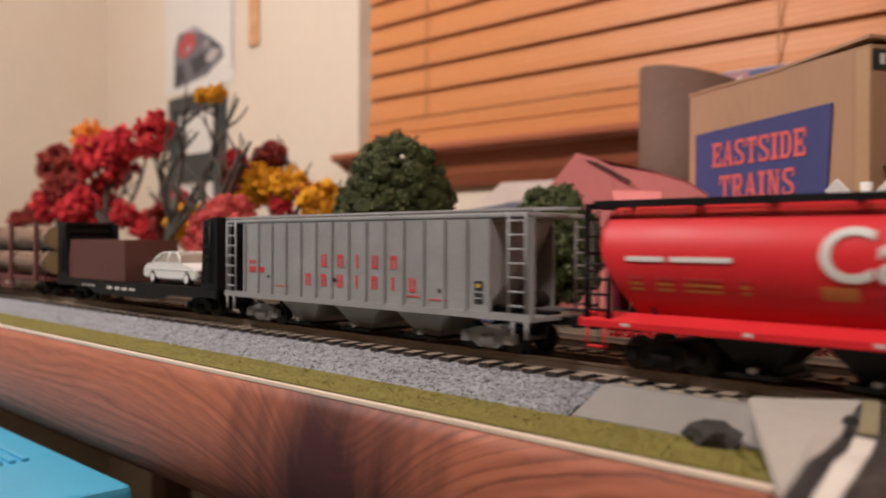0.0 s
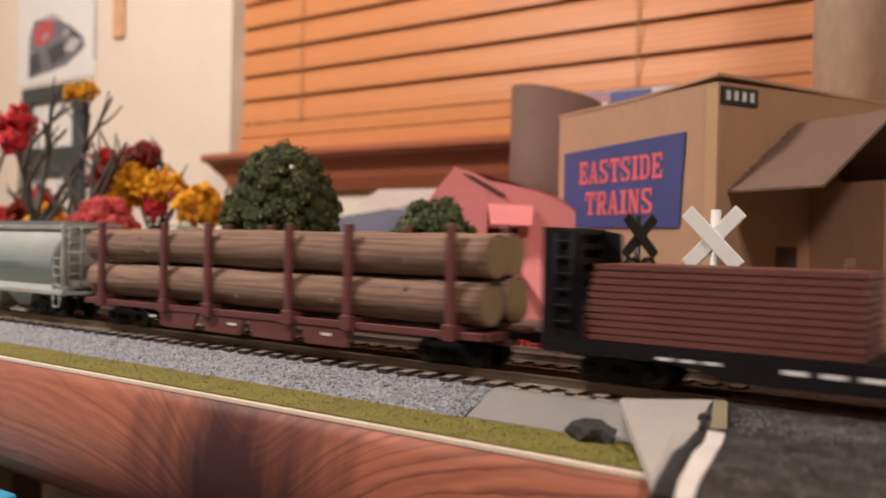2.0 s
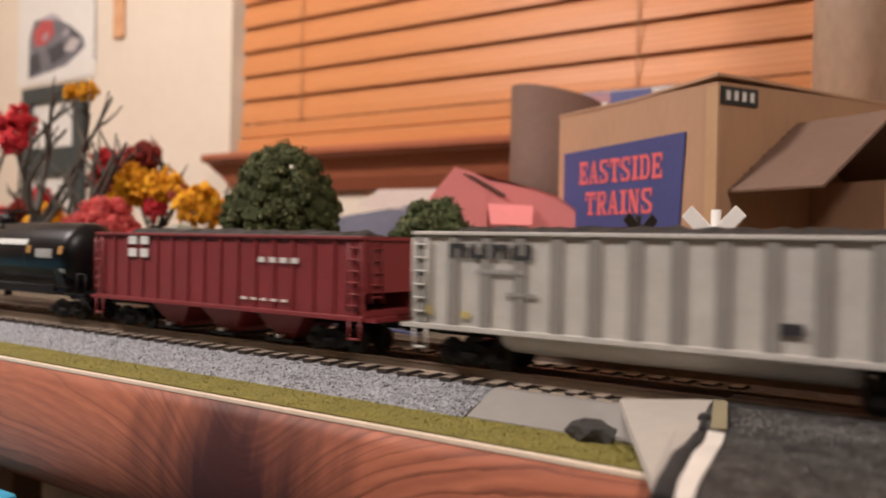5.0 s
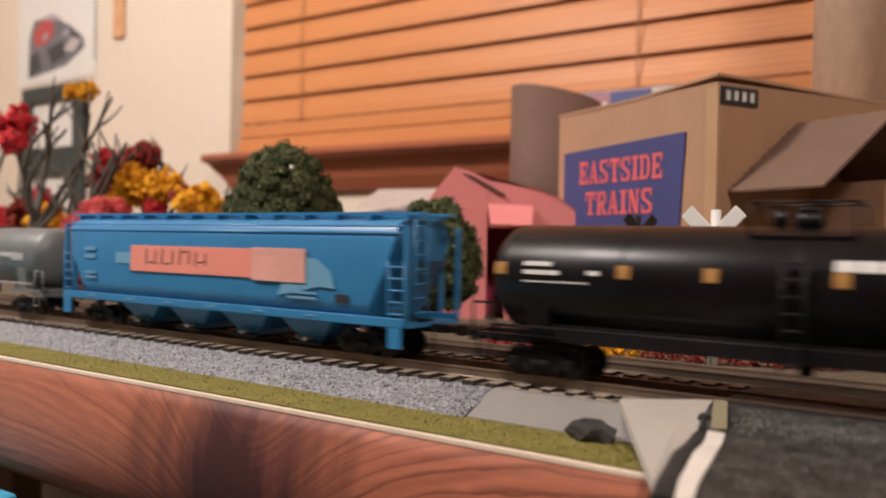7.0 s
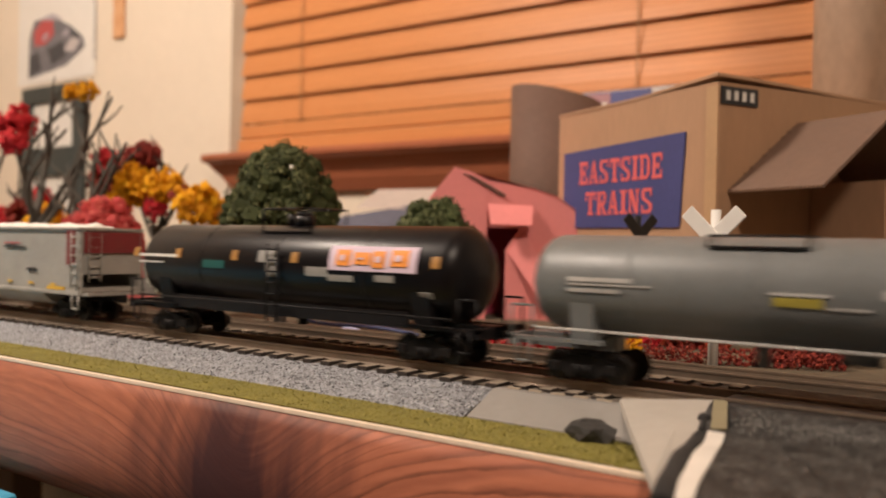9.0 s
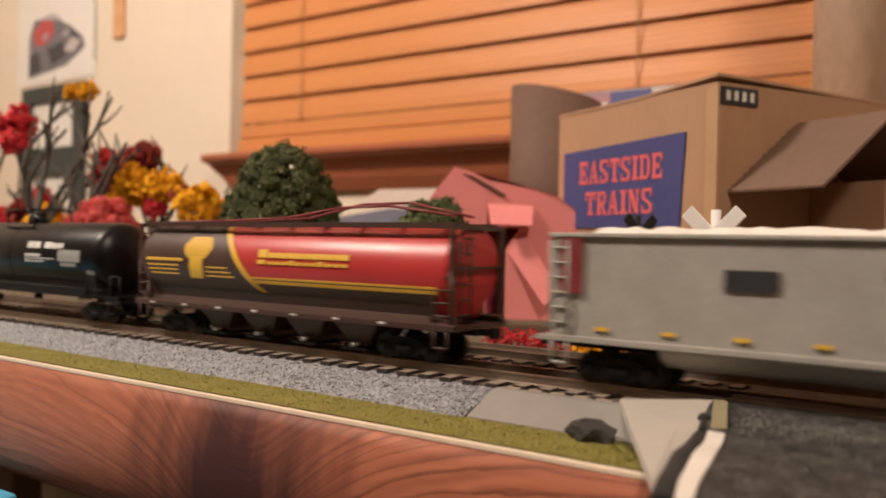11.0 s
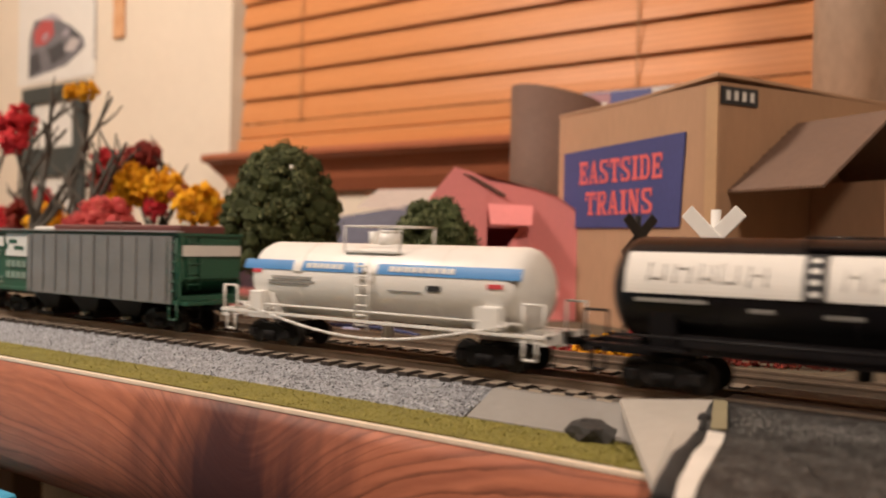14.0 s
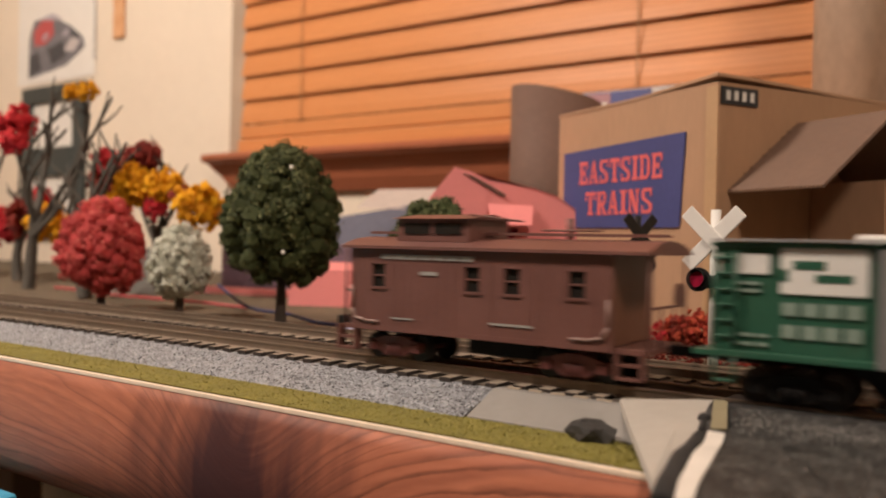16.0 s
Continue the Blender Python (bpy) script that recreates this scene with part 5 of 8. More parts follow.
    body = [(-L, 0.0052), (-L + 0.001, 0.0098), (-L + 0.004, 0.0112), (-0.0195, 0.0122), (-0.0145, 0.0124), (0.012, 0.0124), (0.018, 0.0116), (L - 0.003, 0.0102), (L - 0.0005, 0.0088), (L, 0.005), (L - 0.001, 0.0032),
            (0.0258, 0.0030), (0.0250, 0.0058), (0.0225, 0.0072), (0.0198, 0.0072), (0.0174, 0.0058), (0.0168, 0.0028), (-0.0148, 0.0028), (-0.0154, 0.0058), (-0.0178, 0.0072), (-0.0206, 0.0072), (-0.023, 0.0058), (-0.0236, 0.0032), (-L + 0.001, 0.0034)]
    bm = poly(B(), [(x, -0.0108, z) for x, z in body], (0, 0.0216, 0))
    bmesh.ops.bevel(bm, geom=[e for e in bm.edges if abs(e.verts[0].co.y - e.verts[1].co.y) < 1e-6], offset=0.0008, segments=2, affect="EDGES")
    part("body", bm, WHITE, auto)
    gh = [(-0.0195, 0.0120), (-0.0145, 0.0164), (-0.011, 0.0176), (0.004, 0.0178), (0.0075, 0.0168), (0.0135, 0.0122)]
    rings = [[(x, -0.0102 + (z - 0.012) * 0.42, z) for x, z in gh], [(x, 0.0102 - (z - 0.012) * 0.42, z) for x, z in gh]]
    part("cabin", loft(B(), rings, smooth=False), mat("auto_glass", (0.30, 0.25, 0.21), 0.15, grain=500, bump=0), auto)
    for s in (-1, 1):
        def side(x, z, o):
            return (x, s * (0.0103 + o - (z - 0.012) * 0.42), z)
        bm = B()
        for a, b, w in (((-0.0195, 0.0122), (-0.0142, 0.0164), 0.0014), ((-0.0142, 0.0164), (-0.011, 0.0176), 0.001), ((-0.011, 0.0176), (0.004, 0.0178), 0.0010), ((0.004, 0.0178), (0.0075, 0.0168), 0.001), ((0.0075, 0.0168), (0.0135, 0.0124), 0.0010), ((-0.0028, 0.0124), (-0.0028, 0.0176), 0.0009)):
            rod(bm, side(*a, 0.0), side(*b, 0.0), w * 0.75, 6)
        part("pillar", bm, WHITE, auto)
        for x in (-0.0192, 0.0212):
            w = part("wheel", rod(B(), (x, s * 0.0108, 0.0038), (x, s * 0.0082, 0.0038), 0.0038, 20), DARK, auto)
            part("hubcap", rod(B(), (x, s * 0.0108, 0.0038), (x, s * 0.0113, 0.0038), 0.0024, 16), WHITE, w)
        part("headlight", rod(B(), (L - 0.0006, s * 0.0078, 0.0076), (L + 0.0005, s * 0.0078, 0.0076), 0.0013, 12), STEEL, auto)
        part("side_trim", bx(B(), -L + 0.002, L - 0.002, min(s * 0.0107, s * 0.0111), max(s * 0.0107, s * 0.0111), 0.0082, 0.0086), WHITE, auto)
    part("roof_skin", bx(B(), -0.0112, 0.0042, -0.0078, 0.0078, 0.0176, 0.0182, 0.0003), WHITE, auto)
    auto.scale = (0.93, 0.97, 0.98)
    part("bumper", bx(B(), L - 0.0008, L + 0.001, -0.0098, 0.0098, 0.0044, 0.0058, 0.0004), STEEL, auto)
    part("bumper", bx(B(), -L - 0.001, -L + 0.0008, -0.0098, 0.0098, 0.0044, 0.0058, 0.0004), STEEL, auto)
    part("grille", bx(B(), L - 0.0004, L + 0.0004, -0.0062, 0.0062, 0.0062, 0.0088), DARK, auto)

    # log car
    x0, x1 = -0.792, -0.5500
    half = (x1 - x0) / 2
    mid = (x0 + x1) / 2
    car = rolling(thing("log_car", "dull red-brown skeleton log car with tall side stakes", "train car", "cars of the freight train"), mid)
    part("deck", bx(B(), -half, half, -0.0045, 0.0045, 0.0195, 0.0248, 0.0004), BROWN, car)
    for s in (-1, 1):
        part("side_sill", bx(B(), -half + 0.002, half - 0.002, min(s * 0.016, s * 0.0182), max(s * 0.016, s * 0.0182), 0.0222, 0.0250, 0.0003), BROWN, car)
        a, b = sorted((s * half, s * (half - 0.014)))
        part("end_deck", bx(B(), a, b, -0.016, 0.016, 0.0222, 0.0248), BROWN, car)
    for k in range(4):
        x = -half + 0.075 + k * (2 * half - 0.15) / 3
        part("drop_panel", poly(B(), [(x - 0.014, -0.0176, 0.0222), (x + 0.014, -0.0176, 0.0222), (x + 0.011, -0.0176, 0.0148), (x - 0.011, -0.0176, 0.0148)], (0, 0.0014, 0)), BROWN, car)
    stake_x = [v - mid for v in (-0.775, -0.726, -0.695, -0.645, -0.613, -0.565)]
    for x in stake_x:
        for s in (-1, 1):
            bm = bx(B(), x - 0.0017, x + 0.0017, s * 0.0186 - 0.0012, s * 0.0186 + 0.0012, 0.0215, 0.0628, 0.0004)
            bx(bm, x - 0.0026, x + 0.0026, s * 0.0186 - 0.0016, s * 0.0186 + 0.0016, 0.0215, 0.0275, 0.0004)
            part("stake", bm, BROWN, car)
        part("bolster", bx(B(), x - 0.0025, x + 0.0025, -0.0172, 0.0172, 0.0240, 0.0266), BROWN, car)
    bars(car, LETWHITE, plaque_rows(-half + 0.055, 0.0186, 3, 0.005, 0.0011, 0.05), -0.0178)
    trucks(car, (-half + 0.027, half - 0.0205))
    couplers(car, half + 0.003)
    log_m = wood("bark_log", (0.05, 0.028, 0.022), (0.41, 0.255, 0.175), 95, (0.07, 1, 1), 0.8, 14.0, band=0.22)
    rnd = random.Random(5)
    spots = [(-0.0095, 0.0350, 0.0084), (0.0088, 0.0352, 0.0086), (-0.0098, 0.0515, 0.0080), (0.0082, 0.0520, 0.0082)]
    for y, z, r in spots:
        lg = rolling(thing("log", "brown weathered log with rough bark and knots", "log", "logs on the log car"), mid, 0, 0)
        n = 20
        rings = []
        ln = half - rnd.uniform(-0.001, 0.006)
        for k in range(41):
            x = -ln + 2 * ln * k / 40
            rings.append([(x, y + r * (1 + 0.05 * noise.noise((x * 60, j * 0.9, z * 900)) + 0.03 * noise.noise((x * 300, j * 2.3, z * 700))) * math.cos(j * math.tau / n),
                           z + 0.0008 * noise.noise((x * 25, y * 500, 3)) + r * (1 + 0.05 * noise.noise((x * 60, j * 0.9, z * 900)) + 0.03 * noise.noise((x * 300, j * 2.3, z * 700))) * math.sin(j * math.tau / n)) for j in range(n)])
        part("trunk", loft(B(), rings), log_m, lg)
        for s in (-1, 1):
            part("cut_end", rod(B(), (s * (ln - 0.0004), y, z), (s * (ln + 0.0002), y, z), r * 0.9, 16), mat("cut_wood", (0.30, 0.20, 0.10), 0.8, grain=600), lg)
        for k in range(4):
            x = rnd.uniform(-ln * 0.85, ln * 0.85)
            a = rnd.uniform(2.6, 3.7)
            part("knot", rod(B(), (x, y + r * 0.9 * math.cos(a), z + r * 0.9 * math.sin(a)), (x, y + r * 1.09 * math.cos(a), z + r * 1.09 * math.sin(a)), 0.0016, 8, 0.001), log_m, lg)


# ---------------- the room ----------------
EDGE = -0.0635
WALLPAINT = mat("cream_wall", (0.74, 0.64, 0.52), 0.85, grain=60, vary=0.05, bump=0.12)
BLINDWOOD = wood("blind_wood", (0.50, 0.185, 0.062), (0.66, 0.28, 0.105), 40, (0.15, 1, 1), 0.42, 3.0, rnd=7.0)
SILLWOOD = wood("sill_wood", (0.27, 0.082, 0.04), (0.42, 0.14, 0.072), 45, (0.15, 1, 1), 0.35, 4.0)
CARDBOARD = mat("cardboard", (0.42, 0.25, 0.15), 0.85, grain=260, vary=0.12, bump=0.25, stretch=(1, 1, 0.25))
DARKCARD = mat("brown_cardboard", (0.17, 0.105, 0.075), 0.85, grain=260, vary=0.16, bump=0.3, stretch=(1, 1, 0.3))
PINK = mat("pink_card", (0.78, 0.26, 0.25), 0.8, grain=300, vary=0.07, bump=0.12)
PINK_SHADED = mat("pink_card_shaded", (0.50, 0.05, 0.11), 0.8, grain=300, vary=0.1, bump=0.12)


def structure(name, bm, material, label=""):
    return solo(name, bm, material, label, kind="structure")


def build_room():
    x0, x1, y0, y1, zf, zc = -2.06, 1.9, -3.1, 0.69, -0.74, 1.5
    bm = B()
    # window wall with its opening
    wx0, wx1, wz0, wz1 = -1.0, 0.25, 0.2, 1.2
    bx(bm, x0, wx0, y1, y1 + 0.1, zf, zc)
    bx(bm, wx1, x1, y1, y1 + 0.1, zf, zc)
    bx(bm, wx0, wx1, y1, y1 + 0.1, zf, wz0)
    bx(bm, wx0, wx1, y1, y1 + 0.1, wz1, zc)
    structure("wall_north", bm, WALLPAINT, "cream painted wall with a shuttered window")
    structure("wall_west", bx(B(), x0 - 0.1, x0, y0, y1 + 0.1, zf, zc), WALLPAINT, "cream painted side wall")
    structure("wall_east", bx(B(), x1, x1 + 0.1, y0, y1 + 0.1, zf, zc), WALLPAINT, "cream painted side wall")
    structure("wall_south", bx(B(), x0 - 0.1, x1 + 0.1, y0 - 0.1, y0, zf, zc), WALLPAINT, "cream painted wall")
    structure("floor", bx(B(), x0 - 0.1, x1 + 0.1, y0 - 0.1, y1 + 0.1, zf - 0.1, zf), mat("carpet", (0.24, 0.18, 0.13), 0.95, grain=160, bump=0.5), "plain brown carpet floor")
    structure("ceiling", bx(B(), x0 - 0.1, x1 + 0.1, y0 - 0.1, y1 + 0.1, zc, zc + 0.1), mat("ceiling_white", (0.78, 0.74, 0.68), 0.9, grain=80, bump=0.1), "white ceiling")
    win = thing("window_1", "window with a dark pane behind a closed blind", "window")
    tagged(win, kind="structure")
    part("pane", bx(B(), wx0, wx1, y1 + 0.06, y1 + 0.066, wz0, wz1), mat("night_glass", (0.01, 0.012, 0.015), 0.05, grain=50, bump=0), win)
    # casing tan is darkened to stand for the shadowed window reveal
    fr = mat("casing_shaded_tan", (0.40, 0.30, 0.22), 0.5, grain=120)
    part("window_casing", bx(B(), -1.052, -1.017, y1 - 0.014, y1 - 0.001, 0.199, 1.24, 0.002), fr, win, "tan window casing darkened as a shadowed reveal")
    part("window_casing", bx(B(), 0.25, 0.30, y1 - 0.014, y1 - 0.001, 0.199, 1.24, 0.002), fr, win)
    # wooden sill with its moulded apron
    prof = [(y1 - 0.001, 0.193), (y1 - 0.055, 0.193), (y1 - 0.0585, 0.189), (y1 - 0.0585, 0.184), (y1 - 0.054, 0.180), (y1 - 0.044, 0.178), (y1 - 0.036, 0.168), (y1 - 0.028, 0.160), (y1 - 0.024, 0.15), (y1 - 0.016, 0.138), (y1 - 0.012, 0.132), (y1 - 0.001, 0.132)]
    bm = loft(B(), [[(x + (0.0 if z > 0.175 else 0.9 * (0.175 - z) * s), y, z) for y, z in prof] for x, s in ((-1.070, 1), (0.36, -1))], smooth=False)
    part("window_sill", bm, SILLWOOD, win, "red-brown stained moulded wooden sill")
    # wooden blind: separate slats, cords and bottom rail
    bl = thing("window_blind", "closed blind of honey-coloured wooden slats", "window blind")
    pitch, yb = 0.039, y1 - 0.016
    me = None
    for k in range(25):
        z = 0.2455 + pitch * k
        if me is None:
            bm = B()
            prof = [(-0.0070, -0.0035), (-0.0056, 0.010), (-0.0022, 0.024), (0.0018, 0.0385), (0.0040, 0.039), (0.0002, 0.024), (-0.0032, 0.0095), (-0.0046, -0.0035)]
            loft(bm, [[(x, y, zz) for y, zz in prof] for x in (-1.014, 0.246)], smooth=False)
            me = mesh("slat", bm, BLINDWOOD)
        s = part("slat", me, None, bl)
        s.location = (0, yb, z)
    part("slat", bx(B(), -1.014, 0.246, yb - 0.0085, yb + 0.001, 0.2185, 0.2400, 0.002), BLINDWOOD, bl)
    part("bottom_rail", bx(B(), -1.014, 0.246, yb - 0.014, yb + 0.002, 0.1945, 0.2165, 0.003), BLINDWOOD, bl)
    part("head_rail", bx(B(), -1.024, 0.246, yb - 0.02, yb + 0.01, 1.215, 1.26, 0.003), BLINDWOOD, bl)
    cord = mat("cord", (0.40, 0.19, 0.08), 0.8, grain=600)
    for x in (-0.878, -0.335, 0.12):
        part("ladder_tape", bx(B(), x - 0.0010, x + 0.0010, yb - 0.0095, yb - 0.0089, 0.237, 1.21), cord, bl, "thin brown lift cord")
    # wall pictures
    pic = thing("poster", "white paper poster with a grey and red locomotive picture", "poster", x=-0.013)
    yw = y1 - 0.0012
    part("sheet", bx(B(), -1.735, -1.448, yw - 0.0008, yw, 0.372, 0.70), PAPER, pic)
    grey = mat("poster_grey", (0.17, 0.165, 0.18), 0.7, grain=60, vary=0.5, bump=0)
    outline = [(-1.69, 0.385), (-1.69, 0.47), (-1.672, 0.505), (-1.60, 0.505), (-1.535, 0.478), (-1.49, 0.45), (-1.485, 0.43), (-1.55, 0.40)]
    part("locomotive_shape", poly(B(), [(x, yw - 0.0014, z) for x, z in outline], (0, 0.0005, 0)), grey, pic)
    part("red_shape", poly(B(), [(x, yw - 0.002, z) for x, z in ((-1.668, 0.452), (-1.672, 0.482), (-1.64, 0.502), (-1.60, 0.497), (-1.595, 0.468), (-1.63, 0.450))], (0, 0.0005, 0)), mat("poster_red", (0.5, 0.09, 0.09), 0.7, grain=80, bump=0), pic)
    part("pale_shape", poly(B(), [(x, yw - 0.002, z) for x, z in ((-1.56, 0.43), (-1.53, 0.455), (-1.50, 0.445), (-1.52, 0.425))], (0, 0.0005, 0)), mat("poster_pale", (0.5, 0.45, 0.44), 0.7, grain=80, bump=0), pic)
    dk = mat("poster_dark", (0.06, 0.06, 0.065), 0.7, grain=80, bump=0)
    for q in (((-1.688, 0.388), (-1.688, 0.43), (-1.655, 0.44), (-1.64, 0.40)), ((-1.60, 0.405), (-1.62, 0.438), (-1.565, 0.452), (-1.55, 0.42)), ((-1.535, 0.468), (-1.51, 0.46), (-1.50, 0.450), (-1.53, 0.455))):
        part("dark_shape", poly(B(), [(x, yw - 0.0022, z) for x, z in q], (0, 0.0005, 0)), dk, pic)
    for q in (((-1.66, 0.505), (-1.60, 0.512), (-1.56, 0.495), (-1.60, 0.498)), ((-1.64, 0.465), (-1.62, 0.475), (-1.615, 0.468), (-1.632, 0.458)), ((-1.57, 0.46), (-1.545, 0.475), (-1.54, 0.462))):
        part("light_shape", poly(B(), [(x, yw - 0.0026, z) for x, z in q], (0, 0.0005, 0)), mat("poster_light", (0.42, 0.38, 0.42), 0.7, grain=80, bump=0), pic)
    part("frame_line", bx(B(), -1.452, -1.449, yw - 0.0014, yw - 0.0008, 0.40, 0.70), grey, pic)
    strip = thing("wooden_strip", "short strip of pale wood hanging on the wall", "wall hanging", x=-0.014)
    part("strip", bx(B(), -1.386, -1.352, yw - 0.005, yw, 0.432, 0.62, 0.002), wood("strip_wood", (0.55, 0.27, 0.12), (0.70, 0.40, 0.22), 40, (1, 1, 0.2), 0.5), strip)
    f = thing("picture_frame", "dark grey-green frame with a pale print", "picture frame", x=-0.011)
    fm = mat("frame_grey", (0.035, 0.045, 0.045), 0.5, grain=200)
    fx0, fx1, fz0, fz1 = -1.70, -1.475, 0.05, 0.362
    for a in ((fx0, fx1, fz1 - 0.035, fz1), (fx0, fx1, fz0, fz0 + 0.03), (fx0, fx0 + 0.035, fz0 + 0.03, fz1 - 0.035), (fx1 - 0.035, fx1, fz0 + 0.03, fz1 - 0.035), (fx0 + 0.035, fx1 - 0.035, 0.175, 0.235)):
        part("frame_bar", bx(B(), a[0], a[1], yw - 0.012, yw, a[2], a[3], 0.002), fm, f)
    part("print", bx(B(), fx0 + 0.03, fx1 - 0.03, yw - 0.004, yw - 0.001, fz0 + 0.02, fz1 - 0.03), PAPER, f)
    # unseen pendant fixtures for both lamps; the right one is added for fill
    for lx, ly in ((-1.02, -0.62), (0.75, -0.75)):
        lamp = thing("unseen_pendant_lamp", "unseen round warm pendant lamp with an assumed white shade", "lamp", "pendant lamps of the room", lx, ly)
        part("shade", rod(B(), (0, 0, 1.272), (0, 0, 1.36), 0.2, 40, 0.08), WHITE, lamp)
        part("cord", rod(B(), (0, 0, 1.36), (0, 0, 1.5), 0.004, 8), WHITE, lamp)
        part("diffuser", rod(B(), (0, 0, 1.258), (0, 0, 1.271), 0.15, 40), mat("lamp_glass", (1.0, 0.82, 0.6), 0.5, glow=2.0, bump=0, vary=0.01), lamp)


def build_table():
    t = thing("layout_table", "model railway table with a red-brown wood-grain rim", "table")
    board = mat("scenery_board", (0.115, 0.088, 0.055), 0.9, grain=220, vary=0.6, bump=0.7, dirt=0.4)
    part("top", bx(B(), -1.95, 1.3, EDGE + 0.0045, 0.672, -0.03, -0.0002), board, t, "dull brown scenery board")
    for a, b in ((-1.62, -1.08), (0.68, 1.22)):
        part("side_top", bx(B(), a, b, -2.98, EDGE + 0.0045, -0.03, -0.0002), board, t, "dull brown scenery board")
    prof = [(EDGE + 0.0044, -0.0014), (EDGE + 0.0012, -0.0014), (EDGE - 0.0004, -0.0020), (EDGE - 0.0022, -0.006), (EDGE - 0.0045, -0.014), (EDGE - 0.0058, -0.024), (EDGE - 0.0052, -0.034), (EDGE - 0.0030, -0.043), (EDGE + 0.0010, -0.050), (EDGE + 0.007, -0.055), (EDGE + 0.0044, -0.050)]
    rim_m = wood("rim_wood", (0.16, 0.046, 0.028), (0.47, 0.165, 0.092), 62, (0.14, 0.4, 1), 0.55, 9.0, band=0.24, knot=((-0.177, -0.069, -0.036), 0.060, (0.045, 0.016, 0.018)))
    part("rim", loft(B(), [[(x, y, z) for y, z in prof] for x in (-1.08, 0.68)]), rim_m, t, "rounded red-brown wood-grain rim with a dark knot")
    part("rim_edging", bx(B(), -1.08, -0.026, EDGE - 0.0002, EDGE + 0.0019, -0.0016, -0.0001, 0.0002), mat("edging", (0.80, 0.66, 0.52), 0.6, grain=300, vary=0.1), t, "pale beige edging strip")
    leg = mat("leg_wood", (0.16, 0.09, 0.05), 0.5, grain=60)
    for x in (-1.55, 1.15):
        for y in (-2.9, -1.5, 0.05, 0.6):
            part("leg", bx(B(), x - 0.03, x + 0.03, y - 0.03, y + 0.03, -0.74, -0.03, 0.003), leg, t)


def scatter_tris(n, sample, size, rnd, up=0.0):
    """Loose flakes as one mesh; sample gives a place and an outward direction."""
    verts, faces = [], []
    for _ in range(n):
        p, nrm = sample(rnd)
        a = Vector((rnd.gauss(0, 1), rnd.gauss(0, 1), rnd.gauss(0, 1)))
        u = nrm.cross(a).normalized()
        v = (nrm.cross(u) + nrm * up).normalized()
        s = size * rnd.uniform(0.6, 1.4)
        k = len(verts)
        verts += [p - u * s * 0.5, p + u * s * 0.5, p + v * s + nrm * s * 0.4]
        faces.append((k, k + 1, k + 2))
    return verts, faces


def flakes(name, verts, faces, material, parent=None, label="", kind=""):
    me = bpy.data.meshes.new(name)
    me.from_pydata(verts, [], faces)
    me.materials.append(material)
    ob = new(name, me)
    ob.parent = parent
    return tagged(ob, label, kind=kind)


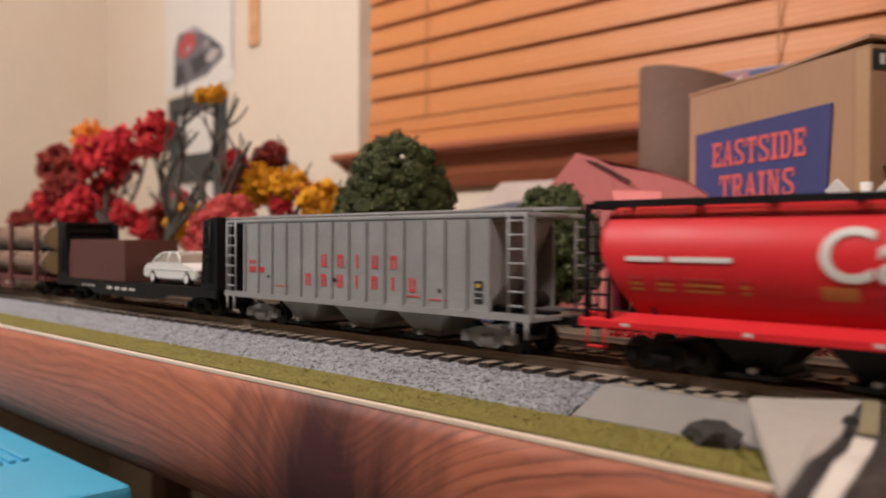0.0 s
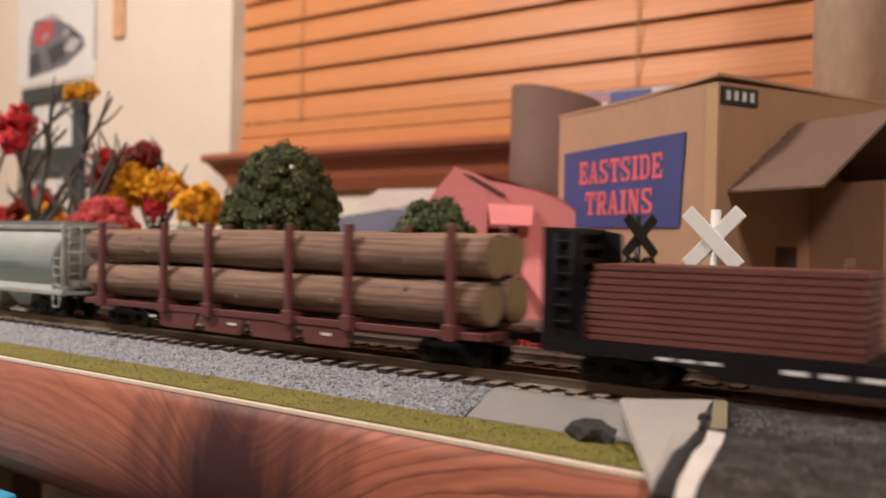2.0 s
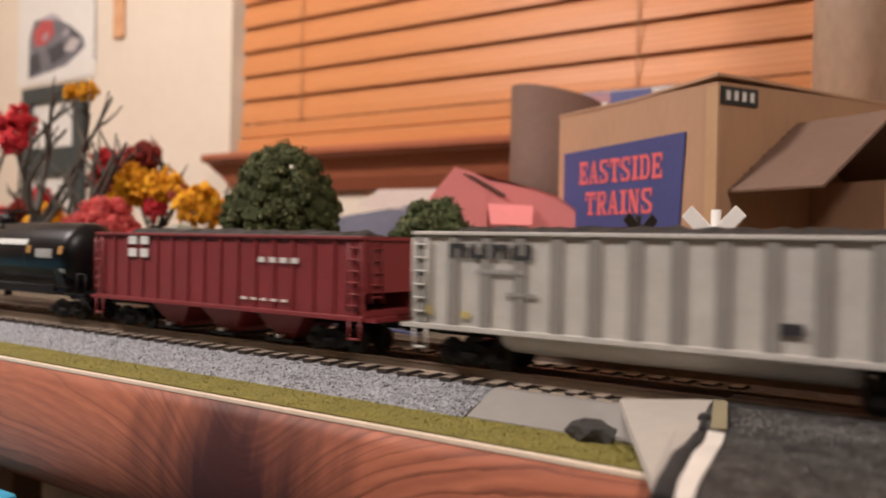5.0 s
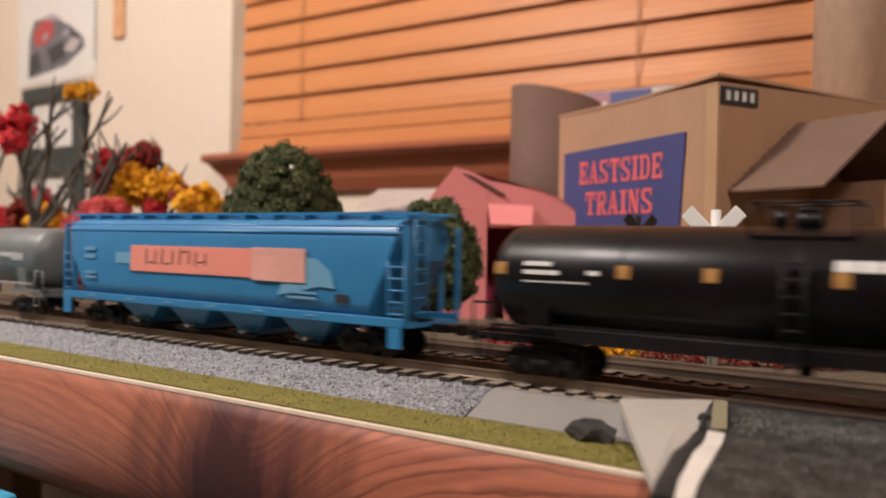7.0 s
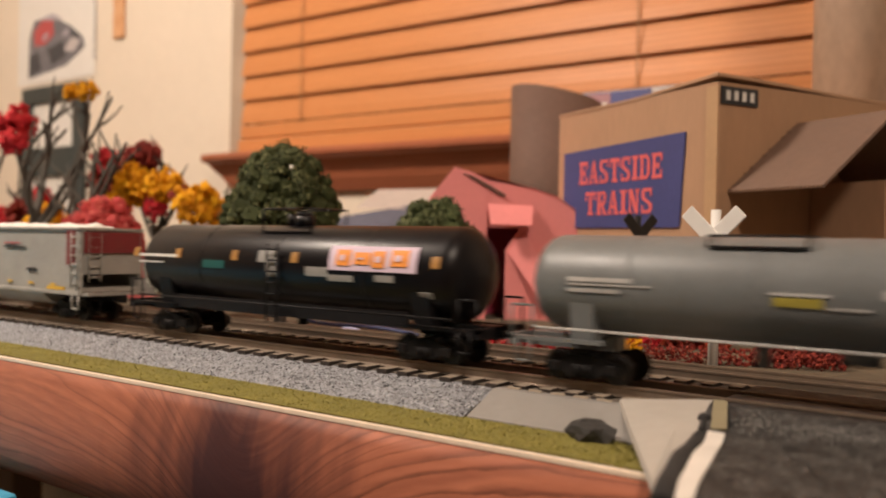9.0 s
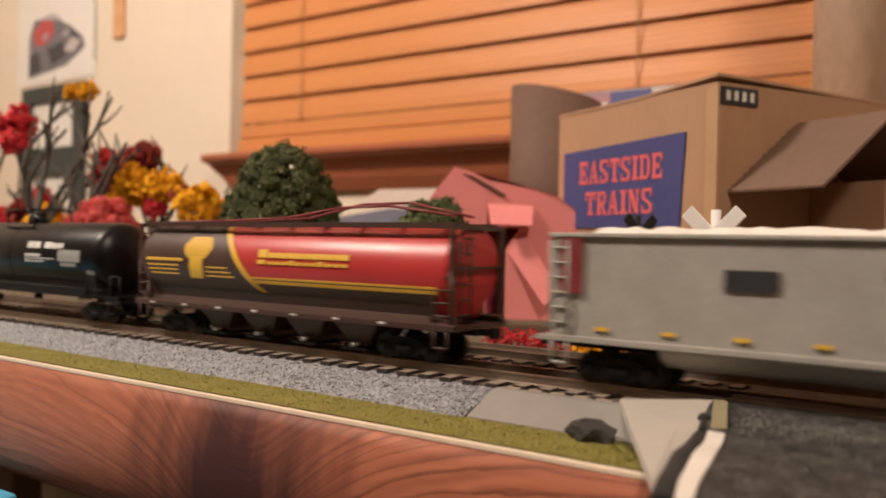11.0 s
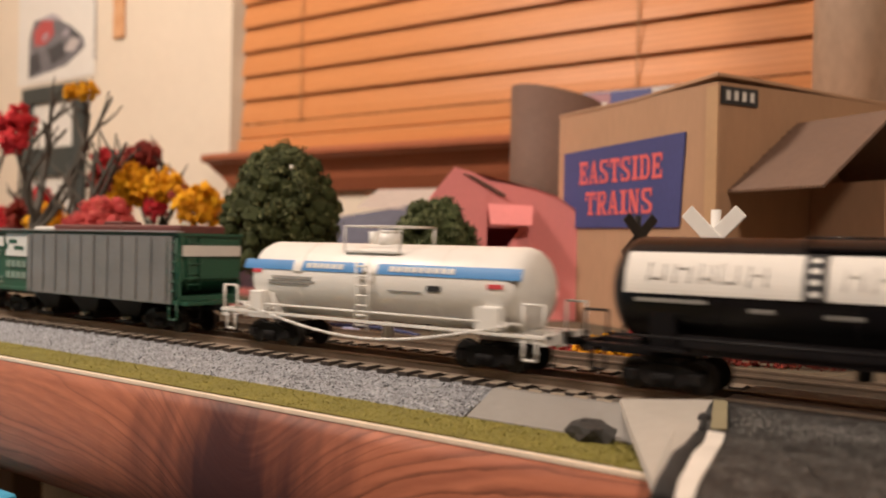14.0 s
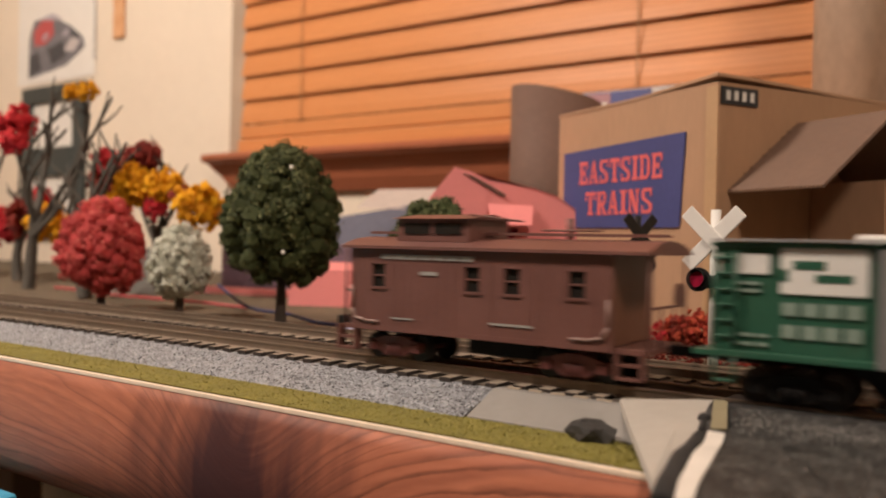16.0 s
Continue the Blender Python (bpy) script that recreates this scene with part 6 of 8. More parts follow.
def build_track():
    rnd = random.Random(3)
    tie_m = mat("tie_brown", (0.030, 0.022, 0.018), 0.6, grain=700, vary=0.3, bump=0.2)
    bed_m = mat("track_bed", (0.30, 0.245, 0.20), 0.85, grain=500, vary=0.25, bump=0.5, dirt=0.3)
    rail_m = mat("rail_bronze", (0.24, 0.185, 0.14), 0.38, 0.5, grain=500, vary=0.2)
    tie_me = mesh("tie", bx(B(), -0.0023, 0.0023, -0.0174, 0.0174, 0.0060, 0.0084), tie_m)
    # tan tops and near-black sides put lit tops and shaded ends into the colour
    tie_me.materials.append(mat("tie_top_lit", (0.25, 0.20, 0.15), 0.85, grain=700, vary=0.3, bump=0.2))
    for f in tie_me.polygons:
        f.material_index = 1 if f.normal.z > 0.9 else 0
    def swept(prof, line):
        rings = []
        for q in line:
            rings.append([(*along(q, y)[:2], z) if near else (q, y, z) for y, z in prof])
        return loft(B(), rings, smooth=False)
    for yc, near, lab in ((0.0, True, "brown track with dark ties on a raised bed"), (0.0505, False, "second brown track with dark ties behind the train")):
        tr = thing("railway_track", lab, "track", "tracks on the layout", y=yc)
        if near:
            n = 24
            line = [-3.75, LEFT - BEND * math.pi / 2] + [LEFT - BEND * math.pi / 2 * (1 - k / n) for k in range(1, n)] + [LEFT, RIGHT] + [RIGHT + BEND * math.pi / 2 * k / n for k in range(1, n + 1)] + [3.68]
        else:
            line = [-1.94, 1.25]
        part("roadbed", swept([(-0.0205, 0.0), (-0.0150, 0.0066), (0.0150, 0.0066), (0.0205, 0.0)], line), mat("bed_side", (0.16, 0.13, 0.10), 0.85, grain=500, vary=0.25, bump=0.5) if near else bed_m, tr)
        for y in (-0.00825, 0.00825):
            part("rail", swept([(y - 0.0013, 0.008), (y + 0.0013, 0.008), (y + 0.0004, 0.0086), (y + 0.0004, 0.0105), (y + 0.0007, 0.0108), (y + 0.0007, 0.0115),
                                (y - 0.0007, 0.0115), (y - 0.0007, 0.0108), (y - 0.0004, 0.0105), (y - 0.0004, 0.0086)], line), rail_m, tr)
        # filler between the ties is darkened to stand for shade in the gaps
        part("tie_filler", swept([(-0.0148, 0.0062), (0.0148, 0.0062), (0.0148, 0.0072), (-0.0148, 0.0072)], line), mat("bed_gap_shade", (0.13, 0.105, 0.082), 0.85, grain=500, vary=0.3, bump=0.4), tr)
        rest = B()
        for k in range(-200, 590):
            q = -1.93 + k * 0.00965
            if q < line[0] or q > line[-1] or (near and -0.034 < q < 0.13):
                continue
            if -0.99 < q < 0.59:
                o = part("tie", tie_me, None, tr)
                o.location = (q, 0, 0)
                if near and -0.1035 < q < -0.03:
                    o.scale = (1, 0.88, 1)
            else:
                x, y, h = along(q) if near else (q, 0.0, 0.0)
                c, d = math.cos(radians(h)), math.sin(radians(h))
                vs = [rest.verts.new((x + u * c - v * d, y + u * d + v * c, w)) for u in (-0.0026, 0.0026) for v in (-0.0180, 0.0180) for w in (0.006, 0.0084)]
                for f in ((0, 1, 3, 2), (4, 6, 7, 5), (0, 4, 5, 1), (2, 3, 7, 6), (0, 2, 6, 4), (1, 5, 7, 3)):
                    rest.faces.new([vs[i] for i in f])
        tagged(part("far_ties", rest, tie_m, tr, "dark ties along the far stretches"), kind="stuff")
    # ballast bank in front of the near track
    bank_m = speckle("ballast", (0.29, 0.297, 0.315), (0.04, 0.04, 0.045), 1300, 0.06, blotch=0.22)
    bm = B()
    nx = 260
    rows = [(-0.0150, 0.0068), (-0.0195, 0.0066), (-0.026, 0.0042), (-0.032, 0.0024), (-0.0385, 0.0002)]
    grid = [[bm.verts.new((-0.985 + 0.881 * i / nx, y + 0.0006 * noise.noise((i * 0.8, j * 3.1, 0)), z + 0.0006 * noise.noise((i * 1.3, j * 2.0, 5)))) for j, (y, z) in enumerate(rows)] for i in range(nx + 1)]
    for i in range(nx):
        for j in range(len(rows) - 1):
            bm.faces.new((grid[i][j], grid[i + 1][j], grid[i + 1][j + 1], grid[i][j + 1]))
    bank = structure("ballast_bank", bm, bank_m, "grey speckled ballast bank below the track")
    vs, fs = [], []
    for k in range(9000):
        u = rnd.random()
        x = -0.104 - 0.85 * rnd.random() ** 1.6
        y = -0.0180 - u * 0.0205
        z = 0.0067 - max(0, u - 0.2) / 0.8 * 0.0063
        s = rnd.uniform(0.00025, 0.00055)
        c = len(vs)
        q = [Vector((rnd.uniform(-1, 1), rnd.uniform(-1, 1), rnd.uniform(-0.3, 1.2))) * s for _ in range(4)]
        vs += [Vector((x, y, z)) + v for v in q]
        fs += [(c, c + 1, c + 2), (c, c + 2, c + 3), (c, c + 3, c + 1), (c + 1, c + 3, c + 2)]
    flakes("ballast_grains", vs, fs, island("ballast_stone", [(0.02, 0.02, 0.022), (0.10, 0.10, 0.105), (0.28, 0.285, 0.30), (0.30, 0.305, 0.32), (0.31, 0.315, 0.33), (0.32, 0.325, 0.34), (0.33, 0.335, 0.35), (0.70, 0.70, 0.72)], 0.9), None, "loose grey ballast grains with black flecks", "stuff")
    # grass strip along the edge
    gm = mat("grass_mat", (0.19, 0.165, 0.034), 0.95, grain=900, vary=0.3, bump=0.6)
    structure("grass_strip", poly(B(), [(-1.08, EDGE + 0.0022, 0), (-0.030, EDGE + 0.0022, 0), (-0.052, -0.0372, 0), (-1.08, -0.0372, 0)], (0, 0, 0.0004)), gm, "olive green flocked grass strip")

    def blade(r):
        x = -0.04 - 0.85 * r.random() ** 1.7
        return Vector((x, r.uniform(EDGE + 0.0026, -0.0376), 0.0003)), Vector((r.gauss(0, 0.25), r.gauss(0, 0.25), 1)).normalized()
    v, f = scatter_tris(22000, blade, 0.00065, rnd)
    flakes("grass_fibres", v, f, island("grass_fibre", [(0.17, 0.15, 0.03), (0.20, 0.175, 0.036), (0.21, 0.185, 0.04), (0.24, 0.205, 0.05), (0.42, 0.36, 0.12)], 0.9), None, "short olive flock fibres of the grass strip", "stuff")
    # smooth grey roadbed piece, ramp and road
    gp = mat("grey_roadbed", (0.26, 0.245, 0.225), 0.7, grain=220, vary=0.12, bump=0.12, dirt=0.15)
    bm = loft(B(), [[(x, y, z) for y, z in ((-0.0160, 0.0074), (-0.0205, 0.0074), (-0.024, 0.0056), (-0.0365, 0.0006), (-0.0365, 0.0), (-0.0160, 0.0))] for x in (-0.1035, -0.0335)], smooth=False)
    structure("grey_roadbed", bm, gp, "smooth grey plastic roadbed piece")
    bm = B()
    for k in range(9):
        x = -0.100 + k * 0.0082
        bx(bm, x, x + 0.0050, -0.0172, -0.0160, 0.0070, 0.0080, 0.0002)
    structure("roadbed_clips", bm, mat("clip_tan", (0.34, 0.28, 0.21), 0.7, grain=400, vary=0.2), "row of small tan track clips")
    ramp = mat("ramp_card", (0.40, 0.365, 0.32), 0.8, grain=200, vary=0.1, bump=0.12)
    # the card ramp rises from the board to the road's edge; its outer edge has a visible thickness
    bm = B()
    up = [(-0.0597, -0.0160, 0.0087), (-0.0310, -0.0160, 0.0120), (-0.0286, -0.0335, 0.0100), (-0.0240, -0.052, 0.0096), (-0.0205, -0.074, 0.0094), (-0.0146, -0.1, 0.0090), (-0.0125, -0.108, 0.0062), (-0.0283, -0.0713, 0.0016), (-0.0445, -0.043, 0.0050)]
    top = [bm.verts.new(p) for p in up]
    low = [bm.verts.new((x - 0.0006, y, z - 0.0016)) for x, y, z in up]
    hub, foot = bm.verts.new((-0.0335, -0.040, 0.0080)), bm.verts.new((-0.0335, -0.040, 0.0064))
    for k in range(len(up)):
        q = (k + 1) % len(up)
        bm.faces.new((hub, top[k], top[q]))
        bm.faces.new((foot, low[q], low[k]))
        bm.faces.new((top[k], low[k], low[q], top[q]))
    structure("ramp", bm, ramp, "pale grey card ramp beside the road")
    asphalt = speckle("asphalt", (0.040, 0.038, 0.036), (0.13, 0.128, 0.122), 1300, 0.12, 0.6, 0.9, 0.9)
    # the road falls gently away from the rails
    bm = B()
    nx, rows = 44, [(-0.0158, 0.0118), (-0.022, 0.0116), (-0.028, 0.0110), (-0.034, 0.0103), (-0.040, 0.0098), (-0.052, 0.0096), (-0.066, 0.0095), (-0.082, 0.0095), (-0.099, 0.0094), (-0.1165, 0.0092)]
    left = [-0.0312, -0.0302, -0.0292, -0.0280, -0.0262, -0.0226, -0.0202, -0.0172, -0.0135, -0.0090]
    grid = []
    for (y, z), xl in zip(rows, left):
        grid.append([bm.verts.new((xl + (0.135 - xl) * i / nx, y, z + (0.00035 * noise.noise((i * 1.7, y * 400, 2)) if 0 < i < nx else 0.0))) for i in range(nx + 1)])
    for a, b in zip(grid, grid[1:]):
        for i in range(nx):
            bm.faces.new((a[i], a[i + 1], b[i + 1], b[i])).smooth = True
    rim = [r[0] for r in grid] + grid[-1][1:] + [r[-1] for r in grid[-2::-1]] + grid[0][-2:0:-1]
    base = [bm.verts.new((v.co.x, v.co.y, 0.0)) for v in rim]
    for k in range(len(rim)):
        q = (k + 1) % len(rim)
        bm.faces.new((rim[k], rim[q], base[q], base[k]))
    structure("road", bm, asphalt, "dark grey sanded asphalt model road")
    structure("crossing_panel", bx(B(), -0.031, 0.12, -0.0070, 0.0070, 0.0062, 0.0106), asphalt, "dark road panel between the rails")
    structure("crossing_panel_far", bx(B(), -0.031, 0.12, 0.0185, 0.032, 0.0, 0.0100), asphalt, "dark road panel between the tracks")
    structure("crossing_lip", bx(B(), -0.031, 0.12, -0.0157, -0.0096, 0.0062, 0.0106), asphalt, "dark road lip beside the rail")
    # pale sand: a band stands in for the crest's highlight, the rest lies loose
    vs, fs = [], []
    for k in range(9000):
        x = rnd.uniform(-0.022, 0.110)
        y = -0.0335 + 0.10 * max(0.0, x) + rnd.gauss(0, 0.0042)
        if rnd.random() < 0.35:
            y = rnd.uniform(-0.11, -0.02)
        z = float(np.interp(-y, [-r[0] for r in rows], [r[1] for r in rows]))
        if x < float(np.interp(-y, [-r[0] for r in rows], left)) + 0.008 or y > -0.0165:
            continue
        g = rnd.uniform(0.00012, 0.00034)
        c = len(vs)
        vs += [Vector((x, y, z)) + Vector((rnd.uniform(-1, 1), rnd.uniform(-1, 1), rnd.uniform(0.0, 1.4))) * g for _ in range(4)]
        fs += [(c, c + 1, c + 2), (c, c + 2, c + 3), (c, c + 3, c + 1), (c + 1, c + 3, c + 2)]
    flakes("road_sand", vs, fs, island("highlight_sand_grain", [(0.14, 0.135, 0.125), (0.28, 0.27, 0.255), (0.42, 0.40, 0.38)], 0.9), None, "pale sand grains as a highlight band on the road crest, some loose around it", "stuff")
    line_l = [(-0.0219, -0.0495), (-0.0185, -0.0638), (-0.0176, -0.0736), (-0.0144, -0.0882), (-0.0123, -0.0984), (-0.0085, -0.1118)]
    line_r = [(-0.0175, -0.0499), (-0.0150, -0.0609), (-0.0135, -0.0701), (-0.0108, -0.0852), (-0.0090, -0.0957), (-0.0058, -0.1096)]
    structure("road_line", poly(B(), [(x, y, 0.0094) for x, y in line_l + line_r[::-1]], (0, 0, 0.0006)), mat("line_white", (0.68, 0.64, 0.58), 0.8, grain=500, vary=0.12, dirt=0.15), "worn white edge line on the road")
    # rough dark kerb beside the line: a round post head, a neck, then a wavy strip
    bm = B()
    pts = [(-0.0231, -0.0516), (-0.0206, -0.0650), (-0.0196, -0.0754), (-0.0164, -0.0891), (-0.0142, -0.0991), (-0.0108, -0.1122)]
    rings = []
    for k, (x, y) in enumerate(pts):
        w = (0.0013, 0.0017, 0.0019, 0.0019, 0.0020, 0.0020)[k]
        rings.append([(x + w * math.cos(a) * 1.15, y + 0.3 * w * math.cos(a), 0.0092 + w * 0.75 * max(-0.6, math.sin(a)) + 0.0002 * noise.noise((k * 2.1, a, 1))) for a in [q * math.tau / 14 for q in range(14)]])
    loft(bm, rings)
    bmesh.ops.create_uvsphere(bm, u_segments=16, v_segments=10, radius=0.0018, matrix=Matrix.Translation((-0.0272, -0.0360, 0.0100)))
    rod(bm, (-0.0266, -0.0385, 0.0094), (-0.0233, -0.0510, 0.0094), 0.0010, 10)
    structure("road_kerb", bm, mat("kerb_black", (0.022, 0.020, 0.019), 0.9, grain=500, vary=0.4, bump=0.6), "rough black kerb strip of the road")
    structure("road_corner", poly(B(), [(-0.0308, -0.0162, 0.0119), (-0.0268, -0.0162, 0.0119), (-0.0182, -0.0462, 0.0101), (-0.0218, -0.0478, 0.0101), (-0.0256, -0.0345, 0.0106)], (0, 0, 0.0003)), mat("corner_olive", (0.25, 0.215, 0.13), 0.8, grain=300), "olive worn corner of the road")
    # dark stone
    st = thing("stone", "flat dark grey stone lying on the grass", "stone")
    bm = B()
    bmesh.ops.create_icosphere(bm, subdivisions=2, radius=1)
    for v in bm.verts:
        d = v.co.copy()
        k = 1 + 0.42 * noise.noise(d * 1.9 + Vector((3, 1, 2)))
        v.co = Vector((-0.0578 + d.x * k * 0.0074, -0.0400 + d.y * k * 0.0050, 0.0024 + max(-0.6, min(0.8, d.z)) * k * 0.0042))
    part("rock", bm, mat("stone_dark", (0.034, 0.031, 0.028), 0.7, grain=260, vary=0.35, bump=0.6), st)


# ---------------- model trees ----------------
def crown(name, parent, cx, cy, z0, z1, rx, materials, lumps, rnd, lump=0.0046, taper=0.5, flake=0.0016, nflake=2600):
    """Foam crown: uneven clumps over an egg-shaped shell, with loose flakes on them."""
    bm = B()
    zc, rz = (z0 + z1) / 2, (z1 - z0) / 2
    pts = []
    for k in range(lumps):
        t = 1 - 2 * (k + 0.5) / lumps
        a = k * 2.39996 + rnd.uniform(-0.2, 0.2)
        w = math.sqrt(max(0.0, 1 - t * t)) * (1 - taper * 0.35 * t)
        j = rnd.uniform(0.76, 1.04)
        p = Vector((cx + rx * 0.93 * w * j * math.cos(a), cy + rx * 0.93 * w * j * math.sin(a), zc + rz * 0.95 * t * j))
        pts.append((p, Vector((w * math.cos(a), w * math.sin(a), t)).normalized()))
        s = lump * rnd.uniform(0.65, 1.25)
        m = Matrix.Translation(p) @ Matrix.Diagonal((s * rnd.uniform(0.8, 1.2), s * rnd.uniform(0.8, 1.2), s * rnd.uniform(0.7, 1.1), 1))
        got = bmesh.ops.create_icosphere(bm, subdivisions=1, radius=1, matrix=m)
        for v in got["verts"]:
            v.co += Vector((rnd.uniform(-1, 1), rnd.uniform(-1, 1), rnd.uniform(-1, 1))) * s * 0.22
    core = bmesh.ops.create_icosphere(bm, subdivisions=2, radius=1, matrix=Matrix.Translation((cx, cy, zc)) @ Matrix.Diagonal((rx * 0.8, rx * 0.8, rz * 0.8, 1)))
    ob = part(name, bm, materials[0], parent)

    def leaf(r):
        p, n = pts[r.randrange(len(pts))]
        d = (n + Vector((r.gauss(0, 1), r.gauss(0, 1), r.gauss(0, 1))) * 0.7).normalized()
        return p + d * lump * r.uniform(0.75, 1.15), d
    v, f = scatter_tris(nflake, leaf, flake, rnd)
    flakes("foliage", v, f, materials[1], parent)
    return ob


def build_trees():
    rnd = random.Random(11)
    tree_c = None
    bark = mat("bark_dark", (0.050, 0.036, 0.028), 0.85, grain=500, vary=0.3, bump=0.5)
    kinds = [
        ("coral red ball-shaped model tree on a short trunk", -0.543, 0.117, 0.012, 0.086, 0.0312, [(0.40, 0.045, 0.048), (0.58, 0.085, 0.08), (0.68, 0.17, 0.14)], 330, 0.0050),
        ("small pale white-green ball-shaped model tree", -0.451, 0.119, 0.013, 0.0655, 0.0207, [(0.40, 0.41, 0.32), (0.66, 0.66, 0.56), (0.80, 0.80, 0.72)], 330, 0.0030),
        ("dark green rounded model tree flecked with white", -0.356, 0.1255, 0.027, 0.1158, 0.0360, [(0.027, 0.034, 0.010), (0.062, 0.074, 0.024), (0.19, 0.20, 0.09)], 400, 0.0062),
        ("small dark green rounded model tree beside the pink house", -0.273, 0.179, 0.012, 0.0850, 0.0300, [(0.027, 0.036, 0.011), (0.062, 0.077, 0.026), (0.19, 0.205, 0.095)], 330, 0.0052),
    ]
    for lab, x, y, z0, z1, r, cols, n, lump in kinds:
        t = thing("model_tree", lab, "tree", "ball trees beside the track")
        bm = B()
        rod(bm, (x, y, -0.0005), (x, y, z0 * 0.5), 0.0042, 10, 0.0032, False)
        rod(bm, (x, y, z0 * 0.5), (x, y, z0 + 0.02), 0.0032, 10, 0.0022)
        part("trunk", bm, bark, t)
        m0 = mat("crown_" + lab.split()[0] + lab.split()[1], [0.5 * (a + b) for a, b in zip(cols[0], cols[1])], 0.85, grain=420, vary=0.4, bump=0.6, spec=0.3)
        m1 = island("leaf_" + lab.split()[0] + lab.split()[1], cols, 0.75)
        tree_c = t if "flecked" in lab else tree_c
        crown("crown", t, x, y, z0, z1, r, (m0, m1), n, rnd, lump, taper=0.6, flake=0.0019, nflake=9500)
    # a few white flecks on the green crown
    wh = mat("fleck_white", (0.7, 0.68, 0.6), 0.7)
    for o, rr, z in ((0.008, 0.034, 0.100), (0.004, 0.0385, 0.048)):
        cx, cy = -0.359 + 0.723 * rr + 0.691 * o, 0.1235 - 0.691 * rr + 0.723 * o
        part("fleck", rod(B(), (cx, cy, z), (cx + 0.0015, cy - 0.0015, z + 0.001), 0.0012, 7), wh, tree_c)


def clump(parent, p, r, cols, rnd, n=46, name="blossom", grain=0.22, mats={}):
    key = cols[0]
    if key not in mats:
        mats[key] = island("blossom_%d" % len(mats), cols, 0.8)
    bm = B()
    for k in range(n):
        d = Vector((rnd.gauss(0, 1), rnd.gauss(0, 1), rnd.gauss(0, 0.8))).normalized() * r * rnd.uniform(0.45, 1.0)
        s = r * grain * rnd.uniform(0.45, 1.0)
        got = bmesh.ops.create_icosphere(bm, subdivisions=1, radius=s, matrix=Matrix.Translation(Vector(p) + d))
        for v in got["verts"]:
            v.co += Vector((rnd.uniform(-1, 1), rnd.uniform(-1, 1), rnd.uniform(-1, 1))) * s * 0.35
    return part(name, bm, mats[key], parent)


RED_C = [(0.30, 0.008, 0.014), (0.48, 0.018, 0.03), (0.60, 0.04, 0.045)]
DKRED_C = [(0.12, 0.012, 0.010), (0.20, 0.022, 0.016), (0.28, 0.04, 0.025)]
YEL_C = [(0.48, 0.19, 0.004), (0.66, 0.30, 0.006), (0.78, 0.40, 0.012)]
ORG_C = [(0.60, 0.16, 0.02), (0.75, 0.25, 0.04), (0.80, 0.33, 0.06)]
HEDGE_C = [(0.10, 0.014, 0.010), (0.20, 0.024, 0.018), (0.34, 0.055, 0.032)]


def branch(bm, a, b, r0, r1, rnd, bend=0.12, n=5):
    a, b = Vector(a), Vector(b)
    ln = (b - a).length
    off = Vector((rnd.uniform(-1, 1), rnd.uniform(-1, 1), rnd.uniform(-0.3, 0.6))) * ln * bend
    pts = [a.lerp(b, k / n) + off * math.sin(math.pi * k / n) for k in range(n + 1)]
    for k in range(n):
        rod(bm, pts[k], pts[k + 1], r0 + (r1 - r0) * k / n, 7, r0 + (r1 - r0) * (k + 1) / n, False)
    return pts


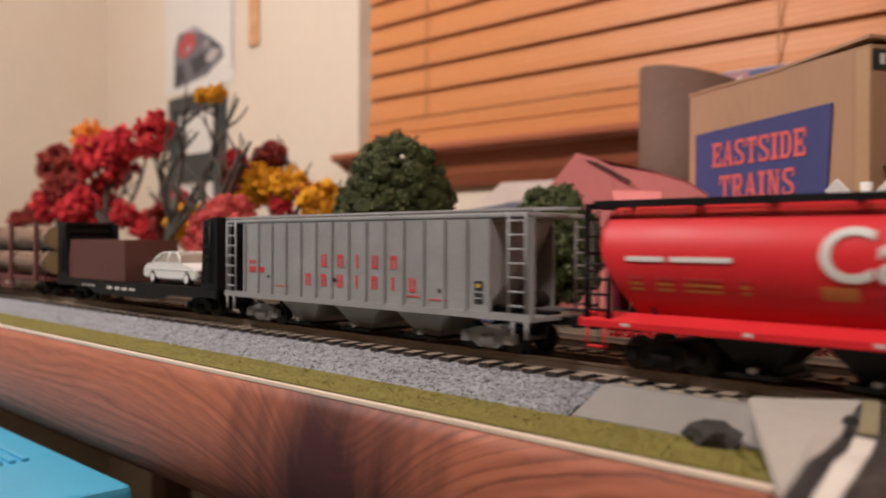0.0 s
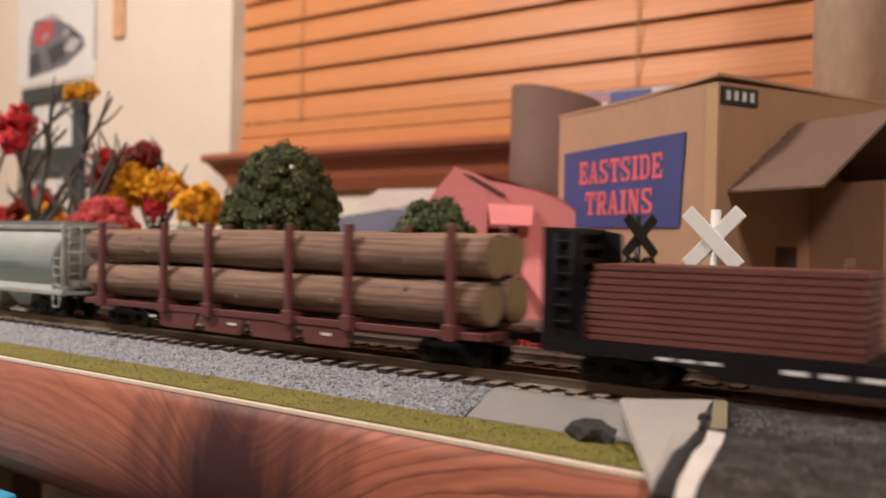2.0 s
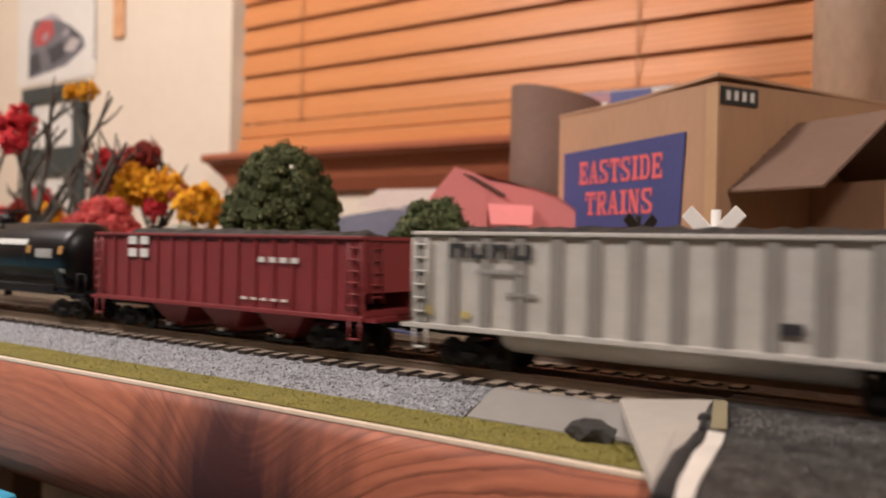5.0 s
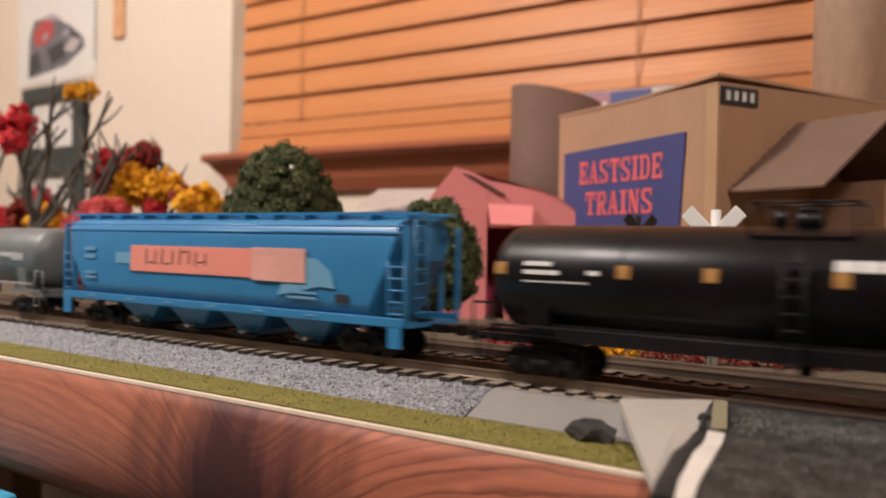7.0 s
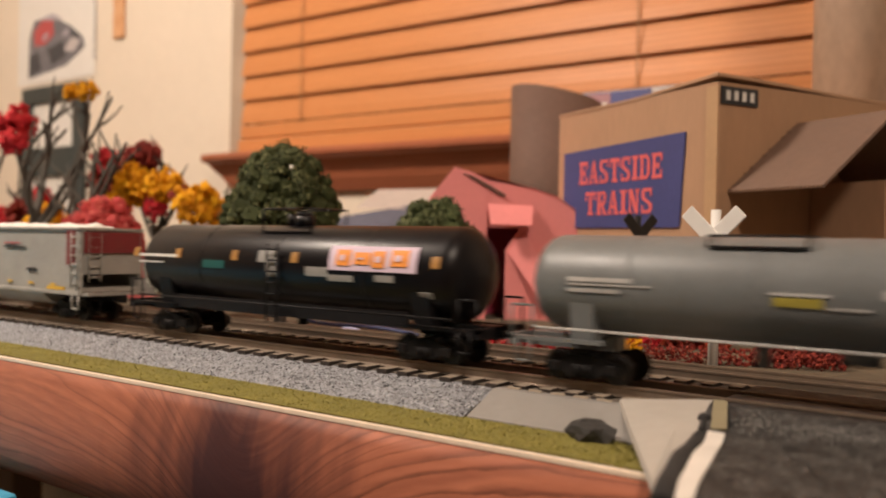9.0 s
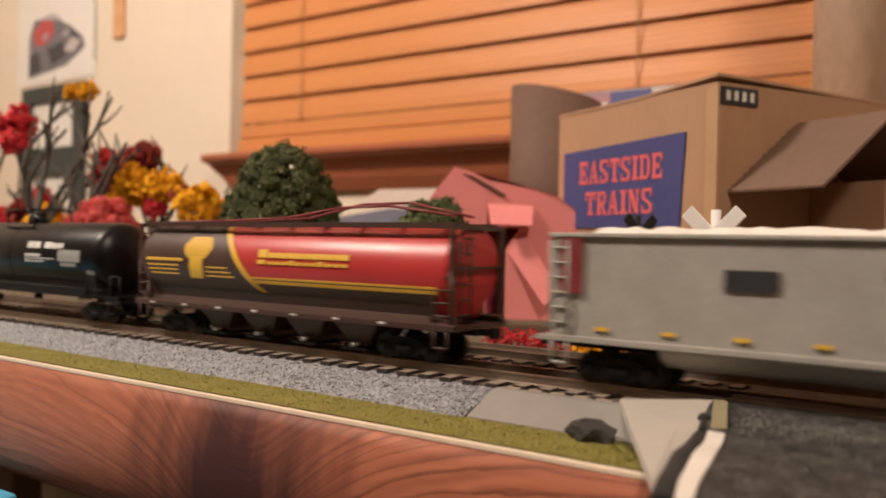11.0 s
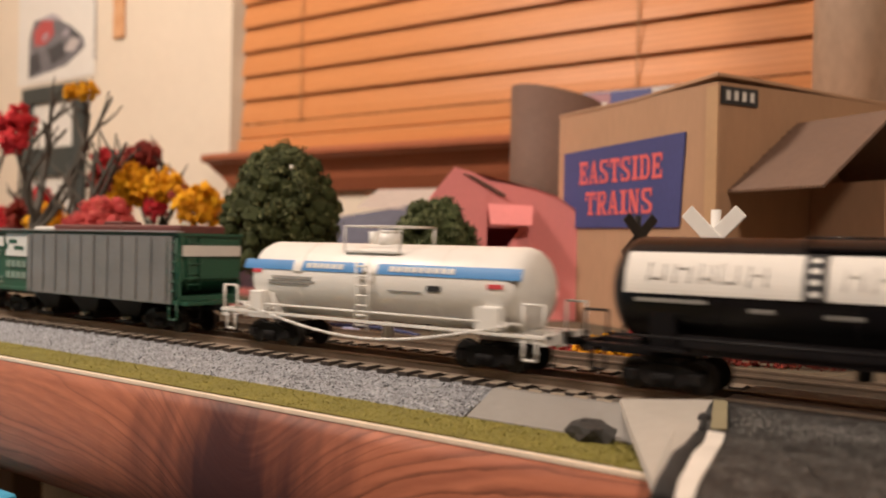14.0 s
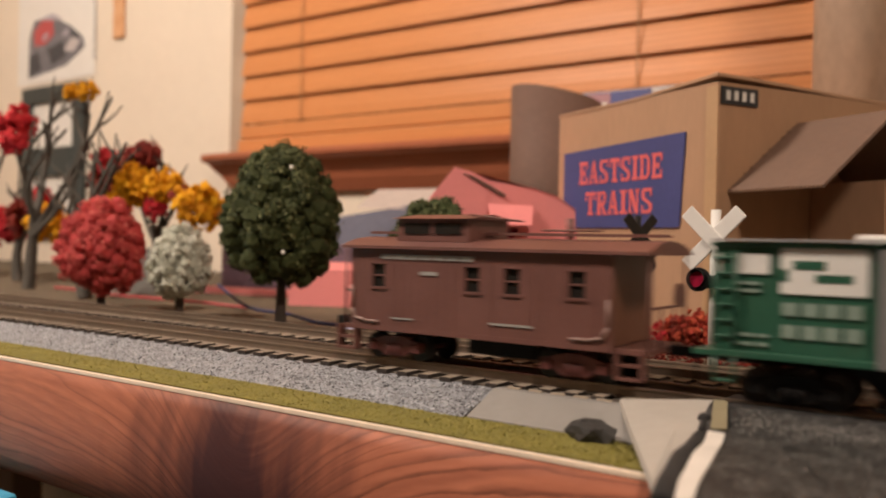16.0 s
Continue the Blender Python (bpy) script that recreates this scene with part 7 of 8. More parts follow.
def build_autumn_trees():
    rnd = random.Random(21)
    bark = mat("branch_grey", (0.085, 0.075, 0.062), 0.85, grain=400, vary=0.3, bump=0.4)
    trees = [
        # base, fork, tips, blossoms (place, radius, colours)
        ((-0.80, 0.20, 0), (-0.79, 0.20, 0.075), [(-0.835, 0.2, 0.150), (-0.78, 0.21, 0.165), (-0.72, 0.2, 0.185), (-0.705, 0.2, 0.195), (-0.68, 0.19, 0.17), (-0.735, 0.2, 0.16), (-0.66, 0.2, 0.185), (-0.76, 0.2, 0.20)],
         [((-0.832, 0.2, 0.172), 0.021, RED_C), ((-0.815, 0.19, 0.150), 0.014, RED_C), ((-0.727, 0.2, 0.1960), 0.0072, YEL_C), ((-0.700, 0.2, 0.1945), 0.0085, YEL_C), ((-0.90, 0.2, 0.08), 0.016, RED_C)]),
        ((-0.642, 0.165, 0), (-0.66, 0.17, 0.055), [(-0.60, 0.165, 0.125), (-0.585, 0.165, 0.135), (-0.64, 0.17, 0.13), (-0.70, 0.18, 0.11), (-0.72, 0.18, 0.085)],
         [((-0.70, 0.22, 0.13), 0.014, RED_C), ((-0.72, 0.24, 0.11), 0.020, DKRED_C)]),
        ((-0.70, 0.28, 0), (-0.70, 0.28, 0.06), [(-0.74, 0.28, 0.125), (-0.70, 0.28, 0.14), (-0.66, 0.28, 0.12)],
         [((-0.727, 0.28, 0.138), 0.019, DKRED_C), ((-0.755, 0.28, 0.122), 0.018, DKRED_C), ((-0.79, 0.28, 0.115), 0.02, DKRED_C), ((-0.70, 0.27, 0.142), 0.014, DKRED_C)]),
        ((-0.635, 0.25, 0), (-0.635, 0.25, 0.04), [(-0.69, 0.25, 0.10), (-0.64, 0.25, 0.105), (-0.595, 0.25, 0.085)],
         [((-0.70, 0.25, 0.112), 0.016, YEL_C), ((-0.675, 0.25, 0.104), 0.016, YEL_C), ((-0.645, 0.25, 0.106), 0.015, YEL_C), ((-0.705, 0.245, 0.096), 0.014, YEL_C), ((-0.594, 0.25, 0.086), 0.020, YEL_C), ((-0.653, 0.245, 0.084), 0.012, RED_C), ((-0.62, 0.25, 0.094), 0.012, DKRED_C), ((-0.735, 0.25, 0.10), 0.012, YEL_C)]),
        ((-1.06, 0.25, 0), (-1.06, 0.25, 0.07), [(-1.10, 0.25, 0.15), (-1.05, 0.25, 0.16), (-0.99, 0.25, 0.14), (-1.12, 0.25, 0.18), (-0.94, 0.25, 0.18)],
         [((-1.06, 0.25, 0.155), 0.040, RED_C), ((-1.02, 0.25, 0.172), 0.026, RED_C), ((-1.112, 0.25, 0.190), 0.024, ORG_C), ((-1.10, 0.25, 0.10), 0.03, RED_C)]),
        ((-1.24, 0.25, 0), (-1.24, 0.25, 0.06), [(-1.23, 0.25, 0.14), (-1.27, 0.25, 0.12), (-1.20, 0.25, 0.13)],
         [((-1.225, 0.25, 0.158), 0.030, DKRED_C), ((-1.20, 0.25, 0.125), 0.030, DKRED_C), ((-1.25, 0.25, 0.10), 0.03, RED_C), ((-1.32, 0.25, 0.09), 0.02, DKRED_C), ((-1.16, 0.25, 0.09), 0.03, RED_C), ((-1.38, 0.25, 0.08), 0.018, DKRED_C)]),
        ((-0.95, 0.27, 0), (-0.95, 0.27, 0.05), [(-0.93, 0.27, 0.10), (-0.98, 0.27, 0.11), (-0.9, 0.27, 0.09)],
         [((-0.93, 0.27, 0.075), 0.026, DKRED_C), ((-0.98, 0.27, 0.065), 0.024, RED_C), ((-0.885, 0.27, 0.07), 0.02, YEL_C), ((-0.905, 0.27, 0.10), 0.014, RED_C)]),
    ]
    for base, fork, tips, blooms in trees:
        t = thing("autumn_tree", "bare grey-brown model tree with bright autumn blossom clumps", "tree", "autumn trees at the back of the layout")
        bm = B()
        branch(bm, base, fork, 0.0068, 0.0048, rnd, 0.06)
        part("trunk", bm, bark, t)
        for k, tip in enumerate(tips):
            bm = B()
            pts = branch(bm, Vector(fork) - Vector((0, 0, 0.02 * rnd.random())), tip, 0.0032, 0.0013, rnd, 0.16)
            for j in (2, 3, 4, 4):
                d = Vector((rnd.uniform(-0.03, 0.03), rnd.uniform(-0.015, 0.015), rnd.uniform(0.012, 0.04)))
                branch(bm, pts[j], pts[j] + d, 0.0015, 0.0006, rnd, 0.1, 3)
            part("limb", bm, bark, t)
        for p, r, c in blooms:
            clump(t, p, r * (1.22 if c is YEL_C else 1.0), c, rnd, 170)


def build_hedges():
    rnd = random.Random(8)

    def hedge(label, spots, cols, n=40):
        h = thing("flower_hedge", label, "hedge", "low flower hedges")
        for x, y, z, r in spots:
            clump(h, (x, y, z), r, cols, rnd, n * 2, "flower_tuft", 0.17)
    hedge("low dark red flower hedge beside the far track", [(-0.20 + 0.0085 * k, 0.135, 0.0048, 0.0065) for k in range(7)], RED_C)
    hedge("bright yellow flower tuft beside the far track", [(-0.137, 0.125, 0.0052, 0.0072), (-0.127, 0.127, 0.0058, 0.008), (-0.117, 0.129, 0.0052, 0.0076)], YEL_C, 60)
    hedge("low rust-red flower hedge beside the far track", [(-0.108 + 0.0078 * k, 0.137 + 0.003 * k, 0.0036, 0.0058) for k in range(11)], HEDGE_C)
    hedge("rust-red bush in front of the cardboard house", [(-0.050, 0.180, 0.008, 0.0105), (-0.041, 0.183, 0.009, 0.012), (-0.031, 0.187, 0.0085, 0.0105), (-0.060, 0.178, 0.006, 0.009)], HEDGE_C, 70)
    hedge("orange-red bush at the cardboard house corner", [(-0.120, 0.205, 0.008, 0.011), (-0.108, 0.208, 0.010, 0.012), (-0.098, 0.206, 0.008, 0.010)], [(0.20, 0.02, 0.012), (0.32, 0.035, 0.02), (0.42, 0.075, 0.03)], 110)
    hedge("dark red flower tuft beside the crossing signal", [(-0.128, 0.19, 0.006, 0.0085), (-0.137, 0.188, 0.005, 0.007)], RED_C, 40)


def build_signals():
    def crossbuck(label, x, y, rz, scale, paint, disc, lens, base_m):
        s = thing("crossing_signal", label, "railway signal", "crossing signals", x, y, 0, rz)
        h = 0.0715 * scale
        part("base", rod(B(), (0, 0, -0.0005), (0, 0, 0.006), 0.0030, 12), base_m, s)
        part("post", rod(B(), (0, 0, 0.006), (0, 0, h), 0.0020 * scale, 14), paint, s)
        for a in (45, -45):
            bm = bx(B(), -0.0155 * scale, 0.0155 * scale, -0.0005, 0.0005, -0.0031 * scale, 0.0031 * scale, 0.0004)
            o = part("crossbuck_board", bm, paint, s, "crossbuck board")
            o.matrix_basis = pose(0, -0.0019 * scale - (0.0011 if a > 0 else 0), h - 0.0115 * scale, 0, a, 0)
        zl = h - 0.0285 * scale
        part("lamp_bar", bx(B(), -0.006 * scale, 0.006 * scale, -0.0022, 0.0022, zl - 0.0028 * scale, zl + 0.0026 * scale, 0.0006), disc, s)
        for dx in (-0.0060, 0.0060):
            d = part("lamp_disc", rod(B(), (dx * scale, -0.0026, zl + 0.0006), (dx * scale, -0.0010, zl + 0.0006), 0.0048 * scale, 24), disc, s)
            part("hood", rod(B(), (dx * scale, -0.0052, zl + 0.0012), (dx * scale, -0.0026, zl + 0.0010), 0.0036 * scale, 20, None, False), disc, d)
            part("lens", rod(B(), (dx * scale, -0.0032, zl + 0.0006), (dx * scale, -0.0026, zl + 0.0006), 0.0031 * scale, 20), lens, d)
    lens = mat("red_lens", (0.30, 0.012, 0.04), 0.15, grain=600, bump=0)
    crossbuck("white crossbuck signal with dark red lamps", -0.0585, 0.0725, -6, 1.0, WHITE, DARK, lens, WHITE)
    black = mat("signal_black", (0.012, 0.011, 0.011), 0.3, grain=600)
    crossbuck("black crossbuck signal seen beside the cardboard house", -0.145, 0.206, 63, 1.04, black, black, mat("grey_lens", (0.20, 0.12, 0.11), 0.2, grain=600, bump=0), black)


# slab-serif capitals in a unit box: level and upright bars, then slanted strokes by their corners
SLAB = {
    "E": ([(0.10, 0.36, 0, 1), (0, 0.10, 0.88, 1), (0, 0.10, 0, 0.12), (0.36, 0.95, 0.86, 1), (0.36, 0.70, 0.43, 0.57), (0.36, 0.95, 0, 0.14), (0.80, 0.95, 0.68, 0.86), (0.80, 0.95, 0.14, 0.32), (0.60, 0.70, 0.34, 0.43), (0.60, 0.70, 0.57, 0.66)], []),
    "A": ([(0, 0.36, 0, 0.12), (0.60, 1.0, 0, 0.12), (0.30, 0.66, 0.26, 0.38)], [((0.10, 0.12), (0.24, 0.12), (0.52, 1.0), (0.40, 1.0)), ((0.64, 0.12), (0.92, 0.12), (0.62, 1.0), (0.42, 1.0))]),
    "S": ([(0.18, 0.80, 0.87, 1), (0.06, 0.30, 0.60, 0.92), (0.70, 0.94, 0.08, 0.40), (0.18, 0.80, 0, 0.13), (0.80, 0.92, 0.68, 1), (0.06, 0.18, 0, 0.32)], [((0.06, 0.60), (0.30, 0.66), (0.94, 0.38), (0.72, 0.32))]),
    "T": ([(0.37, 0.63, 0, 1), (0, 0.37, 0.86, 1), (0.63, 1, 0.86, 1), (0, 0.13, 0.64, 0.86), (0.87, 1, 0.64, 0.86), (0.22, 0.37, 0, 0.12), (0.63, 0.78, 0, 0.12)], []),
    "I": ([(0.25, 0.75, 0, 1), (0, 0.25, 0.87, 1), (0.75, 1, 0.87, 1), (0, 0.25, 0, 0.13), (0.75, 1, 0, 0.13)], []),
    "D": ([(0.10, 0.36, 0, 1), (0, 0.10, 0.88, 1), (0, 0.10, 0, 0.12), (0.36, 0.68, 0.87, 1), (0.36, 0.68, 0, 0.13), (0.72, 0.97, 0.22, 0.78)], [((0.68, 1.0), (0.62, 0.87), (0.72, 0.78), (0.97, 0.78)), ((0.68, 0.0), (0.62, 0.13), (0.72, 0.22), (0.97, 0.22))]),
    "R": ([(0.10, 0.36, 0, 1), (0, 0.10, 0.88, 1), (0, 0.10, 0, 0.12), (0.36, 0.46, 0, 0.12), (0.36, 0.80, 0.87, 1), (0.36, 0.80, 0.43, 0.55), (0.68, 0.92, 0.50, 0.92), (0.82, 1, 0, 0.12)], [((0.44, 0.44), (0.66, 0.44), (0.94, 0.0), (0.70, 0.0))]),
    "N": ([(0.10, 0.26, 0, 1), (0.74, 0.90, 0, 1), (0, 0.10, 0.88, 1), (0, 0.40, 0, 0.11), (0.62, 1, 0.89, 1)], [((0.10, 1.0), (0.38, 1.0), (0.90, 0.0), (0.66, 0.0))]),
}


def slab_word(text, x, z, width, height, gap, material, parent, y):
    """A word of slab-serif capitals standing on the plane y, from x on, one mesh a letter."""
    for ch in text:
        w = width * (0.62 if ch == "I" else 1.0)
        bars_, slants = SLAB[ch]
        bm = B()
        for u0, u1, v0, v1 in bars_:
            bx(bm, x + u0 * w, x + u1 * w, y - 0.0003, y, z + v0 * height, z + v1 * height)
        for quad in slants:
            poly(bm, [(x + u * w, y - 0.0004, z + v * height) for u, v in quad], (0, 0.0004, 0))
        part("sign_letter", bm, material, parent)
        x += w + gap


def build_house():
    h = thing("cardboard_building", "brown cardboard building with a blue shop sign", "model building", x=-0.256, y=0.32, rz=-29.02)
    W, D, H = 0.167, 0.23, 0.1555
    t = 0.0022
    part("wall", bx(B(), 0, W, 0, t, 0, H), CARDBOARD, h, "plain brown cardboard wall")
    bm = B()
    # side wall with door and window openings
    d0, d1, dh = 0.050, 0.069, 0.058
    w0, w1, wz0, wz1 = 0.079, 0.101, 0.060, 0.094
    # the side wall's shade is put into a darker copy of the cardboard colour
    side = mat("cardboard_side_shaded", (0.38, 0.22, 0.125), 0.85, grain=260, vary=0.12, bump=0.25, stretch=(1, 1, 0.25))
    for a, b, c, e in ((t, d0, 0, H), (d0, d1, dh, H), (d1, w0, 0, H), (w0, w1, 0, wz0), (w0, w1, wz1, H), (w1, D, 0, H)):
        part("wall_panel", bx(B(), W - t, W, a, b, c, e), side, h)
    part("wall", bx(B(), 0, W - t, D - t, D, 0, H), CARDBOARD, h)
    part("wall", bx(B(), 0, t, t, D - t, 0, H), CARDBOARD, h)
    # roof flaps, lifted at the near corner
    bm = B()
    nx, ny = 12, 12
    top = [[bm.verts.new((-0.0004 + (W + 0.0008) * i / nx, -0.0006 + (D + 0.001) * j / ny, H + 0.0012 + 0.0045 * max(0, (i / nx) - 0.55) * max(0, 1 - j / ny * 1.6) * 2 + 0.0005 * math.sin(i * 1.1) * math.sin(j * 0.8))) for j in range(ny + 1)] for i in range(nx + 1)]
    bot = [[bm.verts.new(v.co - Vector((0, 0, 0.0018))) for v in r] for r in top]
    for i in range(nx):
        for j in range(ny):
            bm.faces.new((top[i][j], top[i + 1][j], top[i + 1][j + 1], top[i][j + 1]))
            bm.faces.new((bot[i][j], bot[i][j + 1], bot[i + 1][j + 1], bot[i + 1][j]))
    for i in range(nx):
        for j in (0, ny):
            bm.faces.new((top[i][j], top[i + 1][j], bot[i + 1][j], bot[i][j]))
    for j in range(ny):
        for i in (0, nx):
            bm.faces.new((top[i][j], top[i][j + 1], bot[i][j + 1], bot[i][j]))
    part("roof", bm, CARDBOARD, h, "brown cardboard roof flap")
    part("corner_tape", bx(B(), W - 0.009, W + 0.0006, -0.0006, -0.0001, 0.0, H - 0.002), mat("tan_tape", (0.46, 0.29, 0.16), 0.4, grain=300, vary=0.1), h)
    # sign
    blue = mat("sign_blue", (0.050, 0.058, 0.19), 0.75, grain=300, vary=0.15, bump=0.1)
    s = part("shop_sign", poly(B(), [(0.0095, -0.0014, 0.0695), (0.137, -0.0014, 0.0690), (0.1412, -0.0014, 0.1285), (0.0092, -0.0014, 0.1258)], (0, 0.001, 0)), blue, h, "blue paper sign with red lettering")
    red = mat("sign_red", (0.72, 0.13, 0.13), 0.75, grain=400, vary=0.12, bump=0)
    slab_word("EASTSIDE", 0.0300, 0.1010, 0.0107, 0.0165, 0.0014, red, s, -0.0016)
    slab_word("TRAINS", 0.0385, 0.0785, 0.0116, 0.0165, 0.0017, red, s, -0.0016)
    # number plate with plain bars
    p = part("number_plate", bx(B(), W + 0.0001, W + 0.0010, 0.0018, 0.0315, 0.1425, 0.1532), LETBLACK, h, "black plate with pale bars")
    for k in range(4):
        y = 0.0055 + k * 0.0064
        part("plate_bar", bx(B(), W + 0.0010, W + 0.0013, y, y + 0.0032, 0.1450, 0.1508), LETWHITE, p)
    # door and dark window
    d = part("door", bx(B(), W - 0.0019, W - 0.0010, d0, d1, 0, dh), mat("door_brown", (0.075, 0.042, 0.028), 0.8, grain=260), h, "dark brown card door")
    bm = B()
    bmesh.ops.create_uvsphere(bm, u_segments=14, v_segments=10, radius=0.0042, matrix=Matrix.Translation((W + 0.0020, d0 + 0.0035, 0.031)))
    part("door_knob", bm, mat("bead", (0.50, 0.38, 0.22), 0.35, grain=400), d, "pale round bead knob")
    part("window", bx(B(), W - 0.0019, W - 0.0012, w0, w1, wz0, wz1), mat("dark_card", (0.03, 0.018, 0.012), 0.85, grain=260), h)
    # gabled porch standing out from the side
    e, y0, y1, yr, ze, zr = 0.068, 0.0098, 0.1242, 0.067, 0.0895, 0.1345
    po = part("porch_roof", poly(B(), [(W, y0, ze), (W + e, y0, ze), (W + e, yr, zr), (W, yr, zr)], (0, -0.0007, 0.0016)), DARKCARD, h, "brown corrugated card porch roof")
    part("porch_roof_far", poly(B(), [(W, yr, zr), (W + e, yr, zr), (W + e, y1, ze), (W, y1, ze)], (0, 0.0007, 0.0016)), DARKCARD, h)
    for k in range(24):
        x = W + 0.002 + k * (e - 0.004) / 23
        part("corrugation", rod(B(), (x, y0 - 0.0009, ze + 0.0005), (x, y0 + 0.0012, ze + 0.0022), 0.0005, 6), CARDBOARD, po)
    for k in range(9):
        u = 0.12 + 0.8 * k / 9
        if k % 3:
            part("torn_edge", bx(B(), W + 0.0002, W + 0.0022, y0 + (yr - y0) * u, y0 + (yr - y0) * u + 0.0035, ze + (zr - ze) * u + 0.0012, ze + (zr - ze) * u + 0.0036), DARKCARD, po)
    bm = B()
    bx(bm, W, W + 0.026, 0.0795, 0.0815, 0, 0.098)
    bx(bm, W + 0.034, W + 0.052, 0.0795, 0.0815, 0, 0.098)
    bx(bm, W + 0.026, W + 0.034, 0.0795, 0.0815, 0.052, 0.098)
    part("porch_wall", bm, CARDBOARD, h)
    part("porch_wall", bx(B(), W + 0.050, W + 0.052, 0.0815, 0.118, 0, 0.090), CARDBOARD, h)
    part("porch_floor", bx(B(), W, W + 0.060, 0.02, 0.12, 0.0, 0.0015), DARKCARD, h)
    for k, (x, z) in enumerate(((0.012, 0.1585), (0.1, 0.159), (0.13, 0.1605))):
        part("clear_tab", bx(B(), x, x + 0.006, 0.03, 0.0306, z, z + 0.009), mat("clear_tab", (0.62, 0.56, 0.5), 0.3, grain=300), h)


def build_pink():
    h = thing("pink_paper_house", "folded pink paper house with a curved roof", "model building", x=-0.293, y=0.265, rz=35.0)
    prof = [(-0.046, 0), (-0.046, 0.06), (-0.037, 0.090), (-0.019, 0.1130), (-0.006, 0.1095), (0.01, 0.1055), (0.04, 0.0985), (0.058, 0.0925), (0.071, 0.0835), (0.080, 0.071), (0.0855, 0.056), (0.087, 0.04), (0.0875, 0)]
    bm = B()
    th = 0.0009
    out = [[(u, w, z) for u, z in prof] for w in (0.0, 0.085)]
    inn = [[(u + (th if u < 0 else -th), w, max(0, z - th)) for u, z in prof] for w in (0.0, 0.085)]
    for ring in (out, inn):
        a, b = [[bm.verts.new(p) for p in r] for r in ring]
        for k in range(len(prof) - 1):
            f = bm.faces.new((a[k], a[k + 1], b[k + 1], b[k]))
    part("roof_sheet", bm, PINK, h, "curved sheet of pink paper")
    front = [(-0.046, 0), (-0.046, 0.06), (-0.037, 0.090), (-0.019, 0.1130), (-0.006, 0.1095), (0.006, 0.1035), (0.006, 0)]
    part("front_panel", poly(B(), [(u, 0.0, z) for u, z in front], (0, th, 0)), PINK, h)
    front = [(0.020, 0), (0.020, 0.052), (0.030, 0.068), (0.006, 0.0685), (0.006, 0.1035), (0.04, 0.0980), (0.058, 0.0919), (0.071, 0.0829), (0.0796, 0.0705), (0.0849, 0.0555), (0.0862, 0.04), (0.0867, 0)]
    part("front_panel", poly(B(), [(u, 0.0004, z) for u, z in front], (0, th, 0)), PINK, h)
    part("fold", poly(B(), [(0.022, -0.0002, 0.050), (0.034, -0.0002, 0.066), (0.060, -0.0135, 0.020), (0.048, -0.0135, 0.012)], (0, 0.0006, 0.0002)), PINK, h)
    part("flap", poly(B(), [(0.006, -0.0006, 0.0855), (0.040, -0.0006, 0.0845), (0.038, -0.012, 0.0695), (0.008, -0.012, 0.0700)], (0, -0.0004, 0.0007)), PINK, h, "folded pink paper flap")
    # flat dark strip stands for the shade inside the folded slit
    part("slot", poly(B(), [(-0.013, -0.0012, 0.1085), (-0.004, -0.0012, 0.1060), (0.020, -0.0012, 0.0925), (0.017, -0.0012, 0.0915)], (0, 0.0008, 0)), mat("slot_shadow", (0.10, 0.05, 0.035), 0.8, grain=300), h, "dark strip painted as the shade in a folded slit")
    # inner panel is coloured deep magenta to stand for shaded pink paper
    part("back_panel", poly(B(), [(u, 0.050, z) for u, z in ((-0.045, 0), (-0.045, 0.06), (0.0, 0.095), (0.06, 0.09), (0.08, 0.06), (0.085, 0))], (0, th, 0)), PINK_SHADED, h, "deep magenta inner panel, coloured as pink paper in shade")
    b = thing("pink_paper_box", "small folded pink paper box on the board", "paper box", x=-0.453, y=0.262, rz=25)
    part("side", bx(B(), -0.026, 0.03, 0, 0.0008, 0, 0.030), PINK, b)
    part("side", bx(B(), 0.0292, 0.03, 0.0008, 0.04, 0, 0.030), PINK, b)
    part("lid", poly(B(), [(-0.026, 0, 0.0302), (0.03, 0, 0.0302), (0.03, 0.04, 0.036), (-0.026, 0.04, 0.036)], (0, 0, 0.0008)), PINK, b)
    p = thing("pink_paper_sheet", "narrow pink paper strip lying on the board", "paper strip", x=-0.66, y=0.30, rz=12)
    part("strip", bx(B(), -0.12, 0.2, 0, 0.02, 0.0, 0.006), PINK, p)


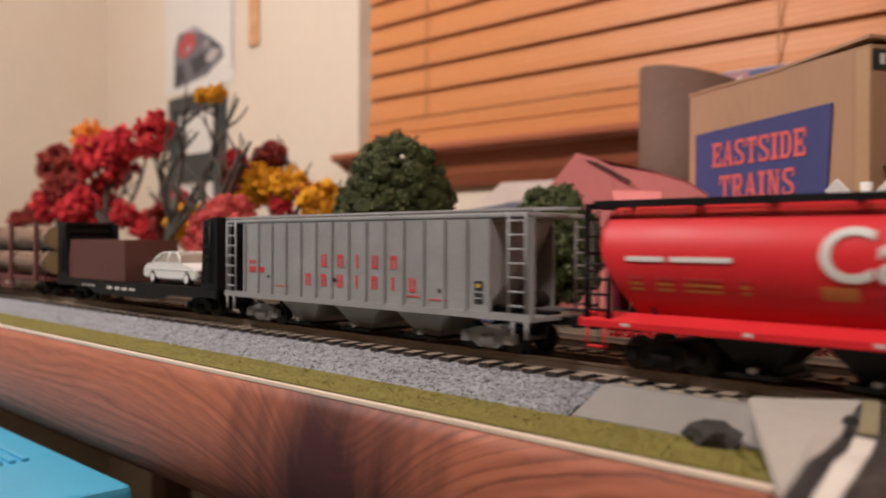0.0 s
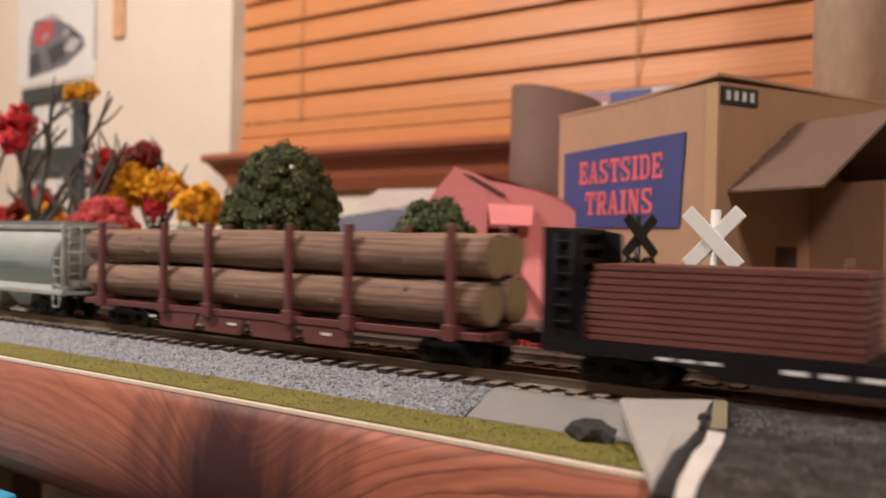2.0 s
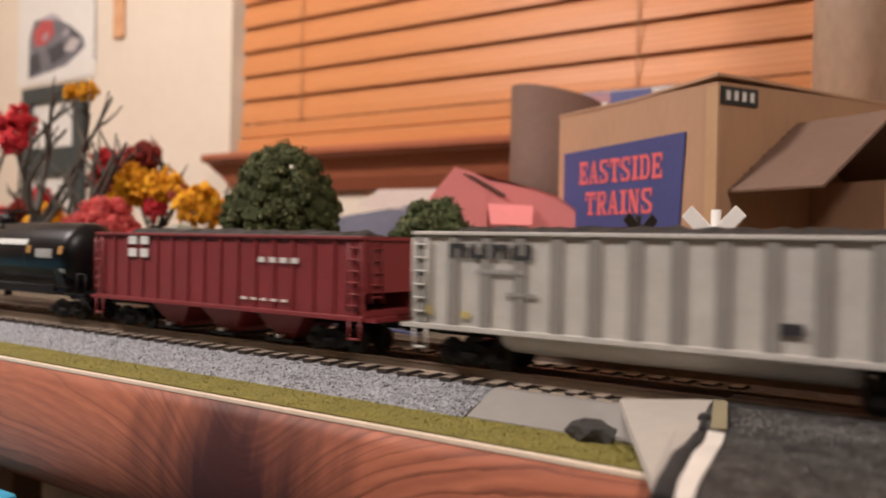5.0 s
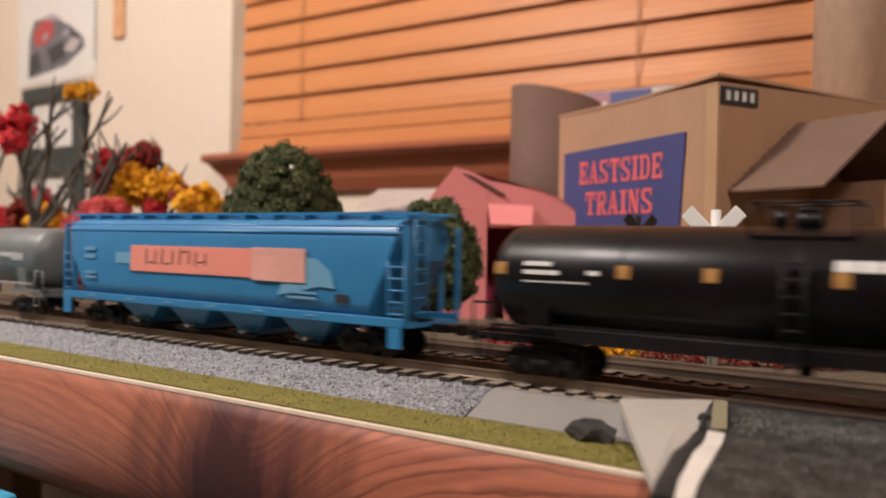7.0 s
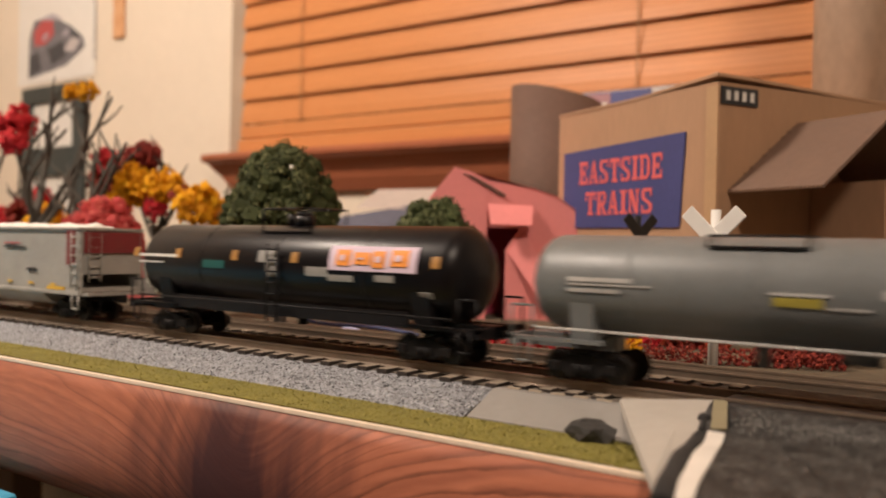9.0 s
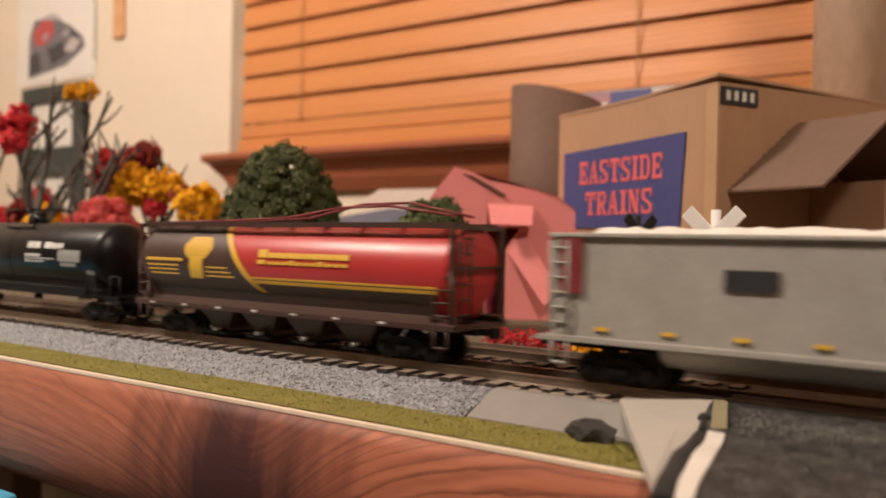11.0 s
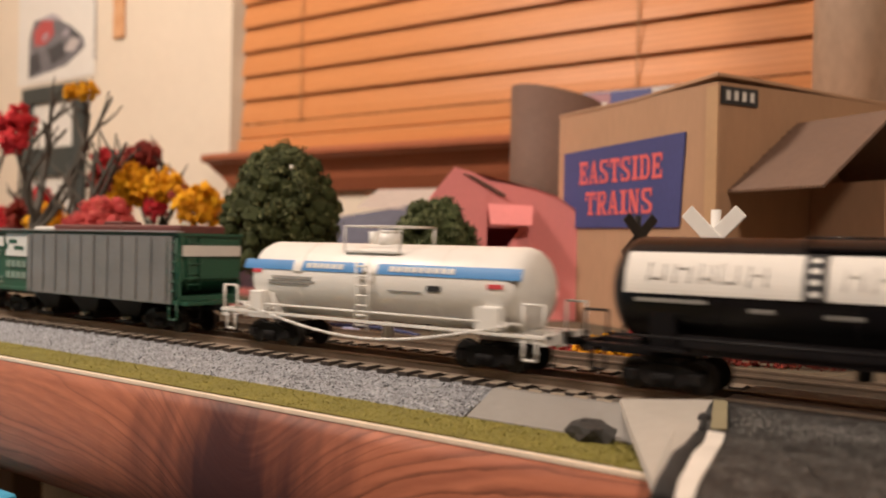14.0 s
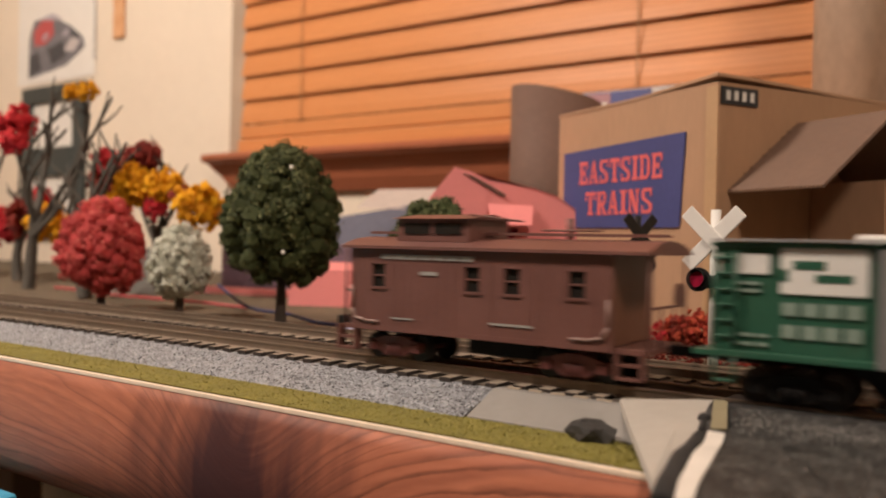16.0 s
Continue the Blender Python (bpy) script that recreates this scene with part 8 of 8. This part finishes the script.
def build_clutter():
    # standing tubes and parcels behind the building
    t = thing("cardboard_tube", "tall tan cardboard tube standing by the window", "cardboard tube", x=-0.082, y=0.515)
    bm = B()
    n = 40
    loft(bm, [[(r * math.cos(k * math.tau / n), r * math.sin(k * math.tau / n), z) for k in range(n)] for r, z in ((0.0315, -0.0002), (0.0315, 0.62), (0.0290, 0.62), (0.0290, 0.02))])
    part("tube", bm, mat("tan_tube", (0.46, 0.32, 0.225), 0.7, grain=120, vary=0.35, bump=0.2, stretch=(1, 1, 0.5), dirt=0.15), t)
    part("tube_rim", loft(B(), [[(r * math.cos(k * math.tau / n), r * math.sin(k * math.tau / n), z) for k in range(n)] for r, z in ((0.0322, 0.60), (0.0322, 0.621), (0.0288, 0.621), (0.0288, 0.60))]), CARDBOARD, t)
    c = thing("brown_canister", "open brown cardboard canister standing on the board", "canister", x=-0.352, y=0.500)
    bm = B()
    loft(bm, [[(r * math.cos(k * math.tau / n), r * math.sin(k * math.tau / n), z + (0.0 if z < 0.05 else -0.010 * math.cos(k * math.tau / n - 0.6))) for k in range(n)] for r, z in ((0.047, -0.0002), (0.047, 0.206), (0.0445, 0.206), (0.0445, 0.03))])
    part("shell", bm, mat("canister_brown", (0.15, 0.085, 0.062), 0.75, grain=160, vary=0.2, bump=0.25), c)
    part("base_ring", loft(B(), [[(r * math.cos(k * math.tau / n), r * math.sin(k * math.tau / n), z) for k in range(n)] for r, z in ((0.048, -0.0002), (0.048, 0.008), (0.0472, 0.008), (0.0472, -0.0002))]), DARKCARD, c)
    p = thing("parcel", "white and blue printed parcel behind the canister", "box", x=-0.315, y=0.6)
    part("box", bx(B(), -0.07, 0.09, -0.03, 0.03, 0, 0.222, 0.002), mat("parcel_white", (0.55, 0.50, 0.48), 0.6, grain=120), p)
    part("blue_panel", bx(B(), -0.06, 0.035, -0.0312, -0.0304, 0.185, 0.2205), mat("parcel_blue", (0.10, 0.11, 0.26), 0.6, grain=120), p)
    part("red_panel", bx(B(), -0.055, -0.01, -0.0318, -0.0313, 0.208, 0.2195), mat("parcel_pink", (0.42, 0.22, 0.24), 0.6, grain=120), p)
    g = thing("grey_card_sheet", "blue-grey card sheet leaning at the back", "card sheet", x=-0.56, y=0.44, rz=14)
    part("sheet", poly(B(), [(-0.10, 0, 0), (0.16, 0, 0), (0.16, 0.03, 0.092), (0.05, 0.03, 0.098), (-0.10, 0.03, 0.075)], (0, 0.0015, 0)), mat("card_blue_grey", (0.12, 0.12, 0.16), 0.8, grain=120, vary=0.2), g)
    part("white_edge", poly(B(), [(-0.02, 0.0285, 0.094), (0.16, 0.0285, 0.092), (0.165, 0.045, 0.118), (0.0, 0.045, 0.116)], (0, 0.001, 0)), mat("card_pale", (0.52, 0.43, 0.38), 0.8, grain=160), g)
    r = thing("grey_card_roof", "grey card roof piece leaning among the trees", "card sheet", x=-0.69, y=0.24, rz=10)
    part("sheet", poly(B(), [(-0.03, 0, 0), (0.035, 0, 0), (0.012, 0.02, 0.045), (-0.045, 0.02, 0.045)], (0, 0.0012, 0)), mat("card_grey", (0.16, 0.145, 0.13), 0.8, grain=160, vary=0.2), r)
    j = thing("violet_card_box", "dull violet card box among the trees", "box", x=-0.60, y=0.36, rz=8)
    part("box", bx(B(), -0.08, 0.09, 0, 0.05, 0, 0.05, 0.001), mat("card_violet", (0.16, 0.10, 0.13), 0.8, grain=160, vary=0.25), j)
    # wires on the board
    def wire(label, pts, r, material):
        cu = bpy.data.curves.new("wire", "CURVE")
        cu.dimensions, cu.bevel_depth, cu.bevel_resolution = "3D", r, 2
        sp = cu.splines.new("NURBS")
        sp.points.add(len(pts) - 1)
        for q, c in zip(sp.points, pts):
            q.co = (*c, 1)
        sp.use_endpoint_u = True
        tmp = new("tmp_wire", cu)
        me = bpy.data.meshes.new_from_object(tmp.evaluated_get(bpy.context.evaluated_depsgraph_get()))
        bpy.data.objects.remove(tmp)
        me.materials.clear()
        me.materials.append(material)
        return tagged(new("wire", me), label, "wire")
    wire("dark blue insulated wire looping over the board", [(-0.47, 0.17, 0.020), (-0.435, 0.155, 0.012), (-0.41, 0.15, 0.004), (-0.375, 0.148, 0.007), (-0.345, 0.142, 0.002), (-0.315, 0.138, 0.002), (-0.28, 0.14, 0.004), (-0.25, 0.135, 0.001)], 0.0012, mat("wire_blue", (0.035, 0.045, 0.13), 0.4, grain=400))
    wire("thin blue and white wire arching beside the far track", [(-0.285, 0.095, 0.001), (-0.272, 0.092, 0.010), (-0.255, 0.09, 0.009), (-0.243, 0.086, 0.001)], 0.0008, mat("wire_pale", (0.42, 0.44, 0.66), 0.3, grain=400))
    wire("red insulated wire lying along the board", [(-0.75, 0.20, 0.004), (-0.68, 0.18, 0.006), (-0.6, 0.175, 0.003), (-0.52, 0.18, 0.005), (-0.46, 0.19, 0.002)], 0.0013, mat("wire_red", (0.45, 0.06, 0.07), 0.4, grain=400))
    # blue plastic crate below the rim
    b = thing("plastic_crate", "light blue plastic crate with a ribbed lid", "storage crate", x=0, y=0)
    bl = mat("crate_blue", (0.08, 0.40, 0.62), 0.4, grain=200, vary=0.08, bump=0.08)
    part("tub", bx(B(), -0.86, -0.318, -0.36, -0.0705, -0.74, -0.0655, 0.006), bl, b)
    lid = part("lid", bx(B(), -0.87, -0.312, -0.37, -0.0690, -0.0655, -0.0560, 0.003), bl, b)
    for k in range(14):
        y = -0.088 - k * 0.006
        part("lid_rib", bx(B(), -0.47, -0.385, y - 0.0016, y + 0.0016, -0.0561, -0.0543, 0.0006), bl, lid)


build_room()
build_table()
build_clutter()
build_house()
build_pink()
build_trees()
build_autumn_trees()
build_hedges()
build_signals()
build_train()
build_track()


def motions():
    times = [t for t, _ in TRAVEL]
    for ob, x, y, z, rz in ROLLING:
        rows = []
        for t in sorted(set(times) | {k * 0.25 for k in range(65)}):
            s = x + float(np.interp(t, times, [v for _, v in TRAVEL]))
            if t in times or s < LEFT + 0.15 or s > RIGHT - 0.15:
                px, py, a = along(s, y)
                rows.append((t, pose(px, py, z, 0, 0, rz + a)))
        walk(ob, rows)


motions()
